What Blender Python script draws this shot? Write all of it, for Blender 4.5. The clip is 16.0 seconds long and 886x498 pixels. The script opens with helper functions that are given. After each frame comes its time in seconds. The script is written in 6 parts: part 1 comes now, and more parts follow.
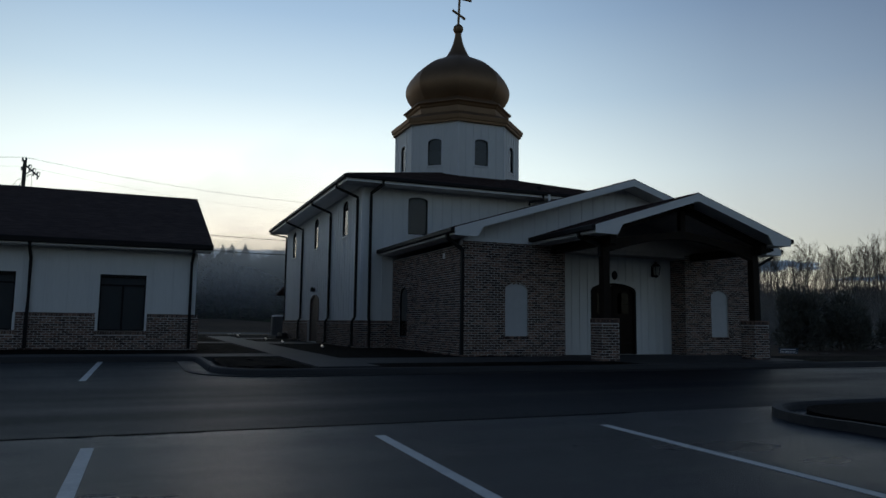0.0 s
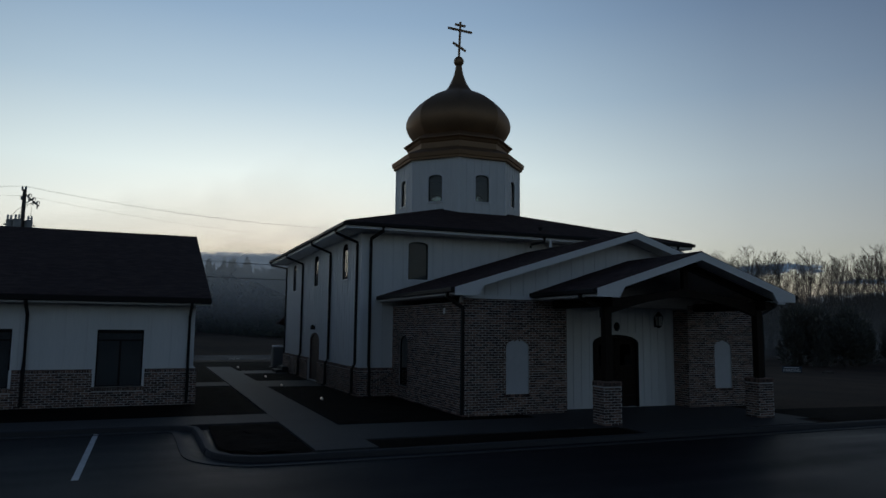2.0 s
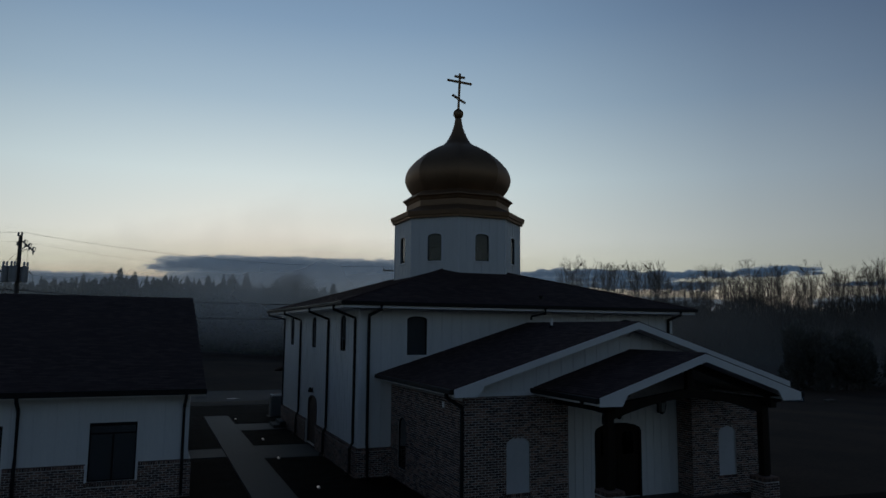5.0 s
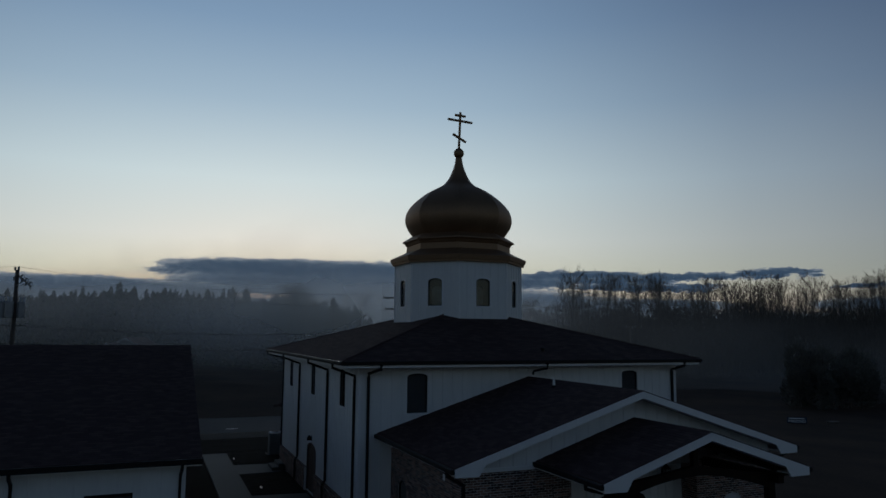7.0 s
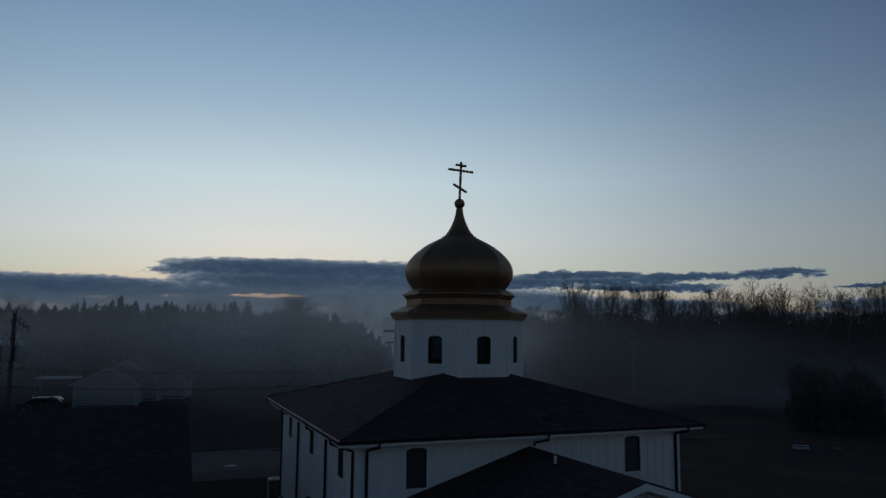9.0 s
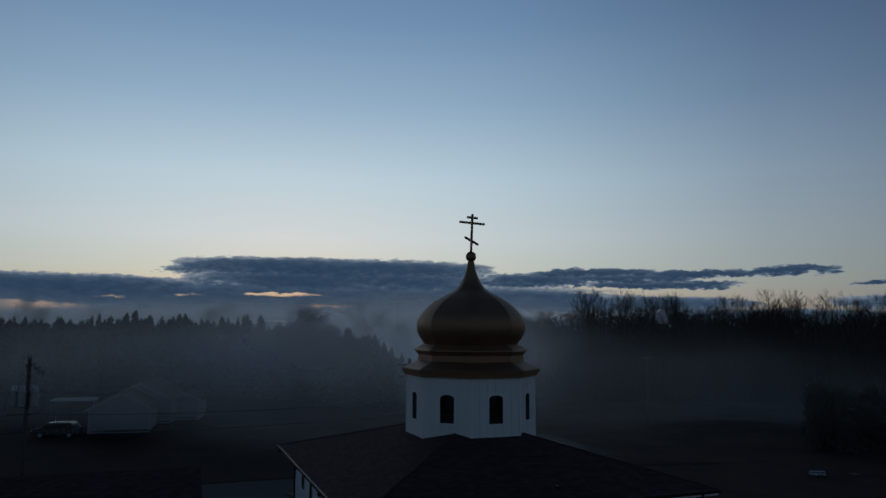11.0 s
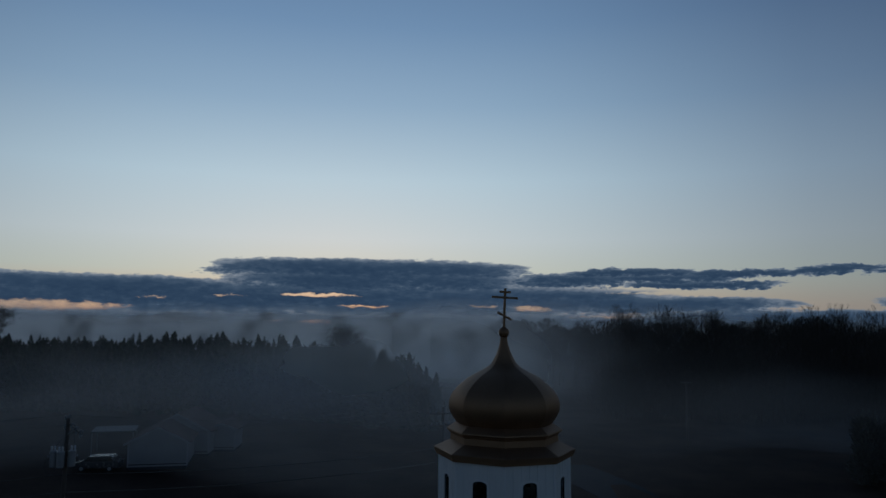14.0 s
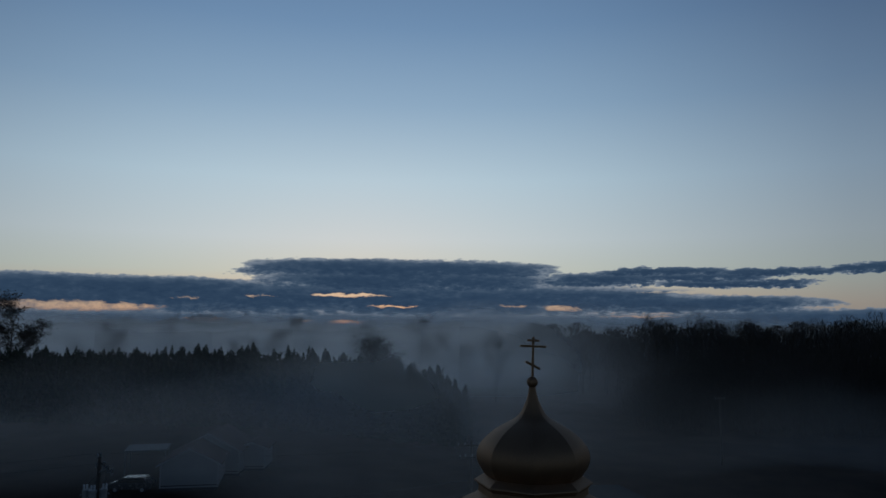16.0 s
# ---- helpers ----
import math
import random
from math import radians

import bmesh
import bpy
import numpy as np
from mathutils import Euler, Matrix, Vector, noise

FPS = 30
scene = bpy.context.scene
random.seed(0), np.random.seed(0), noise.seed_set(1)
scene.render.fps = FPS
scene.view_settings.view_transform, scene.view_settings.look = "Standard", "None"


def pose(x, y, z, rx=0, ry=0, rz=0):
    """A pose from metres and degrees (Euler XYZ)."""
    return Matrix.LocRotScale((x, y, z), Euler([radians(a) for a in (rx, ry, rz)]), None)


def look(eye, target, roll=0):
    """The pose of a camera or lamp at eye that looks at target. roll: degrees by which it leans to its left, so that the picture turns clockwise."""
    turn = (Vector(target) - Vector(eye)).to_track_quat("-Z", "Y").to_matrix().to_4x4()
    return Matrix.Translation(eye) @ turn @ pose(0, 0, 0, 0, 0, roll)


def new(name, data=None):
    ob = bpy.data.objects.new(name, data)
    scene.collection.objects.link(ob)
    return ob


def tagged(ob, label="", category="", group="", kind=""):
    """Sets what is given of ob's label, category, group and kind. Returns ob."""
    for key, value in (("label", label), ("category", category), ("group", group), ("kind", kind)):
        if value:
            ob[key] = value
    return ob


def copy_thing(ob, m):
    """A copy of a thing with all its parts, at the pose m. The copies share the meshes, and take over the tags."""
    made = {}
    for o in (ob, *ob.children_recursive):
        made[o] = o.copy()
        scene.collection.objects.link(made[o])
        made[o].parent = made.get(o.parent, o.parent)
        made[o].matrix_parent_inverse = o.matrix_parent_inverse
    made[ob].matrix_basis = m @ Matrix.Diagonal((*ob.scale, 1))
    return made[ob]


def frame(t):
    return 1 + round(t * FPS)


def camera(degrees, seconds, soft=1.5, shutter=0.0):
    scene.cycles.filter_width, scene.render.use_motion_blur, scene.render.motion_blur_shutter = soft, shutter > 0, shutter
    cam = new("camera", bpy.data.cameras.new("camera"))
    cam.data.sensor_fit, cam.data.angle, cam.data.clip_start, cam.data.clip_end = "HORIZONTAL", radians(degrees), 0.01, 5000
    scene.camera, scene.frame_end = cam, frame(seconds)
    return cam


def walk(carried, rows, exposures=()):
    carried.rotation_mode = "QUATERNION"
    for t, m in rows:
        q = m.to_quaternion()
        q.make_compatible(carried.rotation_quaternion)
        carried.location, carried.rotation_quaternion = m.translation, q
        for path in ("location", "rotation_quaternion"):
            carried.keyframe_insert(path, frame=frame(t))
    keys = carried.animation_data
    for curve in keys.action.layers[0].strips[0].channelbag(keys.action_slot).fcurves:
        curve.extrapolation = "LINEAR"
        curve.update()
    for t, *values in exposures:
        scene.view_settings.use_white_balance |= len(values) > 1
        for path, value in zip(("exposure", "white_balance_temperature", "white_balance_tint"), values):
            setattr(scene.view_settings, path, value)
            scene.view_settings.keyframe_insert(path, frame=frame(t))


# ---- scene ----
cam = camera(64.4, 16.0)
EXPOSURES = [(0.0, 0.82, 7250, 16), (0.5, 0.66, 7220, 16), (1.5, 0.50, 7150, 16), (3.5, 0.20, 6900, 15), (7.0, 0.04, 6650, 15), (11.0, -0.14, 6080, 14), (16.0, -0.22, 5980, 14)]
PATH = [
    (0, (-8.412, -18.816, 0.993), (-7.652, -16.978, 1.205), 0.7),
    (0.5, (-8.401, -18.818, 1.319), (-7.643, -16.98, 1.536), 0.7),
    (1, (-8.377, -18.818, 1.74), (-7.621, -16.979, 1.958), 0.6),
    (1.5, (-8.366, -18.795, 2.145), (-7.611, -16.956, 2.366), 0.6),
    (2, (-8.354, -18.785, 2.592), (-7.6, -16.946, 2.814), 0.6),
    (2.5, (-8.377, -18.78, 3.054), (-7.621, -16.942, 3.278), 0.6),
    (3, (-8.374, -18.793, 3.509), (-7.618, -16.956, 3.735), 0.6),
    (3.5, (-8.364, -18.802, 3.962), (-7.609, -16.965, 4.19), 0.6),
    (4, (-8.32, -18.782, 4.443), (-7.566, -16.944, 4.67), 0.6),
    (6.5, (-8.294, -18.575, 6.805), (-7.542, -16.737, 7.039), 0.5),
    (7, (-8.269, -18.547, 7.397), (-7.517, -16.708, 7.632), 0.5),
    (7.5, (-8.23, -18.512, 8.077), (-7.479, -16.674, 8.311), 0.5),
    (8, (-8.18, -18.439, 8.749), (-7.429, -16.601, 8.983), 0.5),
    (10.5, (-8.152, -18.614, 12.202), (-7.429, -16.764, 12.433), 0.5),
    (11, (-8.216, -18.652, 12.915), (-7.502, -16.797, 13.144), 0.4),
    (11.5, (-8.186, -18.657, 13.562), (-7.485, -16.798, 13.792), 0.4),
    (12, (-8.21, -18.679, 14.207), (-7.521, -16.815, 14.436), 0.5),
    (12.5, (-8.187, -18.69, 14.837), (-7.515, -16.82, 15.066), 0.5),
    (13, (-8.164, -18.71, 15.481), (-7.51, -16.834, 15.709), 0.5),
    (13.5, (-8.131, -18.632, 16.12), (-7.494, -16.749, 16.349), 0.4),
    (14, (-8.019, -18.501, 16.751), (-7.399, -16.613, 16.98), 0.5),
    (14.5, (-7.986, -18.508, 17.408), (-7.384, -16.614, 17.635), 0.4),
    (15, (-7.962, -18.415, 17.999), (-7.378, -16.515, 18.226), 0.4),
    (15.5, (-7.843, -18.271, 18.635), (-7.281, -16.365, 18.861), 0.4),
    (16, (-7.865, -18.322, 19.194), (-7.323, -16.411, 19.422), 0.4),
]
walk(cam, [(t, look(eye, aim, roll)) for t, eye, aim, roll in PATH],
     exposures=EXPOSURES)


# ---- world and sun ----
GLOW = radians(9.0)          # clockwise from +Y: where dawn stands
world = bpy.data.worlds.new("dawn_sky")
scene.world = world
world.use_nodes = True
wt = world.node_tree
wt.nodes.clear()


def nd(tree, kind, **values):
    n = tree.nodes.new(kind)
    for key, value in values.items():
        if key == "op":
            n.operation = value
        elif key == "kind":
            n.blend_type = value
    return n


def math_node(tree, op, a, b=None, c=None, clamp=False):
    n = nd(tree, "ShaderNodeMath", op=op)
    n.use_clamp = clamp
    for i, v in enumerate((a, b, c)):
        if v is None:
            continue
        if isinstance(v, (int, float)):
            n.inputs[i].default_value = v
        else:
            tree.links.new(v, n.inputs[i])
    return n.outputs[0]


def mix_node(tree, fac, a, b, kind="MIX"):
    n = tree.nodes.new("ShaderNodeMix")
    n.data_type = "RGBA"
    n.blend_type = kind
    for i, v in ((0, fac), (6, a), (7, b)):
        if isinstance(v, (int, float)):
            n.inputs[i].default_value = v
        elif isinstance(v, tuple):
            n.inputs[i].default_value = (*v, 1) if len(v) == 3 else v
        else:
            tree.links.new(v, n.inputs[i])
    return n.outputs[2]


def ramp_node(tree, fac, stops, smooth=False):
    n = tree.nodes.new("ShaderNodeValToRGB")
    e = n.color_ramp.elements
    while len(e) < len(stops):
        e.new(0.5)
    for el, (p, col) in zip(e, stops):
        el.position = p
        el.color = (*col, 1) if isinstance(col, tuple) else (col, col, col, 1)
    if smooth:
        n.color_ramp.interpolation = "B_SPLINE" if smooth == "spline" else "EASE"
    tree.links.new(fac, n.inputs[0])
    return n.outputs[0]


def noise_node(tree, vec, scale, detail=4.0, rough=0.55):
    n = tree.nodes.new("ShaderNodeTexNoise")
    n.inputs["Scale"].default_value = scale
    n.inputs["Detail"].default_value = detail
    n.inputs["Roughness"].default_value = rough
    tree.links.new(vec, n.inputs["Vector"])
    return n.outputs["Fac"]


def build_world(t):
    M = lambda *a, **k: math_node(t, *a, **k)
    co = t.nodes.new("ShaderNodeTexCoord")
    sep = t.nodes.new("ShaderNodeSeparateXYZ")
    t.links.new(co.outputs["Generated"], sep.inputs[0])
    x, y, z = sep.outputs
    az = M("MULTIPLY", M("ARCTAN2", x, y), 180 / math.pi)
    el = M("MULTIPLY", M("ARCSINE", z), 180 / math.pi)
    # clear dawn sky: physical sky, with the paler graded sky of the hour over it
    sky = t.nodes.new("ShaderNodeTexSky")
    sky.sky_type, sky.sun_disc = "NISHITA", False
    sky.sun_elevation, sky.sun_rotation = radians(1.5), GLOW
    sky.air_density, sky.dust_density, sky.ozone_density = 1.0, 1.5, 2.0
    phys = mix_node(t, 1.0, sky.outputs[0], (0.10, 0.10, 0.10), "MULTIPLY")
    up = ramp_node(t, M("DIVIDE", el, 60.0, clamp=True), SKY_GLOW)
    away = ramp_node(t, M("DIVIDE", el, 60.0, clamp=True), SKY_AWAY)
    gain = ramp_node(t, M("MULTIPLY_ADD", M("COSINE", M("MULTIPLY", M("SUBTRACT", az, math.degrees(GLOW)), math.pi / 180)), 0.5, 0.5), [(0.0, (0.66, 0.72, 0.755)), (0.42, (0.36, 0.44, 0.50)), (0.80, (0.60, 0.61, 0.66)), (0.88, (0.77, 0.77, 0.80)), (0.97, (1.0, 1.0, 1.0))], "spline")
    away = mix_node(t, 1.0, away, gain, "MULTIPLY")
    turn = M("COSINE", M("MULTIPLY", M("SUBTRACT", az, math.degrees(GLOW)), math.pi / 180))
    near = ramp_node(t, M("MULTIPLY_ADD", turn, 0.5, 0.5), [(0.0, 0.0), (0.80, 0.03), (0.90, 0.26), (0.95, 0.52), (1.0, 1.0)], "spline")
    graded = mix_node(t, near, away, up)
    clear = mix_node(t, 0.12, graded, phys)
    # banked cloud low over the horizon
    pt = t.nodes.new("ShaderNodeCombineXYZ")
    for i, v in enumerate((M("MULTIPLY", az, 0.10), M("MULTIPLY", el, 0.55), 0.0)):
        if isinstance(v, float):
            pt.inputs[i].default_value = v
        else:
            t.links.new(v, pt.inputs[i])
    n1 = noise_node(t, pt.outputs[0], 1.6, 7.0, 0.62)
    pb = t.nodes.new("ShaderNodeCombineXYZ")
    t.links.new(M("MULTIPLY", az, 0.28), pb.inputs[0])
    t.links.new(M("MULTIPLY", el, 0.75), pb.inputs[1])
    n2 = noise_node(t, pb.outputs[0], 3.2, 7.0, 0.68)
    pc = t.nodes.new("ShaderNodeCombineXYZ")
    t.links.new(M("MULTIPLY", az, 0.62), pc.inputs[0])
    t.links.new(M("MULTIPLY", el, 1.15), pc.inputs[1])
    n3 = noise_node(t, pc.outputs[0], 2.0, 8.0, 0.66)
    rough = M("ADD", M("SUBTRACT", n1, 0.5), M("MULTIPLY", M("SUBTRACT", n2, 0.5), 0.6))
    az_w = M("MULTIPLY_ADD", M("SUBTRACT", noise_node(t, pt.outputs[0], 3.1, 4.0, 0.6), 0.5), 5.0, az)
    el_w = M("MULTIPLY_ADD", M("SUBTRACT", n3, 0.5), 0.9, M("MULTIPLY_ADD", rough, 0.9, el))
    az_g = M("MULTIPLY_ADD", M("SUBTRACT", n1, 0.5), 5.0, az)
    el_g = M("MULTIPLY_ADD", M("SUBTRACT", n2, 0.5), 0.75, el)

    def lump(a, e_, c, w, e, h):
        u = M("DIVIDE", M("ABSOLUTE", M("SUBTRACT", a, c)), w)
        v = M("DIVIDE", M("ABSOLUTE", M("SUBTRACT", e_, e)), h)
        d = M("SUBTRACT", 1.0, M("ADD", M("POWER", u, 4.0), M("POWER", v, 2.0)))
        return M("MAXIMUM", d, -1.0)

    body = None
    for c, w, e, h in CLOUDS:
        d = lump(az_w, el_w, c, w, e, h)
        body = d if body is None else M("MAXIMUM", body, d)
    slit = None
    for c, w, e, h, open_ in GAPS:
        u = M("POWER", M("DIVIDE", M("ABSOLUTE", M("SUBTRACT", az_g, c)), w), 2.0)
        v = M("POWER", M("DIVIDE", M("ABSOLUTE", M("SUBTRACT", el_g, e)), h), 2.0)
        d = M("MULTIPLY", M("MAXIMUM", M("SUBTRACT", 1.0, M("ADD", u, v)), 0.0), open_)
        slit = d if slit is None else M("MAXIMUM", slit, d)
    dens = M("ADD", M("MULTIPLY", body, 1.35), M("ADD", M("MULTIPLY", rough, 0.9), M("MULTIPLY", M("SUBTRACT", n3, 0.5), 0.9)))
    cover = ramp_node(t, M("MULTIPLY_ADD", dens, 0.5, 0.5, clamp=True), [(0.47, 0.0), (0.54, 0.55), (0.62, 0.95), (0.80, 1.0)])
    torn = ramp_node(t, M("MULTIPLY_ADD", M("MULTIPLY", M("SUBTRACT", n3, 0.5), 2.4), M("MULTIPLY", slit, 2.5, clamp=True), M("MULTIPLY", slit, 1.15)), [(0.16, 1.0), (0.42, 0.5), (0.85, 0.04)])
    cover = M("MULTIPLY", cover, torn)
    mottle = M("ADD", M("MULTIPLY", dens, 0.33), M("MULTIPLY", M("SUBTRACT", n2, 0.5), 0.55))
    tone = ramp_node(t, M("ADD", mottle, 0.34, clamp=True), [(0.36, (0.20, 0.245, 0.285)), (0.56, (0.062, 0.098, 0.142)), (0.72, (0.034, 0.064, 0.106)), (0.98, (0.021, 0.045, 0.083))])
    out = mix_node(t, cover, clear, tone)
    # below the horizon: dim land
    low = ramp_node(t, M("MULTIPLY_ADD", el, 0.25, 0.75, clamp=True), [(0.0, 1.0), (0.70, 0.6), (0.76, 0.0)])
    out = mix_node(t, low, out, (0.02, 0.026, 0.035))
    bg = t.nodes.new("ShaderNodeBackground")
    bg.inputs[1].default_value = SKY_STRENGTH
    t.links.new(out, bg.inputs[0])
    o = t.nodes.new("ShaderNodeOutputWorld")
    t.links.new(bg.outputs[0], o.inputs[0])


SKY_STRENGTH = 1.0
SKY_GLOW = [(0.0, (0.54, 0.25, 0.14)), (0.035, (0.70, 0.48, 0.29)), (0.075, (0.66, 0.71, 0.58)), (0.12, (0.70, 0.79, 0.75)), (0.20, (0.60, 0.77, 0.80)),
            (0.30, (0.36, 0.53, 0.65)), (0.40, (0.215, 0.36, 0.52)), (0.50, (0.14, 0.25, 0.40)), (0.70, (0.05, 0.10, 0.19)), (1.0, (0.025, 0.05, 0.10))]
SKY_AWAY = [(0.0, (0.285, 0.30, 0.272)), (0.06, (0.312, 0.362, 0.328)), (0.12, (0.272, 0.335, 0.355)), (0.20, (0.20, 0.28, 0.36)), (0.30, (0.12, 0.195, 0.30)),
            (0.42, (0.068, 0.119, 0.212)), (0.52, (0.048, 0.087, 0.168)), (0.72, (0.022, 0.042, 0.084)), (1.0, (0.013, 0.026, 0.055))]
# azimuth, half width, elevation, half height, in degrees
CLOUDS = [(12.2, 13.2, 4.75, 0.95), (13.0, 12.5, 3.8, 1.0), (-9.0, 13.0, 3.0, 0.95), (4.0, 34.0, 2.3, 1.5), (6.0, 70.0, 0.2, 1.15), (-24.0, 14.0, 2.6, 1.0),
          (33.2, 5.0, 4.55, 0.42), (41.0, 5.2, 4.35, 0.34), (38.5, 6.0, 3.55, 0.28), (35.5, 6.0, 4.0, 0.36), (28.5, 4.5, 4.0, 0.6), (26.0, 9.0, 2.6, 0.8),
          (33.0, 12.5, 2.05, 0.75), (47.6, 3.0, 4.55, 0.36), (45.0, 13.0, 0.95, 0.7), (62.0, 12.0, 2.2, 0.6), (55.0, 4.0, 3.6, 0.22)]
GAPS = [(-12.0, 7.0, 1.55, 0.45, 0.70), (8.2, 3.6, 2.72, 0.17, 1.0), (11.9, 2.6, 1.84, 0.10, 0.8), (8.3, 1.7, 0.56, 0.13, 0.9), (4.7, 0.9, 0.62, 0.11, 0.8), (-2.8, 1.6, 0.72, 0.10, 0.6),
        (25.4, 2.2, 1.75, 0.24, 0.75), (38.0, 7.0, 3.0, 0.18, 0.85), (21.5, 1.4, 1.95, 0.10, 0.5), (31.5, 4.0, 1.12, 0.10, 0.6), (-4.4, 1.2, 2.28, 0.08, 0.40), (1.0, 2.2, 2.55, 0.06, 0.36)]
build_world(wt)

sun = new("sun", bpy.data.lights.new("sun", "SUN"))
sun.data.energy, sun.data.angle, sun.data.color = 0.06, radians(16), (1.0, 0.92, 0.84)
sun.matrix_world = look((0, 0, 0), (-math.sin(GLOW), -math.cos(GLOW), -math.tan(radians(4.0))))

# ---- materials ----
def coords(t):
    return t.nodes.new("ShaderNodeTexCoord").outputs["Object"]


def stretched(t, vec, sx, sy, sz):
    n = t.nodes.new("ShaderNodeMapping")
    n.inputs["Scale"].default_value = (sx, sy, sz)
    t.links.new(vec, n.inputs["Vector"])
    return n.outputs[0]


def surface(name, dark, light, rough=0.6, metal=0.0, grain=20.0, patch=0.7, bump=0.1, rough_var=0.15, stretch=None, vary="", spec=0.5):
    """A principled surface: two tones mixed by noise at two scales, fine relief, uneven gloss."""
    m = bpy.data.materials.new(name)
    m.use_nodes = True
    t = m.node_tree
    b = t.nodes["Principled BSDF"]
    vec = coords(t)
    if stretch:
        vec = stretched(t, vec, *stretch)
    big = noise_node(t, vec, patch, 5.0, 0.6)
    fine = noise_node(t, vec, grain, 4.0, 0.6)
    f = math_node(t, "ADD", math_node(t, "MULTIPLY", big, 0.6), math_node(t, "MULTIPLY", fine, 0.4))
    f = ramp_node(t, f, [(0.33, 0.0), (0.67, 1.0)])
    if vary == "island":
        g = t.nodes.new("ShaderNodeNewGeometry").outputs["Random Per Island"]
        f = math_node(t, "MULTIPLY_ADD", f, 0.25, math_node(t, "MULTIPLY", math_node(t, "POWER", g, 1.6), 0.85))
    elif vary == "object":
        g = t.nodes.new("ShaderNodeObjectInfo").outputs["Random"]
        f = math_node(t, "MULTIPLY_ADD", f, 0.25, math_node(t, "MULTIPLY", math_node(t, "POWER", g, 1.6), 0.85))
    t.links.new(mix_node(t, f, dark, light), b.inputs["Base Color"])
    b.inputs["Metallic"].default_value = metal
    b.inputs["Specular IOR Level"].default_value = spec
    t.links.new(math_node(t, "MULTIPLY_ADD", big, rough_var * 2, rough - rough_var, clamp=True), b.inputs["Roughness"])
    if bump:
        n = t.nodes.new("ShaderNodeBump")
        n.inputs["Strength"].default_value = bump
        n.inputs["Distance"].default_value = 0.02
        t.links.new(fine, n.inputs["Height"])
        t.links.new(n.outputs[0], b.inputs["Normal"])
    return m


def glass(name, tint=(0.75, 0.8, 0.82), coat=1.45):
    m = bpy.data.materials.new(name)
    m.use_nodes = True
    t = m.node_tree
    t.nodes.clear()
    tr = t.nodes.new("ShaderNodeBsdfTransparent")
    tr.inputs[0].default_value = (*tint, 1)
    gl = t.nodes.new("ShaderNodeBsdfGlossy")
    gl.inputs["Roughness"].default_value = 0.03
    fr = t.nodes.new("ShaderNodeFresnel")
    fr.inputs[0].default_value = coat
    mx = t.nodes.new("ShaderNodeMixShader")
    o = t.nodes.new("ShaderNodeOutputMaterial")
    t.links.new(fr.outputs[0], mx.inputs[0])
    t.links.new(tr.outputs[0], mx.inputs[1])
    t.links.new(gl.outputs[0], mx.inputs[2])
    t.links.new(mx.outputs[0], o.inputs[0])
    return m


def shingle_material():
    m = surface("charcoal_shingle", (0.056, 0.037, 0.036), (0.105, 0.071, 0.068), 0.92, 0, 60, 0.5, 0.5, 0.05, spec=0.06)
    return m


def tracked(*args, **values):
    """Asphalt with long, worn wheel tracks that shine a little more."""
    m = surface(*args, **values)
    t = m.node_tree
    b = t.nodes["Principled BSDF"]
    vec = coords(t)
    tracks = noise_node(t, stretched(t, vec, 0.05, 0.85, 1.0), 1.0, 3.0, 0.5)
    fine = noise_node(t, vec, 0.5, 5.0, 0.6)
    r = math_node(t, "ADD", math_node(t, "MULTIPLY", tracks, 0.7), math_node(t, "MULTIPLY", fine, 0.3))
    t.links.new(ramp_node(t, r, [(0.36, 0.42), (0.62, 0.58)]), b.inputs["Roughness"])
    return m


def shingle_tab_material():
    return surface("charcoal_shingle_tab", (0.058, 0.039, 0.038), (0.094, 0.065, 0.062), 0.92, 0, 60, 0.5, 0.5, 0.05, vary="island", spec=0.06)


def asphalt_material():
    """Damp asphalt: dark grains, wet patches with more gloss."""
    m = surface("damp_asphalt", (0.0042, 0.0055, 0.0095), (0.020, 0.0255, 0.038), 0.42, 0, 64, 0.16, 0.75, 0.20, spec=0.215)
    t = m.node_tree
    b = t.nodes["Principled BSDF"]
    vec = coords(t)
    tracks = noise_node(t, stretched(t, vec, 0.15, 0.9, 1.0), 0.8, 4.0, 0.6)
    wet = noise_node(t, vec, 0.22, 5.0, 0.6)
    r = math_node(t, "ADD", math_node(t, "MULTIPLY", tracks, 0.5), math_node(t, "MULTIPLY", wet, 0.5))
    t.links.new(ramp_node(t, r, [(0.38, 0.22), (0.62, 0.46)]), b.inputs["Roughness"])
    return m


WHITE = surface("white_painted_siding", (0.70, 0.71, 0.70), (0.80, 0.80, 0.79), 0.55, 0, 6, 0.5, 0.05, 0.08, (3, 3, 0.4))
TRIM = surface("white_painted_trim", (0.74, 0.75, 0.75), (0.82, 0.82, 0.82), 0.45, 0, 12, 0.8, 0.04)
PANEL = surface("grey_blank_panel", (0.50, 0.52, 0.54), (0.60, 0.61, 0.63), 0.5, 0, 9, 1.1, 0.04)
BRICK = surface("tumbled_brick", (0.034, 0.020, 0.017), (0.31, 0.190, 0.152), 0.85, 0, 55, 4, 0.6, 0.08, vary="island")
BRICK_ONE = surface("tumbled_brick_single", (0.034, 0.020, 0.017), (0.31, 0.190, 0.152), 0.85, 0, 55, 4, 0.6, 0.08, vary="object")
MORTAR = surface("pale_mortar", (0.50, 0.485, 0.47), (0.68, 0.66, 0.64), 0.9, 0, 40, 2, 0.4)
SHINGLE = shingle_material()
SHINGLE_TAB = shingle_tab_material()
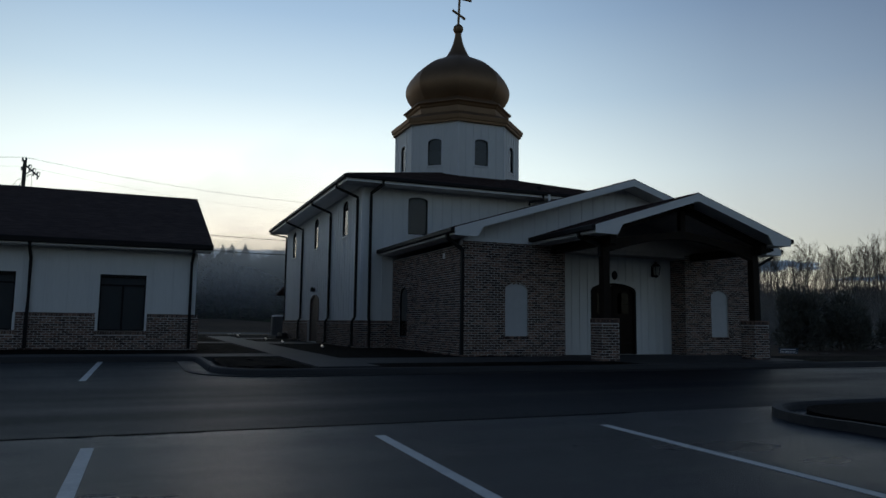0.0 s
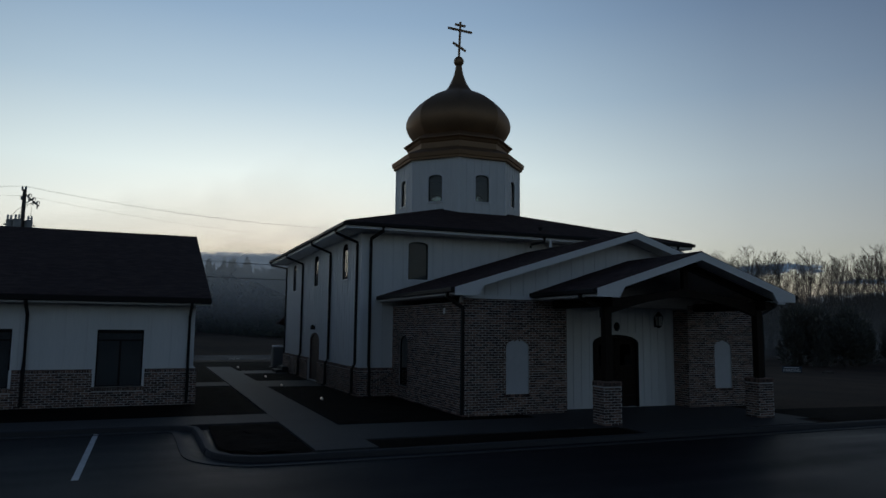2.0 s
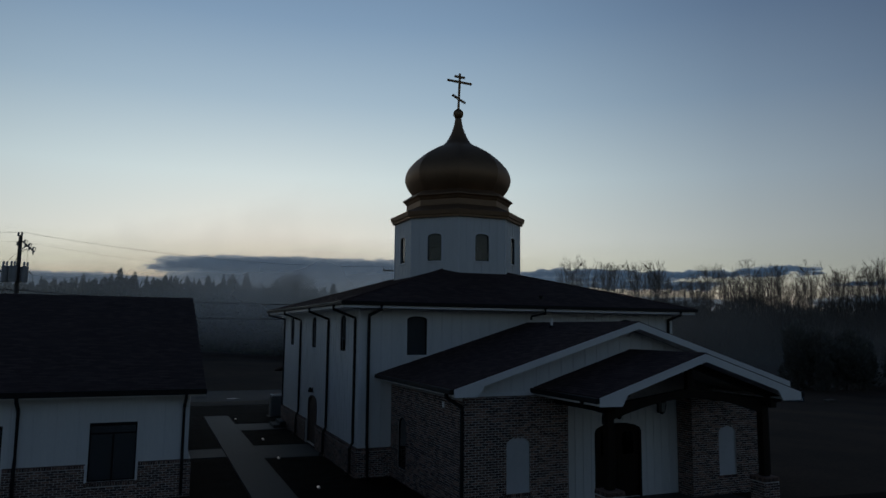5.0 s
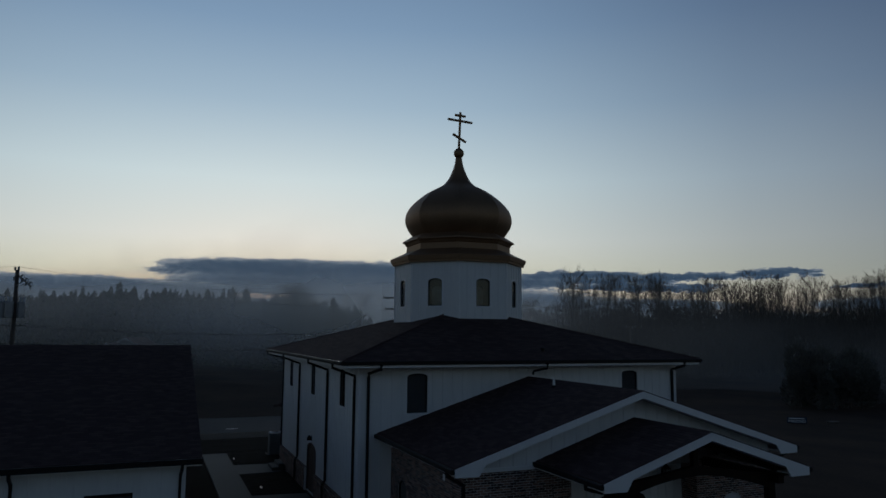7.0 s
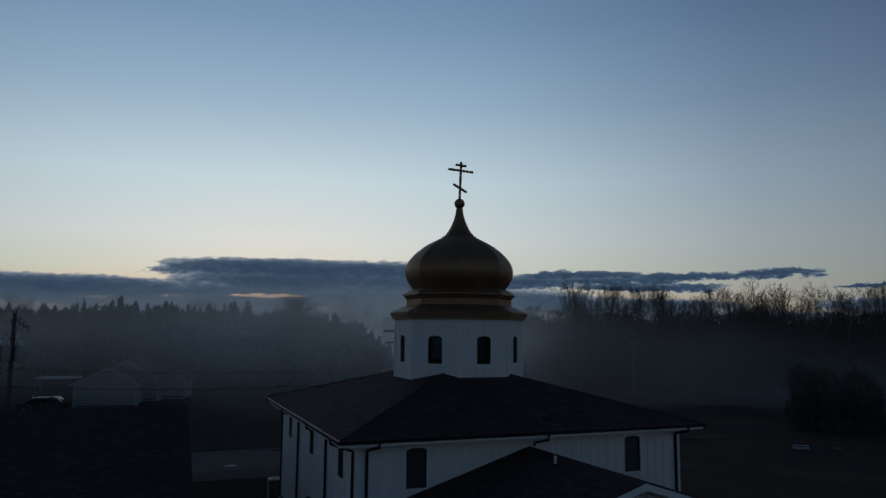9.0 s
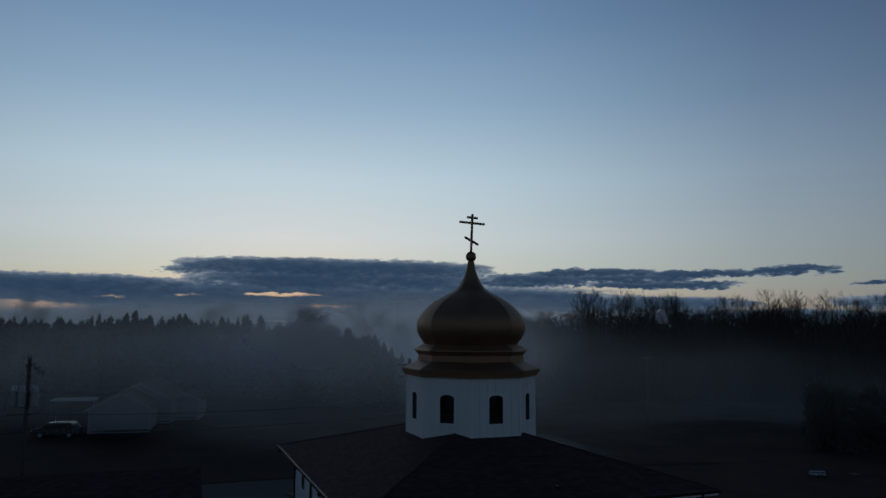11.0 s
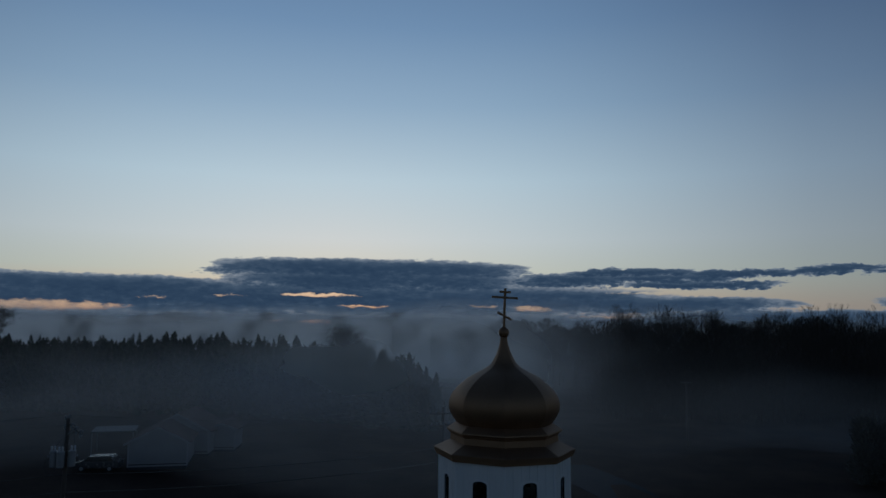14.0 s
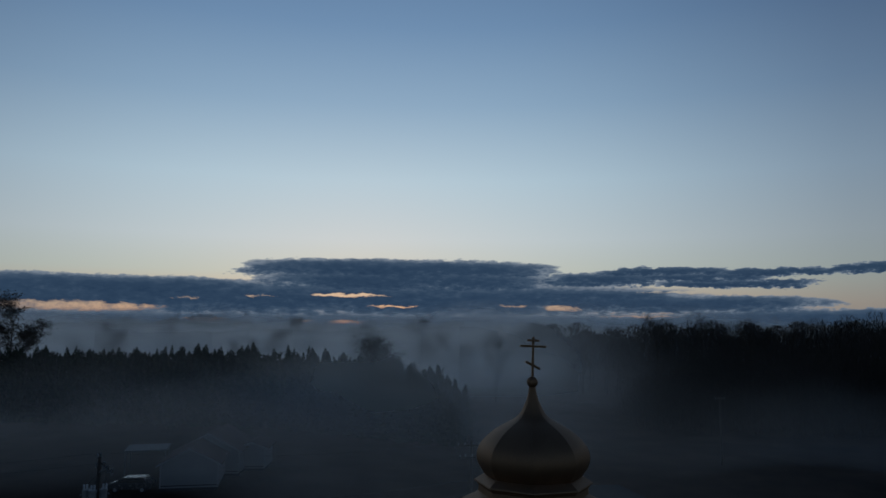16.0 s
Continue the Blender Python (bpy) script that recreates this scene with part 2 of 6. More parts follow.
BRONZE = surface("dark_bronze_metal", (0.008, 0.007, 0.008), (0.016, 0.014, 0.014), 0.55, 0.0, 25, 1.0, 0.05, spec=0.2)
STAIN = surface("dark_stained_timber", (0.010, 0.0065, 0.005), (0.026, 0.016, 0.011), 0.6, 0, 18, 1.2, 0.3, stretch=(6, 6, 0.7), spec=0.12)
DOORWOOD = surface("red_brown_door_timber", (0.050, 0.026, 0.019), (0.105, 0.056, 0.040), 0.55, 0, 18, 1.2, 0.3, stretch=(6, 6, 0.7))
CEILB = surface("stained_ceiling_boards", (0.40, 0.36, 0.335), (0.50, 0.455, 0.43), 0.6, 0, 18, 1.2, 0.3, stretch=(6, 0.7, 6))
GOLD = surface("brushed_gold_sheet", (0.275, 0.172, 0.102), (0.35, 0.222, 0.134), 0.62, 1.0, 14, 1.2, 0.03, 0.08)
GLASS = glass("window_glass", (0.45, 0.50, 0.51), 1.6)
CLEARGLASS = glass("plain_window_glass", (0.80, 0.82, 0.83), 1.33)
DOORGLASS = glass("dark_door_glass", (0.04, 0.042, 0.045), 1.25)
# the panes' even grey reflection, put into a base colour
REFLECTION_GREY = surface("slate_reflection_tone", (0.095, 0.10, 0.108), (0.135, 0.14, 0.15), 0.8, 0, 12, 0.8, 0.05)
DARKGLASS = glass("tinted_window_glass", (0.05, 0.055, 0.065), 1.95)
INSIDE = surface("bare_interior", (0.05, 0.048, 0.045), (0.08, 0.075, 0.07), 0.9)
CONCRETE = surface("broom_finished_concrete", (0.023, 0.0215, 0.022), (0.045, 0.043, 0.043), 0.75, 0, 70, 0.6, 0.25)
ASPHALT = asphalt_material()
PAINT = surface("worn_white_line_paint", (0.50, 0.50, 0.49), (0.74, 0.74, 0.72), 0.6, 0, 30, 3, 0.2)
MULCH = surface("dark_bark_mulch", (0.004, 0.003, 0.0027), (0.016, 0.011, 0.008), 0.95, 0, 38, 2, 1.0, spec=0.05)
GRASS = surface("dormant_brown_grass", (0.020, 0.0145, 0.0115), (0.088, 0.060, 0.046), 0.95, 0, 7.0, 0.11, 0.9, spec=0.05)
BARK = surface("grey_brown_bark", (0.035, 0.028, 0.023), (0.085, 0.070, 0.058), 0.9, 0, 9, 1, 0.5)
NEEDLES = surface("pine_needles", (0.010, 0.018, 0.010), (0.035, 0.050, 0.026), 0.9, 0, 3, 0.4, 0.3, vary="island", spec=0.1)
CEDAR = surface("cedar_foliage", (0.050, 0.053, 0.046), (0.118, 0.120, 0.098), 0.8, 0, 3, 0.4, 0.3, vary="island")
POLEWOOD = surface("weathered_pole_timber", (0.05, 0.04, 0.033), (0.11, 0.09, 0.075), 0.85, 0, 12, 1, 0.4, stretch=(5, 5, 0.5))
GREYMETAL = surface("grey_painted_steel", (0.22, 0.23, 0.24), (0.32, 0.33, 0.34), 0.45, 0.3, 20, 2, 0.06)
CABINET = surface("dull_grey_cabinet", (0.10, 0.105, 0.11), (0.15, 0.155, 0.16), 0.55, 0.1, 20, 2, 0.06)
WIRE = surface("black_cable", (0.012, 0.012, 0.012), (0.03, 0.03, 0.03), 0.6)
VINYL = surface("grey_vinyl_siding", (0.14, 0.15, 0.17), (0.20, 0.21, 0.23), 0.55, 0, 8, 0.5, 0.05)
LANE = tracked("newer_black_asphalt", (0.004, 0.0042, 0.0065), (0.0135, 0.0145, 0.0205), 0.50, 0, 60, 0.16, 0.55, 0.15, spec=0.085)
ROAD = surface("damp_road_asphalt", (0.014, 0.017, 0.024), (0.028, 0.033, 0.043), 0.7, 0, 40, 0.3, 0.2, spec=0.06)
VERGE = surface("pale_winter_verge", (0.060, 0.050, 0.040), (0.12, 0.100, 0.080), 0.95, 0, 9, 0.4, 0.8, spec=0.05)
HOUSETRIM = surface("pale_house_trim", (0.19, 0.20, 0.22), (0.25, 0.26, 0.285), 0.5)
TIN = surface("weathered_tin_roof", (0.045, 0.048, 0.052), (0.075, 0.078, 0.082), 0.7, 0, 12, 1, 0.05)
CARPAINT = surface("silver_car_paint", (0.055, 0.058, 0.066), (0.08, 0.084, 0.092), 0.25, 0.5, 30, 1, 0.0)
RUBBER = surface("black_rubber", (0.012, 0.012, 0.012), (0.025, 0.025, 0.025), 0.8)
BANNER = surface("blue_sign_face", (0.015, 0.028, 0.055), (0.022, 0.04, 0.07), 0.5)
LETTER = surface("white_sign_lettering", (0.72, 0.74, 0.76), (0.80, 0.80, 0.80), 0.5)
LAMPGLOW = surface("lit_lamp_lens", (0.7, 0.7, 0.68), (0.8, 0.8, 0.78), 0.3)
LAMPGLOW.node_tree.nodes["Principled BSDF"].inputs["Emission Color"].default_value = (1.0, 0.97, 0.92, 1)
LAMPGLOW.node_tree.nodes["Principled BSDF"].inputs["Emission Strength"].default_value = 0.14
LANTERN = surface("frosted_lantern_glass", (0.30, 0.31, 0.30), (0.40, 0.41, 0.40), 0.3)


def mist_material(name, thick, top, soft, scale, seed, foot, west_east, ragged):
    """Thin ground mist: lit by the sky, densest low down, breaking up above."""
    m = bpy.data.materials.new(name)
    m.use_nodes = True
    t = m.node_tree
    t.nodes.clear()
    vec = coords(t)
    sep = t.nodes.new("ShaderNodeSeparateXYZ")
    t.links.new(vec, sep.inputs[0])
    mp = t.nodes.new("ShaderNodeMapping")
    mp.inputs["Location"].default_value = (seed, seed, 0)
    mp.inputs["Scale"].default_value = (1, 1, 2.2)
    t.links.new(vec, mp.inputs["Vector"])
    n = noise_node(t, mp.outputs[0], scale, 5.0, 0.6)
    h = math_node(t, "DIVIDE", math_node(t, "SUBTRACT", top, sep.outputs[2]), soft)
    fade = math_node(t, "DIVIDE", math_node(t, "SUBTRACT", sep.outputs[2], foot[0]), foot[1], clamp=True)
    a = math_node(t, "ADD", h, math_node(t, "MULTIPLY_ADD", n, ragged, -ragged / 2))
    a = ramp_node(t, math_node(t, "MULTIPLY", a, 0.5, clamp=True), [(0.0, 0.0), (0.5, 0.62), (1.0, 1.0)], True)
    # it differs from west to east
    east = math_node(t, "ADD", math_node(t, "MULTIPLY", sep.outputs[0], 0.925), math_node(t, "MULTIPLY", sep.outputs[1], -0.381))
    east = ramp_node(t, math_node(t, "MULTIPLY_ADD", east, 0.004, 0.5, clamp=True), [(0.28, west_east[0]), (0.37, west_east[1]), (0.42, west_east[1]), (0.53, west_east[2]), (0.60, west_east[3]), (0.70, west_east[4])])
    a = math_node(t, "MULTIPLY", math_node(t, "MULTIPLY", math_node(t, "MULTIPLY", a, fade), east), thick)
    df = t.nodes.new("ShaderNodeBsdfDiffuse")
    tl = t.nodes.new("ShaderNodeBsdfTranslucent")
    for s in (df, tl):
        s.inputs[0].default_value = (0.92, 0.94, 0.94, 1)
    both = t.nodes.new("ShaderNodeMixShader")
    both.inputs[0].default_value = 0.92
    t.links.new(df.outputs[0], both.inputs[1])
    t.links.new(tl.outputs[0], both.inputs[2])
    tr = t.nodes.new("ShaderNodeBsdfTransparent")
    mx = t.nodes.new("ShaderNodeMixShader")
    o = t.nodes.new("ShaderNodeOutputMaterial")
    t.links.new(a, mx.inputs[0])
    t.links.new(tr.outputs[0], mx.inputs[1])
    t.links.new(both.outputs[0], mx.inputs[2])
    t.links.new(mx.outputs[0], o.inputs[0])
    return m


# ---- mesh helpers ----
HOME = {}


def thing(name, at, label, category, group="", kind="", world=True):
    """A thing's Empty. world: its parts are given in world coordinates."""
    ob = new(name)
    ob.location = at
    ob.empty_display_size = 0.3
    if world:
        HOME[ob] = Matrix.Translation(at).inverted()
    return tagged(ob, label, category, group, kind)


def link(name, mesh, material, parent=None, label="", kind=""):
    mesh.materials.append(material)
    ob = new(name, mesh)
    if parent is not None:
        ob.parent = parent
        if parent in HOME:
            ob.matrix_parent_inverse = HOME[parent]
    return tagged(ob, label, "", "", kind)


def part(name, bm, material, parent=None, label="", kind="", smooth=False):
    mesh = bpy.data.meshes.new(name)
    bmesh.ops.recalc_face_normals(bm, faces=bm.faces)
    bm.to_mesh(mesh)
    bm.free()
    if smooth:
        mesh.polygons.foreach_set("use_smooth", [True] * len(mesh.polygons))
    return link(name, mesh, material, parent, label, kind)


def raw(name, verts, faces, material, parent=None, label="", kind="", smooth=False):
    mesh = bpy.data.meshes.new(name)
    mesh.from_pydata(verts, [], faces)
    if smooth:
        mesh.polygons.foreach_set("use_smooth", [True] * len(mesh.polygons))
    return link(name, mesh, material, parent, label, kind)


def box(bm, a, b, bevel=0.0):
    """A box between two corners."""
    x0, y0, z0 = a
    x1, y1, z1 = b
    v = [bm.verts.new(p) for p in ((x0, y0, z0), (x1, y0, z0), (x1, y1, z0), (x0, y1, z0), (x0, y0, z1), (x1, y0, z1), (x1, y1, z1), (x0, y1, z1))]
    fs = [bm.faces.new([v[i] for i in f]) for f in ((3, 2, 1, 0), (4, 5, 6, 7), (0, 1, 5, 4), (1, 2, 6, 5), (2, 3, 7, 6), (3, 0, 4, 7))]
    if bevel:
        edges = {e for f in fs for e in f.edges}
        bmesh.ops.bevel(bm, geom=list(edges), offset=bevel, segments=1, affect="EDGES")


def boxed(a, b, bevel=0.0):
    bm = bmesh.new()
    box(bm, a, b, bevel)
    return bm


def prism(bm, outline, way):
    """A flat outline of 3D points, pushed along a vector."""
    w = Vector(way)
    a = [bm.verts.new(p) for p in outline]
    b = [bm.verts.new(Vector(p) + w) for p in outline]
    bm.faces.new(a)
    bm.faces.new(b[::-1])
    k = len(a)
    for i in range(k):
        bm.faces.new((a[i], a[(i + 1) % k], b[(i + 1) % k], b[i]))


def prismed(outline, way):
    bm = bmesh.new()
    prism(bm, outline, way)
    return bm


def tube(verts, faces, pts, radii, sides=4, turn=None, caps=True):
    """A swept tube appended to lists of vertices and faces."""
    pts = [Vector(p) for p in pts]
    start = len(verts)
    k = len(pts)
    for i, p in enumerate(pts):
        d = (pts[min(i + 1, k - 1)] - pts[max(i - 1, 0)]).normalized()
        ref = Vector((0, 0, 1)) if abs(d.z) < 0.95 else Vector((1, 0, 0))
        if turn is not None:
            ref = Vector(turn)
        u = d.cross(ref)
        u = u.normalized() if u.length > 1e-6 else Vector((1, 0, 0))
        v = u.cross(d)
        r = radii[i] if isinstance(radii, (list, tuple)) else radii
        for s in range(sides):
            a = 2 * math.pi * (s + 0.5) / sides
            q = p + (u * math.cos(a) + v * math.sin(a)) * r
            verts.append((q.x, q.y, q.z))
    for i in range(k - 1):
        for s in range(sides):
            a, b = start + i * sides + s, start + i * sides + (s + 1) % sides
            faces.append((a, b, b + sides, a + sides))
    if caps:
        faces.append(tuple(start + s for s in range(sides))[::-1])
        faces.append(tuple(start + (k - 1) * sides + s for s in range(sides)))


def spout(pts, r, material, parent, name="downspout", sides=4, smooth=False):
    v, f = [], []
    tube(v, f, pts, r, sides)
    return raw(name, v, f, material, parent, smooth=smooth)


def lathe(profile, sides, centre, turn=0.0, vertical=False):
    """A solid of revolution (radius, height); few sides give a faceted one."""
    bm = bmesh.new()
    rings = []
    for r, z in profile:
        rings.append([bm.verts.new((centre[0] + r * math.cos(turn + 2 * math.pi * i / sides), centre[1] + r * math.sin(turn + 2 * math.pi * i / sides), z)) for i in range(sides)])
    for a, b in zip(rings, rings[1:]):
        for i in range(sides):
            bm.faces.new((a[i], a[(i + 1) % sides], b[(i + 1) % sides], b[i]))
    bm.faces.new(rings[0][::-1])
    bm.faces.new(rings[-1])
    return bm


def arch_line(u0, u1, v1, rise, n=8):
    """Points of a round-shouldered flat arch from left to right, its crown at v1."""
    out = []
    for i in range(n + 1):
        s = -math.cos(math.pi * i / n)
        out.append(((u0 + u1) / 2 + (u1 - u0) / 2 * s, v1 - rise * (1 - math.sqrt(max(0.0, 1 - s * s)))))
    return out


def panel(O, U, N, u0, u1, v0, v1, holes, thick):
    """An upright wall panel with openings right through it. O origin, U along, N outward (its face lies on N = 0). holes: (u0, u1, v0, v1, rise)."""
    O, U, N = Vector(O), Vector(U), Vector(N)
    us, vs = {u0, u1}, {v0, v1}
    for a, b, c, d, rise in holes:
        vs |= {c, d}
        us |= {a, b}
        if rise:
            vs.add(d - rise)
            us |= {round(p[0], 5) for p in arch_line(a, b, d, rise)}
    us = sorted({round(u, 5) for u in us if u0 - 1e-6 <= u <= u1 + 1e-6})
    vs = sorted({round(v, 5) for v in vs if v0 - 1e-6 <= v <= v1 + 1e-6})
    bm = bmesh.new()
    P = lambda u, v: bm.verts.new(O + U * u + Vector((0, 0, v)))
    for i in range(len(us) - 1):
        for j in range(len(vs) - 1):
            a, b, c, d = us[i], us[i + 1], vs[j], vs[j + 1]
            mu, mv = (a + b) / 2, (c + d) / 2
            lo = (c, c)
            skip = False
            for h0, h1, h2, h3, rise in holes:
                if h0 < mu < h1 and h2 < mv < h3:
                    if mv < h3 - rise:
                        skip = True
                    else:
                        f = lambda u: h3 - rise * (1 - math.sqrt(max(0.0, 1 - (-1 + 2 * (u - h0) / (h1 - h0)) ** 2)))
                        lo = (max(c, min(f(a), d)), max(c, min(f(b), d)))
                        if min(lo) >= d - 1e-5:
                            skip = True
            if skip:
                continue
            q = [(a, lo[0]), (b, lo[1]), (b, d), (a, d)]
            q = [p for k, p in enumerate(q) if p != q[k - 1]]
            if len(q) > 2:
                bm.faces.new([P(*p) for p in q])
    bmesh.ops.remove_doubles(bm, verts=bm.verts, dist=1e-4)
    ext = bmesh.ops.extrude_face_region(bm, geom=list(bm.faces))
    bmesh.ops.translate(bm, verts=[g for g in ext["geom"] if isinstance(g, bmesh.types.BMVert)], vec=-N * thick)
    return bm


BW, BH, BU, BV = 0.190, 0.058, 0.210, 0.0714


def lay(O, U, N, u0, u1, v0, v1, holes=(), pick=None, soldier=False):
    """Running-bond bricks over a wall face. Returns joined vertices and faces, and the places of the bricks that pick() takes out."""
    O, U, N = Vector(O), Vector(U), Vector(N)
    verts, faces, taken = [], [], []
    rng = random.Random(int(abs(O.x * 31 + O.y * 17 + u1 * 7 + v1 * 3) * 100))

    def one(a, b, c, d, b_top=None, a_top=None):
        out = 0.010 + rng.uniform(-0.003, 0.004)
        k = len(verts)
        g = [rng.uniform(-0.003, 0.003) for _ in range(4)]
        for dep in (-0.004, out):
            for u, v in ((a + g[0], c + g[1]), (b + g[2], c + g[1]), ((b if b_top is None else b_top) + g[2], d + g[3]), ((a if a_top is None else a_top) + g[0], d + g[3])):
                q = O + U * u + N * dep
                verts.append((q.x, q.y, q.z + v))
        faces.extend(tuple(k + i for i in f) for f in ((4, 5, 6, 7), (0, 1, 5, 4), (1, 2, 6, 5), (2, 3, 7, 6), (3, 0, 4, 7)))

    if soldier:
        u = u0
        while u < u1 - 0.03:
            one(u + 0.004, min(u + 0.066, u1), v0 + 0.004, v1 - 0.004)
            u += 0.0714
        return verts, faces, taken
    row, v = 0, v0
    while v + BH <= v1 + 0.03:
        u = u0 - (BU / 2 if row % 2 else 0)
        while u < u1 - 0.02:
            a, b, c, d = max(u, u0), min(u + BW, u1), v, min(v + BH, v1)
            u += BU
            spans = [(a, b)]
            for h0, h1, h2, h3, rise in holes:
                mid = (c + d) / 2
                if not h2 - 0.01 < mid < h3 + 0.02:
                    continue
                if d > h3 - rise and rise > 0.01:
                    # cut to the arch
                    m_, hw = (h0 + h1) / 2, (h1 - h0) / 2
                    s0, s1 = (math.sqrt(max(0.0, 1 - max(0.0, min(1.0, 1 - (h3 - e) / rise)) ** 2)) for e in (c, d))
                    L0, L1, R0, R1 = m_ - hw * s0, m_ - hw * s1, m_ + hw * s0, m_ + hw * s1
                    out = []
                    for p, q in spans:
                        if q > L0 and p < R0:
                            if p < L1:
                                one(p, min(q, max(L0, p + 0.005)), c, d, min(q, L1))
                            if q > R1:
                                one(max(p, min(R0, q - 0.005)), q, c, d, None, max(p, R1))
                        else:
                            out.append((p, q))
                    spans = out
                    continue
                spans = [t for p, q in spans for t in ((p, min(q, h0)), (max(p, h1), q)) if t[1] - t[0] > 0.012]
            for p, q in spans:
                if pick and q - p > BW - 1e-4 and d - c > BH - 1e-4 and len(taken) < 290 and pick(p, c):
                    w = O + U * p
                    taken.append(Vector((w.x, w.y, w.z + c)))
                else:
                    one(p, q, c, d)
        row += 1
        v += BV
    return verts, faces, taken


LOOSE = []          # single bricks, laid at the end of the file


def brickwork(parent, *spans):
    """The joined bricks of a wall, and the single ones to be laid later."""
    V, F = [], []
    for s in spans:
        v, f, taken = lay(**s)
        k = len(V)
        V += v
        F += [tuple(i + k for i in q) for q in f]
        for p in taken:
            LOOSE.append((parent, p, Vector(s["U"]), Vector(s["N"])))
    return raw("brickwork", V, F, BRICK, parent, "tumbled red-brown bricks", "stuff")


def battens(parent, O, U, N, u0, u1, z_low, z_high, step=0.406, holes=(), first=0.0):
    """Upright cover strips on a boarded wall; z_high may be a function of u."""
    O, U, N = Vector(O), Vector(U), Vector(N)
    base = bpy.data.meshes.new("batten")
    base.from_pydata([(x, y, z) for z in (0, 1) for x, y in ((-0.03, -0.002), (0.03, -0.002), (0.024, 0.018), (-0.024, 0.018))], [],
                     [(0, 1, 5, 4), (1, 2, 6, 5), (2, 3, 7, 6), (3, 0, 4, 7), (4, 5, 6, 7), (3, 2, 1, 0)])
    base.materials.append(WHITE)
    basis = Matrix((U, N, Vector((0, 0, 1)))).transposed().to_4x4()
    u = u0 + first
    while u < u1:
        top = z_high(u) if callable(z_high) else z_high
        spans = [(z_low, top)]
        for h0, h1, h2, h3, rise in holes:
            if h0 - 0.09 < u < h1 + 0.09:
                spans = [t for p, q in spans for t in ((p, min(q, h2 - 0.08)), (max(p, h3 + 0.08), q)) if t[1] - t[0] > 0.05]
        for p, q in spans:
            if q - p > 0.05:
                ob = new("batten", base)
                ob.parent = parent
                ob.matrix_basis = Matrix.Translation(O + U * u + Vector((0, 0, p))) @ basis @ Matrix.Diagonal((1, 1, q - p, 1))
        u += step


def window(parent, O, U, N, hole, frame_mat=BRONZE, glass_mat=GLASS, depth=0.09, mullions=(), bars=(), sill=None, casing=None, blind=None, name="window"):
    """A window set into an opening: frame, panes, optional mullions, sill and flat casing."""
    O, U, N = Vector(O), Vector(U), Vector(N)
    a, b, c, d, rise = hole
    Q = lambda u, v, n: O + U * u + N * n + Vector((0, 0, v))
    w = 0.042
    outer = [(a, c), (b, c)] + [(p, q) for p, q in reversed(arch_line(a, b, d, rise))]
    mu = (a + b) / 2
    inner = [(a + w, c + w), (b - w, c + w)] + [(mu + (p - mu) * (b - a - 2 * w) / (b - a), q - w) for p, q in reversed(arch_line(a, b, d, rise))]
    bm = bmesh.new()
    k = len(outer)
    rings = [[bm.verts.new(Q(u, v, n)) for u, v in line] for line, n in ((outer, -depth), (inner, -depth), (inner, -depth - 0.06), (outer, -depth - 0.06))]
    for r in range(4):
        A, B = rings[r], rings[(r + 1) % 4]
        for i in range(k):
            bm.faces.new((A[i], A[(i + 1) % k], B[(i + 1) % k], B[i]))
    win = part(name, bm, frame_mat, parent)
    g = [Q(u, v, -depth - 0.025) for u, v in inner]
    pane = part("pane", prismed(g, -N * 0.008), glass_mat, win)
    pane.visible_shadow = False
    # added grey sheet behind the pane: its colour imitates an even reflection
    if blind:
        part("blind", prismed([q - N * 0.022 for q in g], -N * 0.006), blind, win, "slate-grey sheet behind the glass, standing in for its reflection")
    for m in mullions:
        u = a + (b - a) * m
        bm = bmesh.new()
        e = bars[0] - 0.025 if bars else d - w - rise * 0.1
        prism(bm, [Q(u - 0.03, c + w, -depth - 0.005), Q(u + 0.03, c + w, -depth - 0.005), Q(u + 0.03, e, -depth - 0.005), Q(u - 0.03, e, -depth - 0.005)], -N * 0.05)
        part("mullion", bm, frame_mat, win)
    for v in bars:
        bm = bmesh.new()
        prism(bm, [Q(a + w, v - 0.025, -depth - 0.008), Q(b - w, v - 0.025, -depth - 0.008), Q(b - w, v + 0.025, -depth - 0.008), Q(a + w, v + 0.025, -depth - 0.008)], -N * 0.045)
        part("transom", bm, frame_mat, win)
    if casing:
        t = 0.075
        bm = bmesh.new()
        o2 = [(a - t, c - t), (b + t, c - t)] + [(mu + (p - mu) * (b - a + 2 * t) / (b - a), q + t) for p, q in reversed(arch_line(a, b, d, rise))]
        rings = [[bm.verts.new(Q(u, v, n)) for u, v in line] for line, n in ((o2, 0.0), (o2, 0.028), (outer, 0.028), (outer, 0.0))]
        for r in range(3):
            A, B = rings[r], rings[r + 1]
            for i in range(k):
                bm.faces.new((A[i], A[(i + 1) % k], B[(i + 1) % k], B[i]))
        part("casing", bm, casing, win, "white painted casing")
    if sill:
        bm = bmesh.new()
        prism(bm, [Q(a - 0.06, c - 0.06, -0.04), Q(a - 0.06, c - 0.06, 0.05), Q(a - 0.06, c, 0.045), Q(a - 0.06, c + 0.015, -0.04)], U * (b - a + 0.12))
        part("sill", bm, sill, win)
    return win


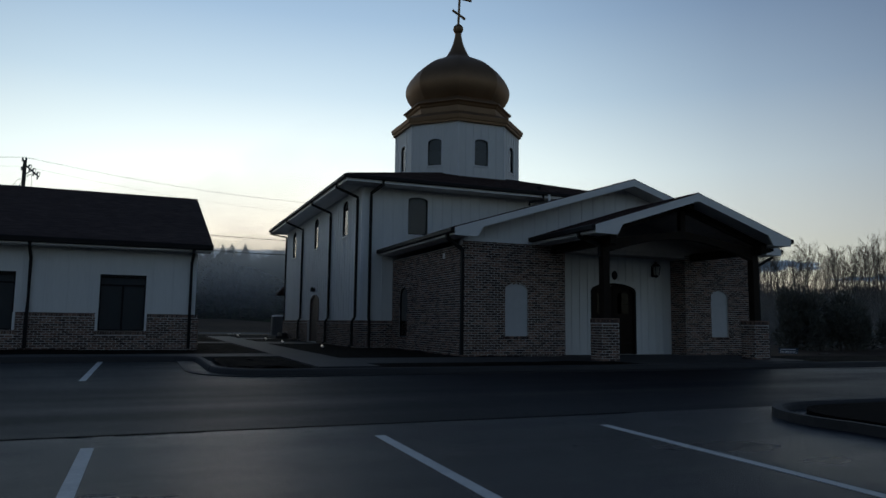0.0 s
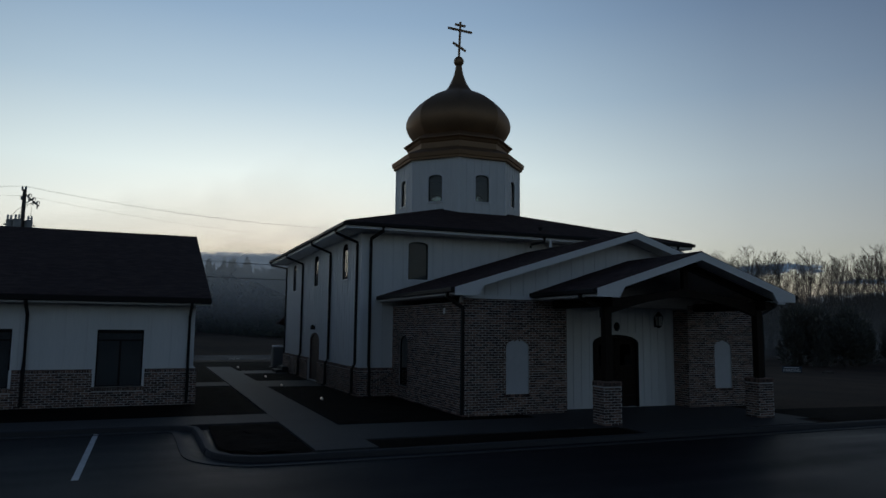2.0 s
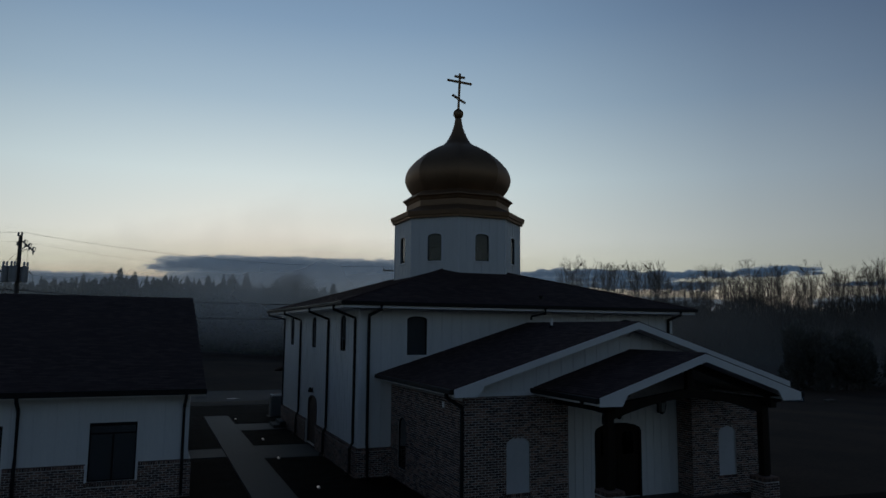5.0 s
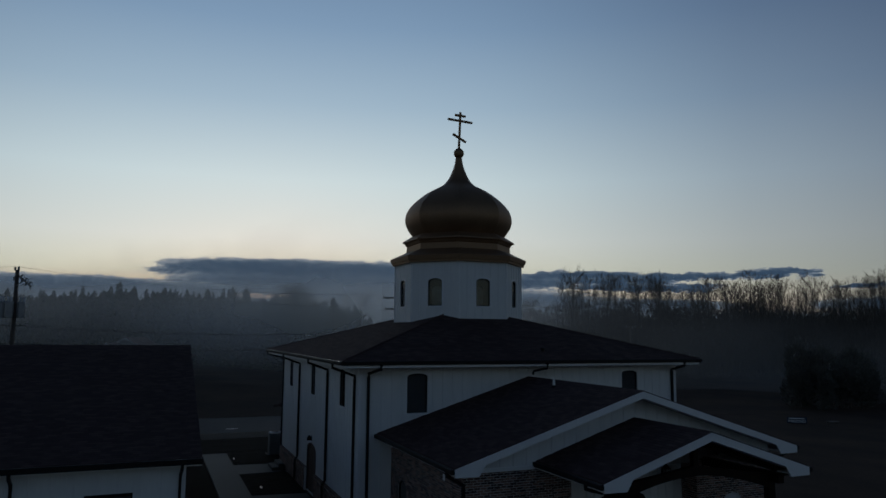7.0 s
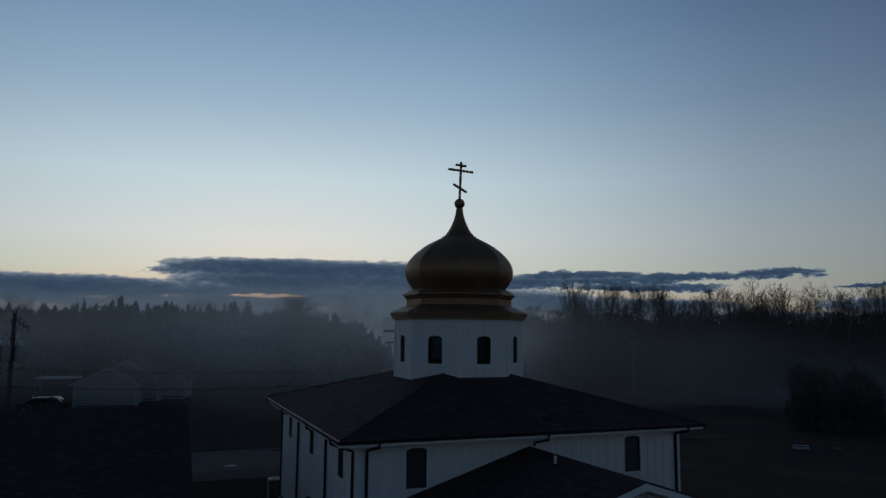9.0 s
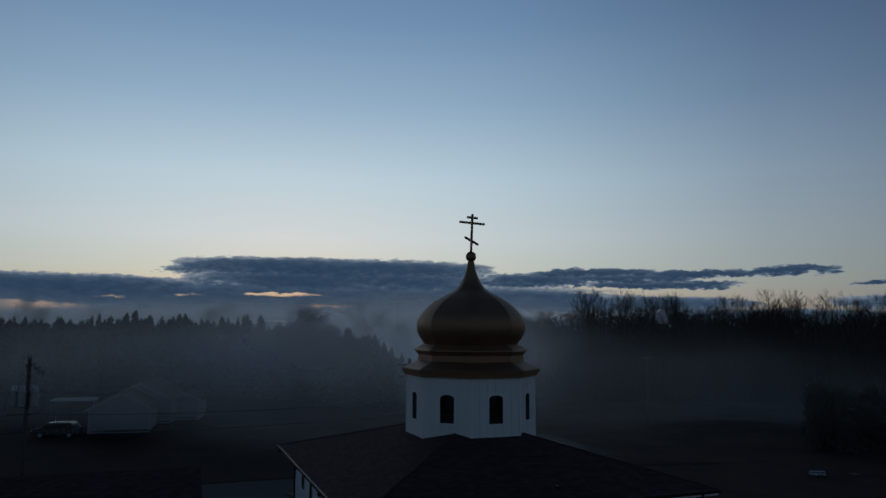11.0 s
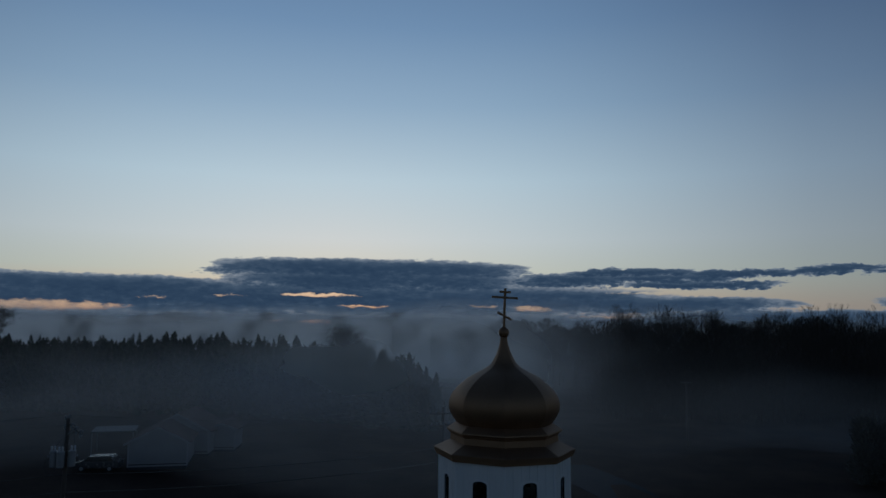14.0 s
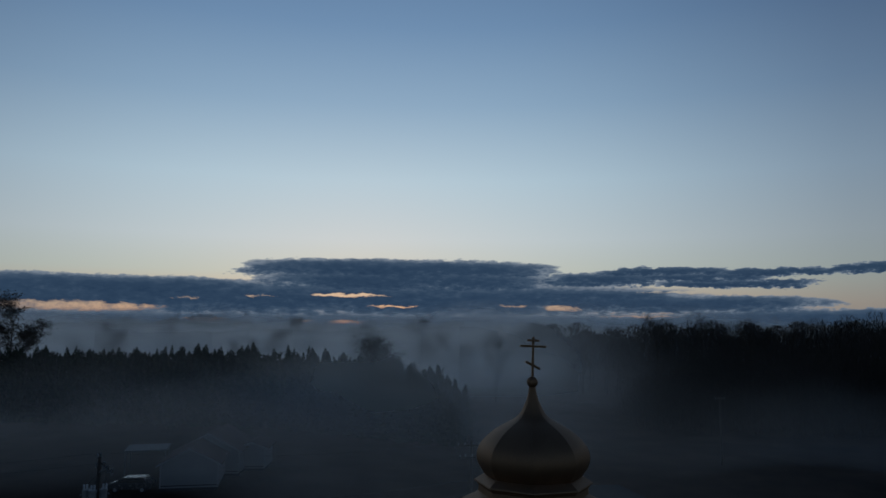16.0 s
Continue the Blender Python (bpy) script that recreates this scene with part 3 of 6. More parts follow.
def double_door(parent, O, U, N, hole, depth, material=STAIN, glazed=True):
    """A pair of arched plank doors in a frame, with strap handles and small lights."""
    O, U, N = Vector(O), Vector(U), Vector(N)
    a, b, c, d, rise = hole
    Q = lambda u, v, n: O + U * u + N * n + Vector((0, 0, v))
    crown = lambda u: d - rise * (1 - math.sqrt(max(0.0, 1 - (-1 + 2 * (u - a) / (b - a)) ** 2)))
    bm = bmesh.new()
    outer = [(a, c)] + arch_line(a, b, d, rise) + [(b, c)]
    mu, w = (a + b) / 2, 0.07
    inner = [(a + w, c)] + [(mu + (p - mu) * (b - a - 2 * w) / (b - a), q - w) for p, q in arch_line(a, b, d, rise)] + [(b - w, c)]
    rings = [[bm.verts.new(Q(u, v, n)) for u, v in line] for line, n in ((outer, 0.02), (inner, 0.02), (inner, -0.14), (outer, -0.14))]
    for r in range(4):
        A, B = rings[r], rings[(r + 1) % 4]
        for i in range(len(outer) - 1):
            bm.faces.new((A[i], A[i + 1], B[i + 1], B[i]))
    door = part("door", bm, material, parent, "dark stained arched double door")
    for side in (0, 1):
        l, r = ((a + w, mu - 0.004), (mu + 0.004, b - w))[side]
        n = 5
        for i in range(n):
            p, q = l + (r - l) * i / n + 0.003, l + (r - l) * (i + 1) / n - 0.003
            bm = bmesh.new()
            prism(bm, [Q(p, c + 0.01, -depth), Q(q, c + 0.01, -depth), Q(q, crown(q) - w - 0.01, -depth), Q(p, crown(p) - w - 0.01, -depth)], -N * 0.05)
            part("plank", bm, material, door)
        if not glazed:
            continue
        g0, g1 = l + (r - l) * 0.24, l + (r - l) * 0.76
        bm = bmesh.new()
        prism(bm, [Q(g0, c + 1.35, -depth + 0.012), Q(g1, c + 1.35, -depth + 0.012)] + [Q(u, v, -depth + 0.012) for u, v in reversed(arch_line(g0, g1, min(crown(g0), crown(g1)) - 0.22, 0.10, 6))], -N * 0.010)
        part("door_light", bm, DOORGLASS, door, "dark glazed panel")
        hx = mu - 0.07 if side == 0 else mu + 0.07
        v, f = [], []
        tube(v, f, [Q(hx, c + 0.85, -depth), Q(hx, c + 0.87, -depth + 0.05), Q(hx, c + 1.2, -depth + 0.05), Q(hx, c + 1.22, -depth)], 0.012, 6)
        raw("handle", v, f, BRONZE, door)
        for hz in (c + 0.35, c + 1.65):
            bm = bmesh.new()
            e = l if side == 0 else r
            s = 1 if side == 0 else -1
            prism(bm, [Q(e, hz, -depth + 0.006), Q(e + s * 0.45, hz + 0.015, -depth + 0.006), Q(e + s * 0.45, hz + 0.035, -depth + 0.006), Q(e, hz + 0.05, -depth + 0.006)], -N * 0.006)
            part("hinge_strap", bm, BRONZE, door)
    return door

# ---- ground ----
def lot(y):
    """Height of the parking surface: it falls away gently from the buildings."""
    return 0.014 * min(y, 0.0)


def land(x, y):
    """Height of the open land."""
    z = 0.02
    if x > 14:
        z -= 1.9 * min((x - 14) / 45.0, 1.0)
    if y > 45 and x < 20:
        z += 1.25 * min((y - 45) / 22.0, 1.0) * min(max((20 - x) / 20.0, 0.0), 1.0)
    far = math.hypot(x, y)
    if far > 450 and y > 0:
        z += 15.0 * min((far - 450) / 350.0, 1.0)
    if y < -3.9 or (y < 0.4 and x < -6.9):
        z = min(z, lot(y) - 0.35)
    if -60 < x < 60 and 30.5 < y < 45.0:
        z -= 0.1
    return z


def ground():
    xs = [-1800, -1100, -800, -620, -450, -300, -160, -100, -70, -52, -40, -30, -20, -14, -10, -7.1, -6.7, -4, 0, 4, 8, 12, 14, 18, 24, 32, 42, 52, 60, 75, 95, 130, 200, 320, 450, 620, 800, 1100, 1800]
    ys = [-400, -120, -60, -42, -30, -20, -12, -8, -4.05, -3.8, 0.25, 0.55, 4, 10, 16, 22, 28, 30.3, 30.8, 36, 44.75, 45.2, 46, 50, 56, 62, 68, 80, 100, 140, 220, 320, 450, 620, 800, 1100, 1800, 2600]
    V = [(x, y, land(x, y)) for y in ys for x in xs]
    n = len(xs)
    F = [(j * n + i, j * n + i + 1, (j + 1) * n + i + 1, (j + 1) * n + i) for j in range(len(ys) - 1) for i in range(n - 1)]
    tagged(raw("ground", V, F, GRASS, None, "", "structure"), "dormant brown grass and bare earth", "ground", "", "structure")


ground()


def slab(name, outline, top, thick, material, label, category, parent=None):
    """A flat paved or planted piece; top may be a function of y."""
    f = top if callable(top) else (lambda y: top)
    bm = bmesh.new()
    a = [bm.verts.new((x, y, f(y))) for x, y in outline]
    b = [bm.verts.new((x, y, f(y) - thick)) for x, y in outline]
    k = len(a)
    bm.faces.new(a)
    bm.faces.new(b[::-1])
    for i in range(k):
        bm.faces.new((a[i], b[i], b[(i + 1) % k], a[(i + 1) % k]))
    ob = part(name, bm, material, parent)
    return ob if parent else tagged(ob, label, category, "", "structure")


def arc(cx, cy, r, a0, a1, n=10):
    return [(cx + r * math.cos(radians(a0 + (a1 - a0) * i / n)), cy + r * math.sin(radians(a0 + (a1 - a0) * i / n))) for i in range(n + 1)]


slab("parking_lot", [(-70, -60), (70, -60), (70, -10.94), (-70, -10.94)], lot, 0.3, ASPHALT, "damp dark asphalt parking lot", "parking lot")
slab("drive_lane", [(-70, -10.94), (70, -10.94), (70, -4.2), (-70, -4.2)], lot, 0.3, LANE, "black asphalt drive lane along the church", "drive lane")
slab("parking_bay", [(-70, -4.2), (-6.6, -4.2), (-6.6, 0.0), (-70, 0.0)], lot, 0.3, LANE, "damp dark asphalt parking bay before the annex", "parking lot")
slab("old_asphalt_seam", [(-40, -10.965), (-2.4, -10.965), (-2.4, -10.915), (-40, -10.915)], lambda y: lot(y) + 0.004, 0.02, MULCH, "dark seam between asphalt lanes", "seam")

for x, y0, y1 in ((-9.44, -4.95, 0.0), (-12.2, -4.95, 0.0), (-8.87, -17.0, -11.6), (-6.15, -17.0, -11.7), (-3.42, -17.0, -11.75)):
    slab("parking_line", [(x - 0.055, y0), (x + 0.055, y0), (x + 0.055, y1), (x - 0.055, y1)], lambda y: lot(y) + 0.005, 0.02, PAINT, "worn white painted parking line", "parking line")


def kerb(name, line, closed, label):
    """Concrete kerb with gutter pan swept along a line (the kerb's face); the pan lies to the right of the way."""
    prof = [(0.46, 0.010), (0.44, 0.0), (0.03, -0.012), (0.0, 0.075), (-0.03, 0.105), (-0.15, 0.11), (-0.15, -0.2), (0.46, -0.2)]
    bm = bmesh.new()
    k = len(line)
    rings = []
    for i, (x, y) in enumerate(line):
        p, q = line[(i - 1) % k if closed else max(i - 1, 0)], line[(i + 1) % k if closed else min(i + 1, k - 1)]
        d = Vector((q[0] - p[0], q[1] - p[1], 0)).normalized()
        side = Vector((d.y, -d.x, 0))
        rings.append([bm.verts.new((x + side.x * s, y + side.y * s, lot(y) + h + 0.004)) for s, h in prof])
    m = len(prof)
    for i in range(k if closed else k - 1):
        A, B = rings[i], rings[(i + 1) % k]
        for j in range(m):
            bm.faces.new((A[j], B[j], B[(j + 1) % m], A[(j + 1) % m]))
    if not closed:
        bm.faces.new(rings[0])
        bm.faces.new(rings[-1][::-1])
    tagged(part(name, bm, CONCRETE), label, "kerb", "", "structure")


kerb("kerb_front", [(-45, 0.25), (-20, 0.25), (-8.2, 0.25)] + arc(-8.0, -0.45, 0.7, 90, 10, 5)[1:] + [(-7.27, -1.2), (-7.22, -3.2)] + arc(-6.0, -3.2, 1.2, 180, 262, 8) + [(-5.2, -4.42), (-2, -4.42), (2, -4.4), (10, -4.38), (26, -4.35), (45, -4.35)],
     False, "pale concrete kerb and gutter pan along the beds")
kerb("kerb_island", arc(0.35, -12.55, 1.2, 200, 90, 12) + [(2.6, -11.35), (6.0, -11.35), (6.0, -17.5), (-0.70, -17.5), (-0.80, -16.5)], True, "concrete kerb round a planted parking island")
slab("island_bed", arc(0.40, -12.60, 1.0, 200, 90, 10) + [(5.8, -11.6), (5.8, -17.2), (-0.5, -17.2)], lambda y: lot(y) + 0.10, 0.3, MULCH, "dark mulch bed in the parking island", "mulch bed")

# walks and beds
WALK = 0.085
for name, line in (("walk_north", [(-5.14, 0.42), (-3.80, 0.42), (-3.80, 12.2), (-3.80, 26.4), (-5.18, 26.4)]),
                   ("walk_annex", [(-30, 0.42), (-5.15, 0.42), (-5.15, 2.15), (-30, 2.15)]),
                   ("walk_door", [(-6.9, 12.2), (-5.19, 12.2), (-5.19, 14.3), (-6.9, 14.3)]),
                   ("walk_church_door", [(-3.79, 11.4), (-1.40, 11.2), (-1.40, 14.4), (-3.79, 14.65)]),
                   ("walk_side", [(-3.79, 19.75), (-1.40, 19.8), (-1.40, 22.15), (-3.79, 22.35)]),
                   ("walk_front", [(-5.14, -3.15), (2.0, -3.15), (2.0, -0.95), (-3.80, -0.72), (-3.80, 0.41), (-5.14, 0.41)]),
                   ("walk_ramp", [(-5.14, -4.25), (-3.80, -4.25), (-3.80, -3.16), (-5.14, -3.16)])):
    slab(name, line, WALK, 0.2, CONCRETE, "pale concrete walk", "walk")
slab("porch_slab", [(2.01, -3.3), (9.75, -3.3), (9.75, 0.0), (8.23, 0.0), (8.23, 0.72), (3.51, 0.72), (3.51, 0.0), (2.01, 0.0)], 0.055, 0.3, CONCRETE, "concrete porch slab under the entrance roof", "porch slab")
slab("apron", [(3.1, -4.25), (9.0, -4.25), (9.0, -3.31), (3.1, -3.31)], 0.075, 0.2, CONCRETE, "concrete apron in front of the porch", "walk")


def bed(name, line, label="dark bark mulch bed"):
    """A mulch bed: slightly heaped, uneven sheet within an outline (a convex polygon)."""
    rng = random.Random(len(name) * 7 + int(line[0][0] * 10))
    bm = bmesh.new()
    vs = [bm.verts.new((x, y, 0.06)) for x, y in line]
    bm.faces.new(vs)
    for _ in range(4):
        bmesh.ops.subdivide_edges(bm, edges=[e for e in bm.edges if e.calc_length() > 0.5], cuts=1, use_grid_fill=True)
        bmesh.ops.triangulate(bm, faces=[f for f in bm.faces if len(f.verts) > 4])
    for v in bm.verts:
        if not v.is_boundary:
            v.co.z += 0.03 + rng.uniform(-0.015, 0.02)
    tagged(part(name, bm, MULCH), label, "mulch bed", "", "structure")


bed("bed_peninsula", [(-6.9, 0.28), (-5.17, 0.28), (-5.17, -4.2), (-6.0, -4.2), (-6.6, -3.9), (-6.95, -3.2)])
bed("bed_annex_front", [(-30, 2.2), (-7.0, 2.2), (-7.0, 5.6), (-30, 5.6)])
bed("bed_annex_side", [(-7.0, 2.2), (-5.2, 2.2), (-5.2, 12.15), (-7.0, 12.15)])
bed("bed_annex_rear", [(-7.0, 14.35), (-5.22, 14.35), (-5.22, 26.4), (-7.0, 26.4)])
bed("bed_church_side", [(-3.76, -0.65), (0.0, -0.85), (0.0, 6.4), (-1.36, 6.4), (-1.36, 11.15), (-3.76, 11.35)])
bed("bed_church_middle", [(-3.76, 14.7), (-1.36, 14.45), (-1.36, 19.7), (-3.76, 19.7)])
bed("bed_church_rear", [(-3.76, 22.4), (-1.36, 22.2), (-0.64, 22.3), (-0.64, 26.4), (-3.76, 26.4)])
bed("bed_wing_front", [(0.0, -0.85), (1.95, -0.9), (1.95, -0.02), (0.0, -0.02)])
bed("bed_kerb", [(-3.76, -3.2), (3.0, -3.2), (3.0, -4.22), (-3.76, -4.22)])
bed("bed_rear", [(-30.0, 26.45), (-0.64, 26.45), (3.0, 27.3), (3.0, 32.2), (-30.0, 32.2)])
bed("bed_east", [(9.8, -4.2), (26.0, -4.2), (26.0, -2.6), (9.8, -1.2)])
slab("road", [(-60, 35.2), (8.6, 35.2), (8.6, 44.6), (-60, 44.6)], 0.05, 0.2, ROAD, "damp blue-grey road behind the church", "road")
slab("road_verge", [(-60, 32.3), (12, 32.3), (12, 35.19), (-60, 35.19)], 0.08, 0.25, VERGE, "pale tan grass verge along the road", "verge")
slab("road_marking", [(-2.9, 37.4), (-2.3, 37.3), (-1.9, 37.5), (-2.3, 37.62), (-2.7, 37.58)], 0.056, 0.02, PAINT, "white painted arrow mark on the road", "road marking")


def on_land(name, outline, up, material, label, category):
    """A paved piece that follows the fall of the land."""
    bm = bmesh.new()
    prism(bm, [(x, y, land(x, y) + up) for x, y in outline], (0, 0, -0.2))
    tagged(part(name, bm, material), label, category, "", "structure")


on_land("side_road", [(33.5, 68.0), (41.0, 68.0), (40.2, 54.0), (36.2, 37.0), (33.0, 28.0), (29.5, 28.0), (31.0, 37.0), (31.8, 48.0)], 0.04, ROAD, "damp blue-grey side road beyond the lawn", "road")

# ---- church ----
AX = 5.87
church = thing("church", (AX, 7.0, 0.0), "white boarded church with brick wing and gold onion dome", "church")
X, Y, Z = Vector((1, 0, 0)), Vector((0, 1, 0)), Vector((0, 0, 1))
B0 = 0.05           # foot of the walls
WING = 11.34
WX = WING / 2
BT = 3.46           # top of the wing's brick front
LW = (1.40, 2.17, 0.66, 2.24, 0.20)                 # blank windows of the front
RW = (9.33, 10.08, 0.66, 2.24, 0.20)
SIDEW = (4.78, 5.63, 0.52, 2.30, 0.30)              # narrow arched window in the wing's side


def soldier(O, U, N, u0, u1, v0, v1):
    return dict(O=O, U=U, N=N, u0=u0, u1=u1, v0=v0, v1=v1, soldier=True)


wl = part("wall", panel((0, 0, 0), X, -Y, 0, 3.50, B0, BT, [LW], 0.30), MORTAR, church, "brick front wall in tumbled brick with pale mortar")
brickwork(wl, dict(O=(0, 0, 0), U=X, N=-Y, u0=0.0, u1=3.50, v0=B0 + 0.01, v1=BT, holes=[(LW[0] - 0.0, LW[1] + 0.0, LW[2] - 0.11, LW[3] + 0.01, LW[4])],
                   pick=lambda u, v: 0.7 < v < 2.7 and u < 1.4),
          soldier((0, -0.004, 0), X, -Y, LW[0] - 0.06, LW[1] + 0.06, LW[2] - 0.105, LW[2] - 0.005),
          dict(O=(3.50, 0, 0), U=Y, N=X, u0=0.01, u1=0.73, v0=B0 + 0.01, v1=3.3))
ws = part("wall", panel((0, 0.30, 0), Y, -X, 0.0, 6.17, B0, 3.35, [(SIDEW[0] - 0.3, SIDEW[1] - 0.3, *SIDEW[2:])], 0.30), MORTAR, church, "brick side wall of the entrance wing")
brickwork(ws, dict(O=(0, 0, 0), U=Y, N=-X, u0=0.004, u1=6.46, v0=B0 + 0.01, v1=3.35, holes=[(SIDEW[0], SIDEW[1], SIDEW[2] - 0.11, SIDEW[3] + 0.01, SIDEW[4])],
                   pick=lambda u, v: 0.7 < v < 2.6 and u < 1.6),
          soldier((0, 0, 0), Y, -X, SIDEW[0] - 0.06, SIDEW[1] + 0.06, SIDEW[2] - 0.105, SIDEW[2] - 0.005))
wr = part("wall", panel((8.24, 0, 0), X, -Y, 0, WING - 8.24, B0, BT, [(RW[0] - 8.24, RW[1] - 8.24, *RW[2:])], 0.30), MORTAR, church, "brick front wall beside the porch")
brickwork(wr, dict(O=(8.24, 0, 0), U=X, N=-Y, u0=0.0, u1=WING - 8.24, v0=B0 + 0.01, v1=BT, holes=[(RW[0] - 8.24, RW[1] - 8.24, RW[2] - 0.11, RW[3] + 0.01, RW[4])]),
          soldier((8.24, 0, 0), X, -Y, RW[0] - 8.30, RW[1] - 8.18, RW[2] - 0.105, RW[2] - 0.005),
          dict(O=(8.24, 0.73, 0), U=-Y, N=-X, u0=0.0, u1=0.72, v0=B0 + 0.01, v1=3.3))
part("wall", boxed((WING - 0.30, 0.30, B0), (WING, 6.47, 3.35)), MORTAR, church, "brick side wall of the entrance wing")
part("wall", boxed((3.20, 0.30, B0), (3.50, 0.73, 3.3)), MORTAR, church)
part("wall", boxed((8.24, 0.30, B0), (8.54, 0.73, 3.3)), MORTAR, church)
for h in (LW, RW):
    bm = bmesh.new()
    prism(bm, [(h[0], 0.045, h[2]), (h[1], 0.045, h[2])] + [(u, 0.045, v) for u, v in reversed(arch_line(h[0], h[1], h[3], h[4]))], (0, 0.04, 0))
    part("blank_window", bm, PANEL, church, "grey panelled blank arched window")
window(church, (0, 0, 0), Y, -X, SIDEW, BRONZE, DARKGLASS, 0.015)

def shingles(parent, O, U, S, N, length, span, seed):
    """Overlapping shingle tabs over a roof plane, joined into one. O: a corner at the eave; U along it, S up the slope, N outward; span(v): from and to along the eave at v up the slope."""
    O, U, S, N = Vector(O), Vector(U).normalized(), Vector(S).normalized(), Vector(N).normalized()
    g = random.Random(seed)
    V, F = [], []
    v, row = 0.0, 0
    while v < length - 0.05:
        a, b = span(v)
        u = a - (0.15 if row % 2 else 0.0) - g.uniform(0, 0.12)
        while u < b:
            p, q = max(u, a), min(u + 0.300, b)
            u += 0.305
            if q - p < 0.03:
                continue
            lift = 0.012 + g.uniform(-0.003, 0.004)
            top = min(v + 0.155, length)
            k = len(V)
            for uu, vv, h in ((p, v, 0.003), (q, v, 0.003), (q, v, lift), (p, v, lift), (q, top, 0.005), (p, top, 0.005)):
                w = O + U * uu + S * vv + N * h
                V.append((w.x, w.y, w.z))
            F.extend(((k, k + 1, k + 2, k + 3), (k + 3, k + 2, k + 4, k + 5)))
        v += 0.143
        row += 1
    return raw("shingles", V, F, SHINGLE_TAB, parent, "charcoal asphalt shingles in overlapping courses", "stuff")


# the recessed entrance
DOOR = (4.95, 6.75, 0.06, 2.42, 0.27)
we = part("wall", panel((0, 0.73, 0), X, -Y, 3.50, 8.24, B0, 3.42, [DOOR], 0.2), WHITE, church, "white boarded entrance wall")
battens(we, (0, 0.73, 0), X, -Y, 3.50, 8.24, B0 + 0.06, 3.40, 0.305, [DOOR], 0.12)
double_door(church, (0, 0.73, 0), X, -Y, DOOR, 0.06)
part("lintel", boxed((3.50, 0.0, 3.30), (8.24, 0.93, 3.46)), CEILB, church)
# gable over the brick front
SL = 0.309
EV = 3.75           # roof surface at the wing's eaves
HALF = WING / 2 + 0.56
PEAK = EV + SL * HALF
roof_z = lambda x: PEAK - SL * abs(x - WX)
gw = part("gable", prismed([(0.0, 0.02, BT), (WING, 0.02, BT), (WING, 0.02, roof_z(WING) - 0.2), (WX, 0.02, PEAK - 0.2), (0.0, 0.02, roof_z(0) - 0.2)], (0, 0.2, 0)), WHITE, church, "white boarded gable")
battens(gw, (0, 0.02, 0), X, -Y, 0.0, WING, BT + 0.1, lambda u: roof_z(u) - 0.25, 0.43, first=0.3)
part("band", boxed((0.0, -0.02, BT - 0.01), (WING, 0.02, BT + 0.10)), TRIM, church)


def gable_roof(parent, ax, half, y0, y1, z_eave, slope, thick=0.13, lap=0.0):
    """Two shingled roof planes with a ridge cap."""
    for s in (-1, 1):
        zt = z_eave + slope * half
        e = ax + s * half
        bm = prismed([(ax, y0, zt), (e, y0, z_eave), (e, y0, z_eave - thick), (ax, y0, zt - thick)], (0, y1 - y0, 0))
        plane = part("roof", bm, SHINGLE, parent, "charcoal shingled roof plane")
        k = math.hypot(1.0, slope)
        shingles(plane, (e, y0, z_eave), (0, 1, 0), (-s, 0, slope), (s * slope, 0, 1), half * k, lambda v: (0.0, y1 - y0), int(half * 100) + s)
    bm = bmesh.new()
    prism(bm, [(ax - 0.15, y0 - 0.01, zt - 0.15 * slope + 0.004), (ax, y0 - 0.01, zt + 0.015), (ax + 0.15, y0 - 0.01, zt - 0.15 * slope + 0.004), (ax, y0 - 0.01, zt - 0.02)], (0, y1 - y0, 0))
    part("ridge_cap", bm, SHINGLE, parent)


def rake(parent, ax, half, y, z_eave, slope, drop=0.20, chop=0.90, t=0.05):
    """White barge boards with boxed ends along a gable's edge."""
    zt = z_eave + slope * half
    for s in (-1, 1):
        P = lambda d, z: (ax + s * d, y, z)
        line = [P(0, zt - 0.02), P(half, z_eave - 0.02), P(half, z_eave - 0.24), P(half - chop + 0.18, z_eave - 0.25), P(half - chop, z_eave + slope * chop - drop - 0.03), P(0, zt - drop - 0.03)]
        part("barge_board", prismed(line, (0, t, 0)), TRIM, parent, "white painted barge board")


def soffit(parent, ax, half, y0, y1, z_eave, slope, wall):
    """Sloping boards under the overhang of a gable, and boxed eaves."""
    zt = z_eave + slope * half
    for s in (-1, 1):
        P = lambda d, z: (ax + s * d, y0, z)
        bm = prismed([P(0, zt - 0.15), P(half - 0.02, z_eave - 0.15), P(half - 0.02, z_eave - 0.19), P(0, zt - 0.19)], (0, y1 - y0, 0))
        part("soffit", bm, TRIM, parent)


gable_roof(church, WX, HALF, -0.68, 6.46, EV, SL)
rake(church, WX, HALF, -0.70, EV, SL)
soffit(church, WX, HALF, -0.64, 0.02, EV, SL, 0)
for s in (-1, 1):
    e = WX + s * HALF
    w = WX + s * WING / 2
    a, b = sorted((e - s * 0.02, w))
    part("eave_soffit", boxed((a, -0.64, EV - 0.22), (b, 6.45, EV - 0.18)), TRIM, church, "white boxed eave")
    a, b = sorted((e - s * 0.03, e))
    part("fascia", boxed((a, -0.64, EV - 0.22), (b, 6.45, EV - 0.05)), TRIM, church)
    a, b = sorted((e, e + s * 0.12))
    part("gutter", boxed((a, -0.70, EV - 0.16), (b, 6.45, EV - 0.02), 0.02), BRONZE, church, "dark bronze gutter")

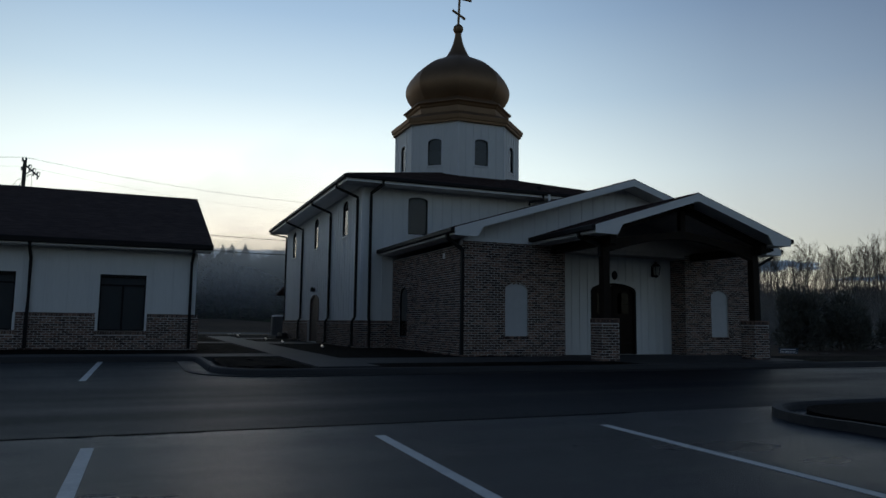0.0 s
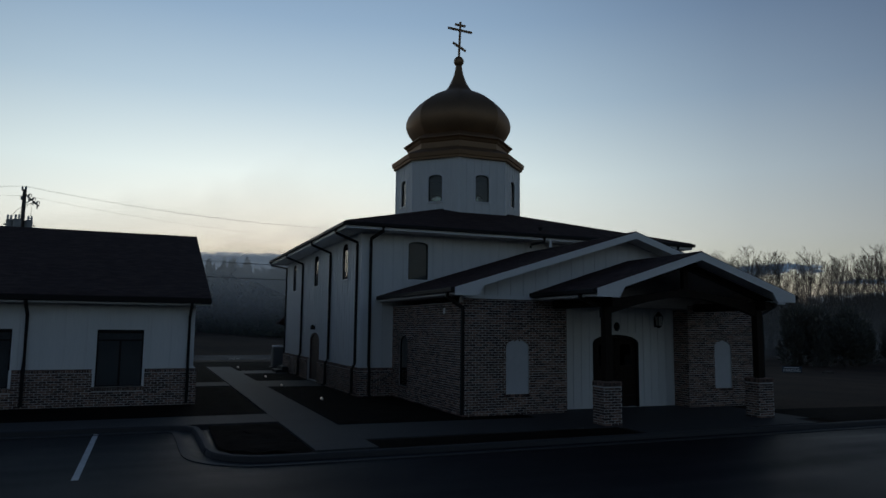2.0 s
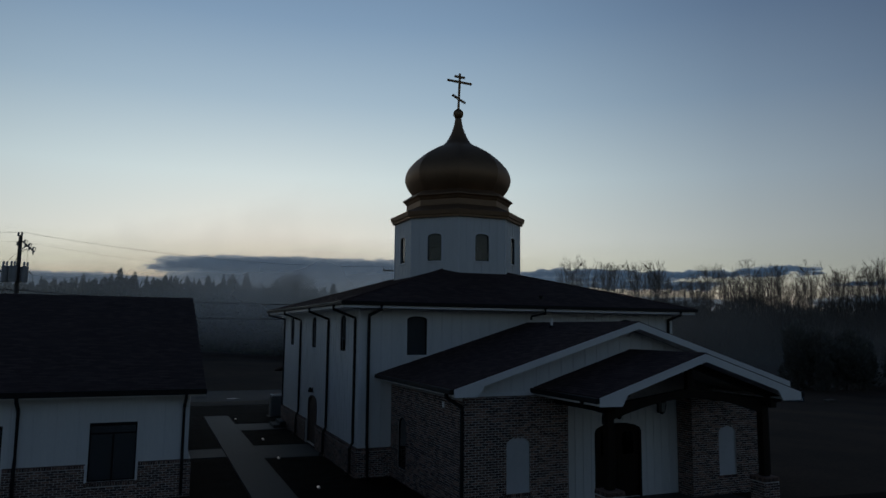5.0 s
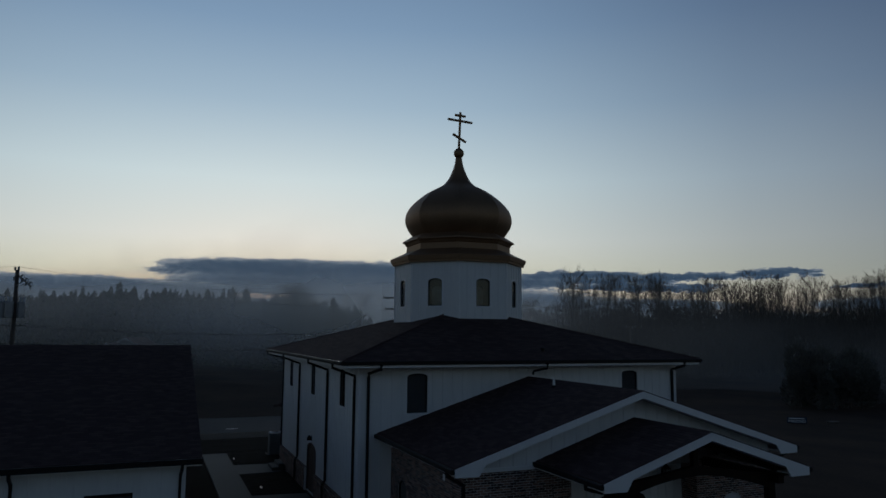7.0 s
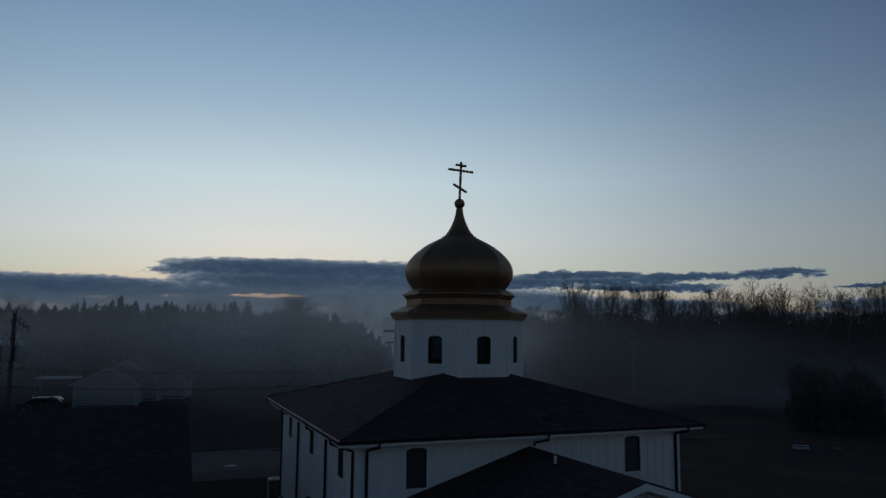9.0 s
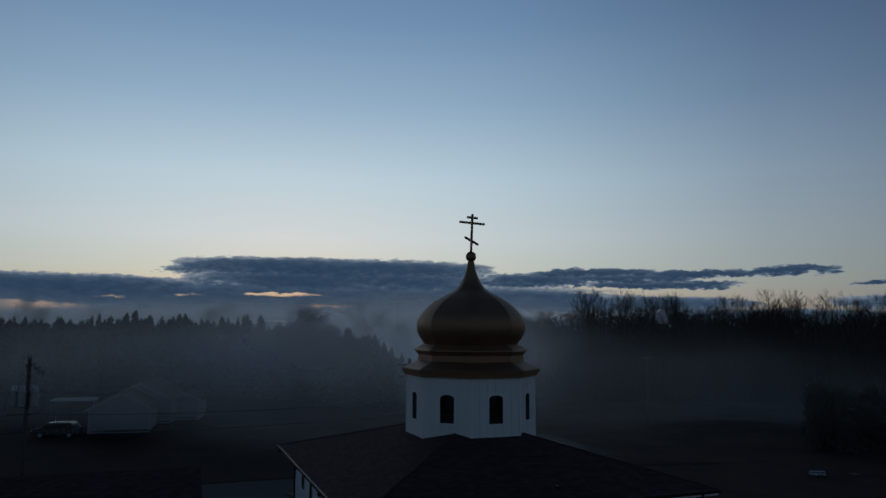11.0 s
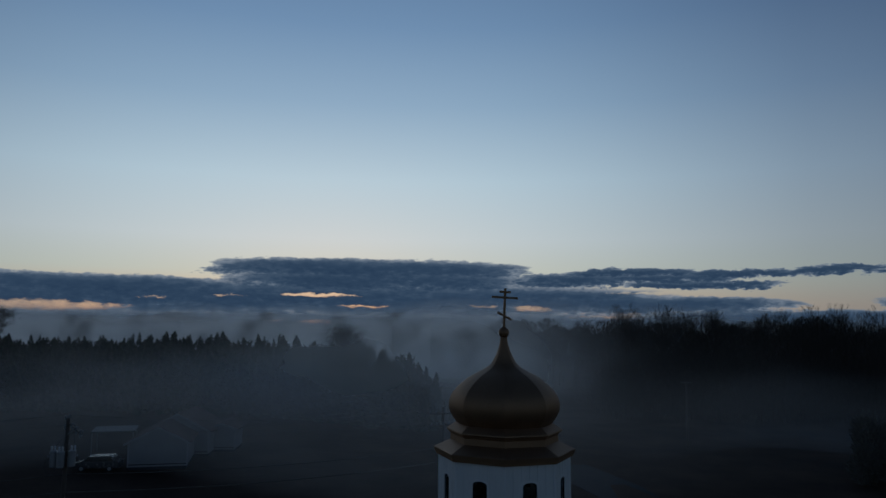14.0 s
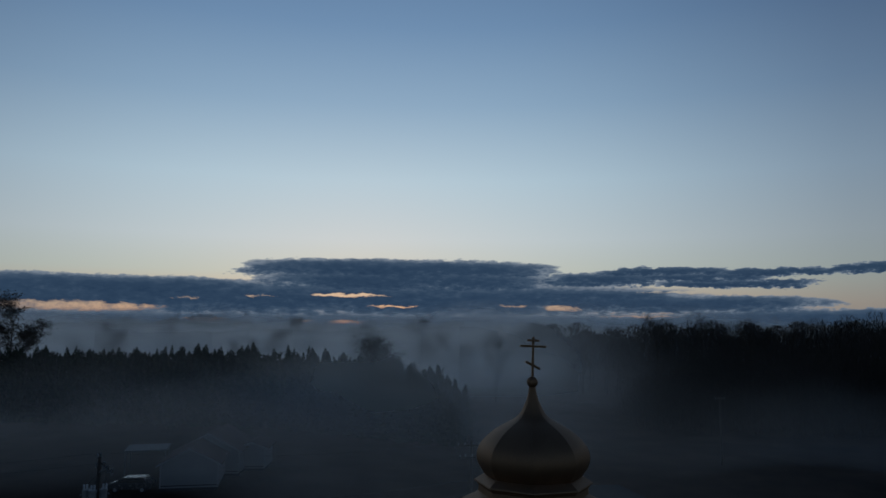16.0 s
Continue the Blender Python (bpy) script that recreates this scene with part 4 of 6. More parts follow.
# porch
PH, PE = 3.50, 3.68
AX = 5.83
PY0 = -3.36
gable_roof(church, AX, PH, PY0 + 0.02, 2.6, PE, 0.318)
rake(church, AX, PH, PY0, PE, 0.318, 0.21, 0.88)
PPK = PE + 0.318 * PH
for s in (-1, 1):
    P = lambda d, z: (AX + s * d, PY0 + 0.06, z)
    part("porch_ceiling", prismed([P(0, PPK - 0.15), P(PH - 0.02, PE - 0.15), P(PH - 0.02, PE - 0.19), P(0, PPK - 0.19)], (0, 3.3, 0)), CEILB, church, "stained board ceiling of the porch")
    e = AX + s * PH
    a, b = sorted((e, e + s * 0.12))
    part("gutter", boxed((a, PY0 - 0.02, PE - 0.16), (b, 0.9, PE - 0.02), 0.02), BRONZE, church, "dark bronze gutter")
    a, b = sorted((e - s * 0.03, e))
    part("fascia", boxed((a, PY0 + 0.05, PE - 0.22), (b, 0.5, PE - 0.05)), TRIM, church)
    a, b = sorted((e - s * 0.03, AX + s * 2.98))
    part("eave_soffit", boxed((a, PY0 + 0.05, PE - 0.235), (b, -0.05, PE - 0.195)), TRIM, church)
    part("soffit", prismed([P(0, PPK - 0.20), P(PH - 0.03, PE - 0.20), P(PH - 0.03, PE - 0.225), P(0, PPK - 0.225)], (0, 0.56, 0)), TRIM, church, "white boarded soffit of the porch's overhang")
    # brick pier, post, brackets
    px = AX + s * 2.72
    py = -2.62
    pw = 0.27
    pier = part("pier", boxed((px - pw, py - pw, B0), (px + pw, py + pw, 1.17)), MORTAR, church, "brick pier with a rowlock cap")
    spans = []
    for O, U, N in (((px - pw, py - pw, 0), X, -Y), ((px - pw, py + pw, 0), -Y, -X), ((px + pw, py - pw, 0), Y, X), ((px + pw, py + pw, 0), -X, Y)):
        spans.append(dict(O=O, U=U, N=N, u0=0.002, u1=2 * pw, v0=B0 + 0.004, v1=1.062, pick=lambda u, v: True))
    brickwork(pier, *spans, *[soldier(d["O"], d["U"], d["N"], -0.012, 2 * pw + 0.012, 1.07, 1.175) for d in spans])
    part("pier_cap", boxed((px - 0.285, py - 0.285, 1.17), (px + 0.285, py + 0.285, 1.20), 0.01), BRICK, pier)
    part("post", boxed((px - 0.11, py - 0.11, 1.195), (px + 0.11, py + 0.11, 3.32), 0.012), STAIN, church, "dark stained timber post")
    part("side_beam", boxed((px - 0.11, py - 0.45, 3.20), (px + 0.11, 0.0, 3.46), 0.012), STAIN, church)
    # arched half of the front beam and the rafter above it
    n = 8
    low = [(px + (AX - px) * i / n, 3.0 + 0.52 * math.sin(math.pi / 2 * i / n)) for i in range(n + 1)]
    arch = prismed([(x, py - 0.09, z) for x, z in low] + [(AX, py - 0.09, 3.78), (px, py - 0.09, 3.40)], (0, 0.18, 0))
    part("arched_beam", arch, STAIN, church, "dark stained arched timber beam")
    part("rafter", prismed([(AX, py - 0.08, PPK - 0.20), (AX + s * 3.4, py - 0.08, PPK - 0.20 - 0.318 * 3.33), (AX + s * 3.4, py - 0.08, PPK - 0.42 - 0.318 * 3.33), (AX, py - 0.08, PPK - 0.42)], (0, 0.16, 0)), STAIN, church)
part("porch_back", prismed([(AX - 3.3, -0.06, PE - 0.26), (AX + 3.3, -0.06, PE - 0.26), (AX + 3.3, -0.06, PPK - 0.2 - 0.318 * 3.3), (AX, -0.06, PPK - 0.2), (AX - 3.3, -0.06, PPK - 0.2 - 0.318 * 3.3)], (0, 0.03, 0)), CEILB, church, "stained boards closing the porch gable")
part("king_post", boxed((AX - 0.09, -2.70, 3.55), (AX + 0.09, -2.54, PPK - 0.3), 0.01), STAIN, church)
part("ridge_beam", boxed((AX - 0.1, PY0 + 0.3, PPK - 0.40), (AX + 0.1, 0.0, PPK - 0.20)), STAIN, church)

# main block
MX0, MX1, MY0, MY1 = -1.25, 12.99, 6.47, 22.1
MT = 6.16
BAND = 1.10
FW = [(0.57, 1.38, 4.40, 5.86, 0.12), (10.15, 10.95, 4.40, 5.86, 0.12)]
wf = part("wall", panel((0, MY0, 0), X, -Y, MX0, MX1, B0, MT, FW, 0.25), WHITE, church, "white board and batten front wall")
battens(wf, (0, MY0, 0), X, -Y, MX0 + 0.1, MX1, BAND + 0.05, MT, 0.406, FW, 0.32)
for h in FW:
    window(church, (0, MY0, 0), X, -Y, h, BRONZE, CLEARGLASS, 0.03, casing=TRIM, sill=TRIM, blind=REFLECTION_GREY)
SW = [(8.42, 9.32, 4.48, 5.92, 0.22), (13.85, 14.75, 4.48, 5.92, 0.22), (19.30, 20.25, 4.48, 5.92, 0.22)]
SD = (13.35, 15.25, 0.10, 2.30, 0.35)
sh = [(a - MY0 - 0.25, b - MY0 - 0.25, c, d, r) for a, b, c, d, r in SW + [SD]]
wsd = part("wall", panel((MX0, MY0 + 0.25, 0), Y, -X, 0.0, MY1 - MY0 - 0.25, B0, MT, sh, 0.25), WHITE, church, "white board and batten side wall")
battens(wsd, (MX0, 0, 0), Y, -X, MY0 + 0.1, MY1, BAND + 0.05, MT, 0.406, SW + [SD], 0.3)
for h in SW:
    window(church, (MX0, 0, 0), Y, -X, h, BRONZE, DARKGLASS, 0.008, casing=TRIM, sill=TRIM)
double_door(church, (MX0, 0, 0), Y, -X, SD, 0.05, DOORWOOD, False)
part("wall", boxed((MX1 - 0.25, MY0 + 0.25, B0), (MX1, MY1, MT)), WHITE, church)
part("wall", boxed((MX0 + 0.25, MY1 - 0.25, B0), (MX1 - 0.25, MY1, MT)), WHITE, church)
part("floor", boxed((MX0 + 0.25, MY0 + 0.25, 0.0), (MX1 - 0.25, MY1 - 0.25, 0.12)), INSIDE, church)
for c in ((MX0 - 0.015, MY0 - 0.015), (MX1 - 0.085, MY0 - 0.015), (MX0 - 0.015, MY1 - 0.085)):
    part("corner_board", boxed((c[0], c[1], BAND), (c[0] + 0.10, c[1] + 0.10, MT)), TRIM, church)
bandL = part("brick_plinth", boxed((MX0 - 0.10, MY0 - 0.10, 0.0), (MX0 - 0.002, SD[0] - 0.08, BAND - 0.03)), MORTAR, church, "brick plinth with a soldier course")
brickwork(bandL, dict(O=(MX0 - 0.10, MY0 - 0.10, 0), U=Y, N=-X, u0=0.0, u1=SD[0] - MY0, v0=B0, v1=0.98), soldier((MX0 - 0.10, MY0 - 0.1, 0), Y, -X, 0.0, SD[0] - MY0, 0.985, BAND - 0.01),
          dict(O=(MX0 - 0.10, MY0 - 0.10, 0), U=X, N=-Y, u0=0.0, u1=1.34, v0=B0, v1=0.98), soldier((MX0 - 0.10, MY0 - 0.1, 0), X, -Y, 0.0, 1.34, 0.985, BAND - 0.01))
part("brick_plinth", boxed((MX0 - 0.002, MY0 - 0.10, 0.0), (-0.012, MY0 - 0.002, BAND - 0.03)), MORTAR, church)
bandB = part("brick_plinth", boxed((MX0 - 0.10, SD[1] + 0.08, 0.0), (MX0 - 0.002, MY1 + 0.1, BAND - 0.03)), MORTAR, church)
brickwork(bandB, dict(O=(MX0 - 0.10, SD[1] + 0.08, 0), U=Y, N=-X, u0=0.0, u1=MY1 - SD[1], v0=B0, v1=0.98), soldier((MX0 - 0.10, SD[1] + 0.08, 0), Y, -X, 0.0, MY1 - SD[1], 0.985, BAND - 0.01))
part("plinth_cap", boxed((MX0 - 0.112, MY0 - 0.112, BAND - 0.029), (MX0 - 0.002, SD[0] - 0.08, BAND - 0.012)), BRICK, church)
part("plinth_cap", boxed((MX0 - 0.002, MY0 - 0.112, BAND - 0.029), (-0.012, MY0 - 0.002, BAND - 0.012)), BRICK, church)
part("plinth_cap", boxed((MX0 - 0.112, SD[1] + 0.08, BAND - 0.029), (MX0 - 0.002, MY1 + 0.1, BAND - 0.012)), BRICK, church)
# hipped roof
EX0, EX1, EY0, EY1, EZ, ES = -2.10, 13.56, 5.62, 22.95, 6.35, 0.292
hx = (EX1 - EX0) / 2
top = EZ + ES * hx
RX = (EX0 + EX1) / 2
r0, r1 = (RX, EY0 + hx, top), (RX, EY1 - hx, top)
c00, c10, c11, c01 = (EX0, EY0, EZ), (EX1, EY0, EZ), (EX1, EY1, EZ), (EX0, EY1, EZ)
for f in ((c00, c10, r0), (c10, c11, r1, r0), (c11, c01, r1), (c01, c00, r0, r1)):
    bm = bmesh.new()
    prism(bm, f, (0, 0, -0.09))
    plane = part("roof", bm, SHINGLE, church, "charcoal shingled hipped roof plane")
    along = (Vector(f[1]) - Vector(f[0]))
    wide = along.length
    along.normalize()
    inward = Z.cross(along)
    k = math.hypot(1.0, ES)
    if inward.y > 0.5 or inward.x > 0.5:
        shingles(plane, f[0], along, inward + Z * ES, Z - inward * ES, hx * k, lambda v, w=wide, k=k: (v / k + 0.03, w - v / k - 0.03), int(wide * 10))
for a, b in ((c00, r0), (c10, r0), (c11, r1), (c01, r1)):
    v, f = [], []
    tube(v, f, [Vector(a) + Vector((0, 0, 0.0)), Vector(b) + Vector((0, 0, 0.0))], [0.05, 0.05], 6)
    raw("hip_cap", v, f, SHINGLE, church)
for a, b in (((EX0, EY0), (EX1, MY0)), ((EX0, MY1), (EX1, EY1)), ((EX0, MY0), (MX0, MY1)), ((MX1, MY0), (EX1, MY1))):
    part("eave_soffit", boxed((a[0] + 0.02, a[1] + 0.02, EZ - 0.22), (b[0] - 0.02, b[1] - 0.02, EZ - 0.18)), TRIM, church, "white boxed eave")
for a, b in (((EX0, EY0), (EX1, EY0 + 0.03)), ((EX0, EY1 - 0.03), (EX1, EY1)), ((EX0, EY0 + 0.03), (EX0 + 0.03, EY1 - 0.03)), ((EX1 - 0.03, EY0 + 0.03), (EX1, EY1 - 0.03))):
    part("fascia", boxed((a[0], a[1], EZ - 0.23), (b[0], b[1], EZ - 0.08)), TRIM, church)
for a, b in (((EX0 - 0.11, EY0 - 0.11), (EX1 + 0.11, EY0)), ((EX0 - 0.11, EY0), (EX0, EY1)), ((EX1, EY0), (EX1 + 0.11, EY1)), ((EX0 - 0.11, EY1), (EX1 + 0.11, EY1 + 0.11))):
    part("gutter", boxed((a[0], a[1], EZ - 0.13), (b[0], b[1], EZ + 0.005), 0.02), BRONZE, church, "dark bronze gutter")


def leader(top_, wall_, foot, kick=None):
    """A downspout: from the gutter, back to the wall by an elbow, and down to the ground with a kick over the plinth."""
    t, w = Vector(top_), Vector(wall_)
    pts = [t, t + Vector((0, 0, -0.15)), w + Vector((0, 0, 0.12)), w]
    if kick:
        pts += [Vector((w.x, w.y, BAND + 0.12)), Vector((w.x + kick[0], w.y + kick[1], BAND - 0.06)), Vector((w.x + kick[0], w.y + kick[1], 0.18)), Vector((w.x + 2.2 * kick[0], w.y + 2.2 * kick[1], 0.10))]
    else:
        pts += [Vector((w.x, w.y, foot))]
    return spout(pts, 0.062, BRONZE, church)


for yy in (6.95, 11.3, 17.4):
    leader((EX0 - 0.05, yy, EZ - 0.12), (MX0 - 0.06, yy, 5.65), 0.1, (-0.11, 0))
leader((-0.72, EY0 - 0.05, EZ - 0.12), (-0.93, MY0 - 0.06, 5.75), 0.1, (0.0, -0.11))
leader((EX0 - 0.05, MY1 + 0.5, EZ - 0.12), (MX0 - 0.05, MY1 + 0.06, 5.75), 0.1)
leader((12.75, EY0 - 0.05, EZ - 0.12), (12.75, MY0 - 0.06, 5.75), 0.1)
leader((-HALF + WX - 0.05, -0.25, EV - 0.12), (-0.06, -0.10, 3.05), 0.12)
leader((HALF + WX + 0.05, -0.25, EV - 0.12), (WING + 0.06, -0.10, 3.05), 0.12)
leader((AX - PH - 0.05, -2.62, PE - 0.12), (AX - 2.72 - 0.14, -2.62, 3.1), 2.9)
leader((AX + PH + 0.05, -2.62, PE - 0.12), (AX + 2.72 + 0.14, -2.62, 3.1), 2.9)
spout([(AX + 0.2, EY0 - 0.05, EZ - 0.10), (AX + 0.2, EY0 - 0.05, EZ - 0.32), (AX - 0.3, EY0 + 0.15, EZ - 0.42), (AX - 0.3, EY0 + 0.2, EZ - 0.55)], 0.06, BRONZE, church)
part("vent_boot", lathe([(0.11, 5.36), (0.10, 5.53), (0.05, 5.56)], 12, (5.07, 3.51)), BRONZE, church)
part("roof_vent", lathe([(0.045, 5.40), (0.045, 5.82), (0.038, 5.82)], 12, (5.07, 3.51)), TRIM, church, "white plastic roof vent pipe")
part("roof_vent", lathe([(0.07, 6.3), (0.07, 6.72), (0.11, 6.72), (0.10, 6.80)], 10, (6.5, 6.7)), BRONZE, church, "dark roof vent pipe")
part("wall_vent", boxed((-0.03, 1.31, 3.02), (-0.012, 1.47, 3.20), 0.005), TRIM, church, "small square wall vent")
# low rear eave beyond the back wall
part("rear_wing", boxed((-0.6, MY1 + 0.002, 0.0), (12.3, 26.5, 2.75)), WHITE, church, "low white rear wing")
part("roof", prismed([(-1.02, MY1, 3.45), (-1.02, 27.0, 2.80), (-1.02, 27.0, 2.68), (-1.02, MY1, 3.33)], (14.0, 0, 0)), SHINGLE, church)

# drum, cornice, dome, cross
DC = (6.02, 14.33)
DR, DZ0, DZ1 = 3.20, 7.30, 10.78
face = 2 * DR * math.sin(math.pi / 8)
apothem = DR * math.cos(math.pi / 8)
for k in range(8):
    a = k * math.pi / 4
    N = Vector((math.cos(a), math.sin(a), 0))
    U = Vector((-math.sin(a), math.cos(a), 0))
    O = Vector((DC[0], DC[1], 0)) + N * apothem - U * face / 2
    hole = (face / 2 - 0.36, face / 2 + 0.36, 8.62, 9.93, 0.16)
    w = part("drum_wall", panel(O, U, N, 0.0, face, DZ0, DZ1, [hole], 0.15), WHITE, church, "white boarded side of the octagonal drum")
    battens(w, O, U, N, 0.0, face, 7.6, DZ1 - 0.02, 0.406, [hole], face / 2 - 0.812)
    window(w, O, U, N, hole, BRONZE, GLASS, 0.03, casing=TRIM, sill=TRIM)
    v, f = [], []
    c = Vector((DC[0], DC[1], 0)) + Vector((math.cos(a + math.pi / 8), math.sin(a + math.pi / 8), 0)) * (DR - 0.005)
    tube(v, f, [c + Z * 7.5, c + Z * (DZ1 - 0.01)], 0.05, 6)
    raw("corner_board", v, f, TRIM, church)
part("cornice", lathe([(3.05, 10.70), (3.36, 10.71), (3.37, 10.82), (3.43, 10.83), (3.47, 11.03), (3.42, 11.07), (2.72, 11.38), (2.66, 11.41), (2.64, 11.70), (2.70, 11.75), (2.74, 11.83), (2.86, 11.90), (2.84, 11.96), (2.44, 12.22), (2.0, 12.24)], 8, DC, math.pi / 8), GOLD, church, "gold sheet-metal cornice in two tiers")
PROFILE = [(2.28, 12.14), (2.42, 12.32), (2.58, 12.55), (2.70, 12.80), (2.75, 13.06), (2.72, 13.32), (2.61, 13.60), (2.42, 13.86), (2.17, 14.11), (1.87, 14.35), (1.54, 14.56), (1.21, 14.73),
           (0.91, 14.89), (0.67, 15.09), (0.50, 15.34), (0.37, 15.61), (0.27, 15.88), (0.20, 16.16), (0.165, 16.42)]


def onion(profile, centre):
    """An eight-gored onion dome, its gores slightly bowed between standing seams."""
    bm = bmesh.new()
    n = 8
    per = 6
    rings = []
    for r, z in profile:
        ring = []
        for k in range(n):
            for j in range(per):
                a = math.pi / 8 + (k + j / per) * math.pi / 4
                mid = math.cos(math.pi / 8) / math.cos((j / per - 0.5) * math.pi / 4)
                rr = r * (0.62 * mid + 0.38)
                ring.append(bm.verts.new((centre[0] + rr * math.cos(a), centre[1] + rr * math.sin(a), z)))
        rings.append(ring)
    m = n * per
    for a, b in zip(rings, rings[1:]):
        for i in range(m):
            bm.faces.new((a[i], a[(i + 1) % m], b[(i + 1) % m], b[i]))
    bm.faces.new(rings[0][::-1])
    bm.faces.new(rings[-1])
    for a, b in zip(rings, rings[1:]):
        for i in range(0, m, per):
            bm.edges.get((a[i], b[i])).smooth = False
    return bm


# finer profile by interpolation
fine = []
for i in range(len(PROFILE) - 1):
    p0, p1, p2, p3 = (PROFILE[max(0, min(len(PROFILE) - 1, i + d))] for d in (-1, 0, 1, 2))
    for s in (0, 1 / 3, 2 / 3):
        q = []
        for c in (0, 1):
            q.append(0.5 * (2 * p1[c] + (p2[c] - p0[c]) * s + (2 * p0[c] - 5 * p1[c] + 4 * p2[c] - p3[c]) * s * s + (3 * p1[c] - p0[c] - 3 * p2[c] + p3[c]) * s ** 3))
        fine.append(tuple(q))
fine.append(PROFILE[-1])
dome = part("onion_dome", onion(fine, DC), GOLD, church, "gold onion dome with eight gores", smooth=True)
ball = bmesh.new()
bmesh.ops.create_uvsphere(ball, u_segments=24, v_segments=14, radius=0.27, matrix=Matrix.Translation((DC[0] + 0.0, DC[1], 16.66)))
part("finial_ball", ball, GOLD, church, "gold ball under the cross", smooth=True)
cross = part("cross", boxed((-0.055, -0.04, 0.0), (0.055, 0.04, 2.02), 0.008), GOLD, church, "gold three-barred cross")
for half_, z, tilt in ((0.30, 1.83, 0.0), (0.70, 1.55, 0.0), (0.42, 0.62, 24.0)):
    bm = bmesh.new()
    box(bm, (-half_, -0.045, -0.055), (half_, 0.045, 0.055), 0.008)
    bmesh.ops.transform(bm, matrix=pose(0, 0, z, 0, tilt, 0), verts=bm.verts)
    part("bar", bm, GOLD, cross)
cross.matrix_parent_inverse = Matrix()
cross.matrix_basis = HOME[church] @ pose(DC[0] + 0.0, DC[1], 16.86, 0, 2.2, 0)
# fittings at the entrance
for lx, lz, big in ((7.48, 2.68, True), (5.87, 2.62, False)):
    lamp = thing("wall_lantern", (lx, 0.70, lz), "black iron wall lantern beside the entrance" if big else "small oval black wall lamp over the door", "wall lamp", world=False)
    if big:
        v, f = [], []
        for dx, dy in ((-0.1, -0.1), (0.1, -0.1), (0.1, 0.1), (-0.1, 0.1)):
            tube(v, f, [(dx * 0.7, -0.15 + dy * 0.7, 0.05), (dx, -0.15 + dy, 0.36)], 0.012, 4)
        raw("cage", v, f, BRONZE, lamp)
        part("lantern_glass", lathe([(0.08, 0.05), (0.115, 0.35)], 4, (0, -0.15), math.pi / 4), LANTERN, lamp, "clouded lantern glass")
        part("hood", lathe([(0.16, 0.36), (0.12, 0.40), (0.05, 0.47), (0.02, 0.52)], 8, (0, -0.15)), BRONZE, lamp)
        part("base", lathe([(0.02, -0.03), (0.09, 0.02), (0.09, 0.05)], 8, (0, -0.15)), BRONZE, lamp)
        part("bracket", boxed((-0.05, -0.14, 0.10), (0.05, 0.02, 0.16)), BRONZE, lamp)
        part("backplate", boxed((-0.07, 0.0, 0.0), (0.07, 0.025, 0.34), 0.01), BRONZE, lamp)
    else:
        bm = bmesh.new()
        bmesh.ops.create_uvsphere(bm, u_segments=16, v_segments=10, radius=0.12, matrix=Matrix.Translation((0, -0.02, 0.06)) @ Matrix.Diagonal((0.9, 0.6, 1.25, 1)))
        part("shade", bm, BRONZE, lamp, smooth=True)
        part("backplate", boxed((-0.06, 0.0, -0.04), (0.06, 0.028, 0.16), 0.01), BRONZE, lamp)
lamp = thing("wall_lantern", (MX0, 14.3, 2.42), "small dark wall lamp over the side door", "wall lamp", world=False)
part("backplate", boxed((-0.03, -0.06, 0.0), (0.0, 0.06, 0.22), 0.008), BRONZE, lamp)
part("shade", lathe([(0.10, 0.02), (0.09, 0.16), (0.03, 0.24)], 10, (-0.13, 0)), BRONZE, lamp)

# ---- annex ----
annex = thing("annex_building", (-18.0, 15.9, 0.0), "long low white annex with brick plinth and dark roof", "building")
AX0, AX1, AY0, AY1 = -34.0, -7.05, 5.73, 26.1
AT = 3.30
AW = [(-9.91, -8.57, 0.66, 2.36, 0.0), (-13.55, -12.21, 0.66, 2.36, 0.0)]
aw = part("wall", panel((0, AY0, 0), X, -Y, AX0, AX1, 0.0, AT, AW, 0.25), WHITE, annex, "white board and batten front wall")
battens(aw, (0, AY0, 0), X, -Y, -16.0, AX1, 1.22, AT - 0.02, 0.61, AW, 0.3)
part("wall", boxed((AX1 - 0.25, AY0 + 0.25, 0.0), (AX1, AY1, AT)), WHITE, annex)
part("wall", boxed((AX0, AY1 - 0.25, 0.0), (AX1 - 0.25, AY1, AT)), WHITE, annex)
part("wall", boxed((AX0, AY0 + 0.25, 0.0), (AX0 + 0.25, AY1 - 0.25, AT)), WHITE, annex)
part("floor", boxed((AX0 + 0.25, AY0 + 0.25, -0.05), (AX1 - 0.25, AY1 - 0.25, 0.1)), INSIDE, annex)
for h in AW:
    window(annex, (0, AY0, 0), X, -Y, h, BRONZE, CLEARGLASS, 0.03, mullions=(0.5,), bars=(2.09,), blind=REFLECTION_GREY)
    for xx in (h[0] - 0.07, h[1]):
        part("window_trim", boxed((xx, AY0 - 0.125, 0.66), (xx + 0.07, AY0 - 0.001, 1.19)), TRIM, annex, "white window trim")
    part("window_trim", boxed((h[0], AY0 - 0.03, 2.36), (h[1], AY0 - 0.001, 2.42)), BRONZE, annex)
segs = [(AX0, AW[1][0] - 0.07), (AW[1][1] + 0.07, AW[0][0] - 0.07), (AW[0][1] + 0.07, AX1 + 0.1)]
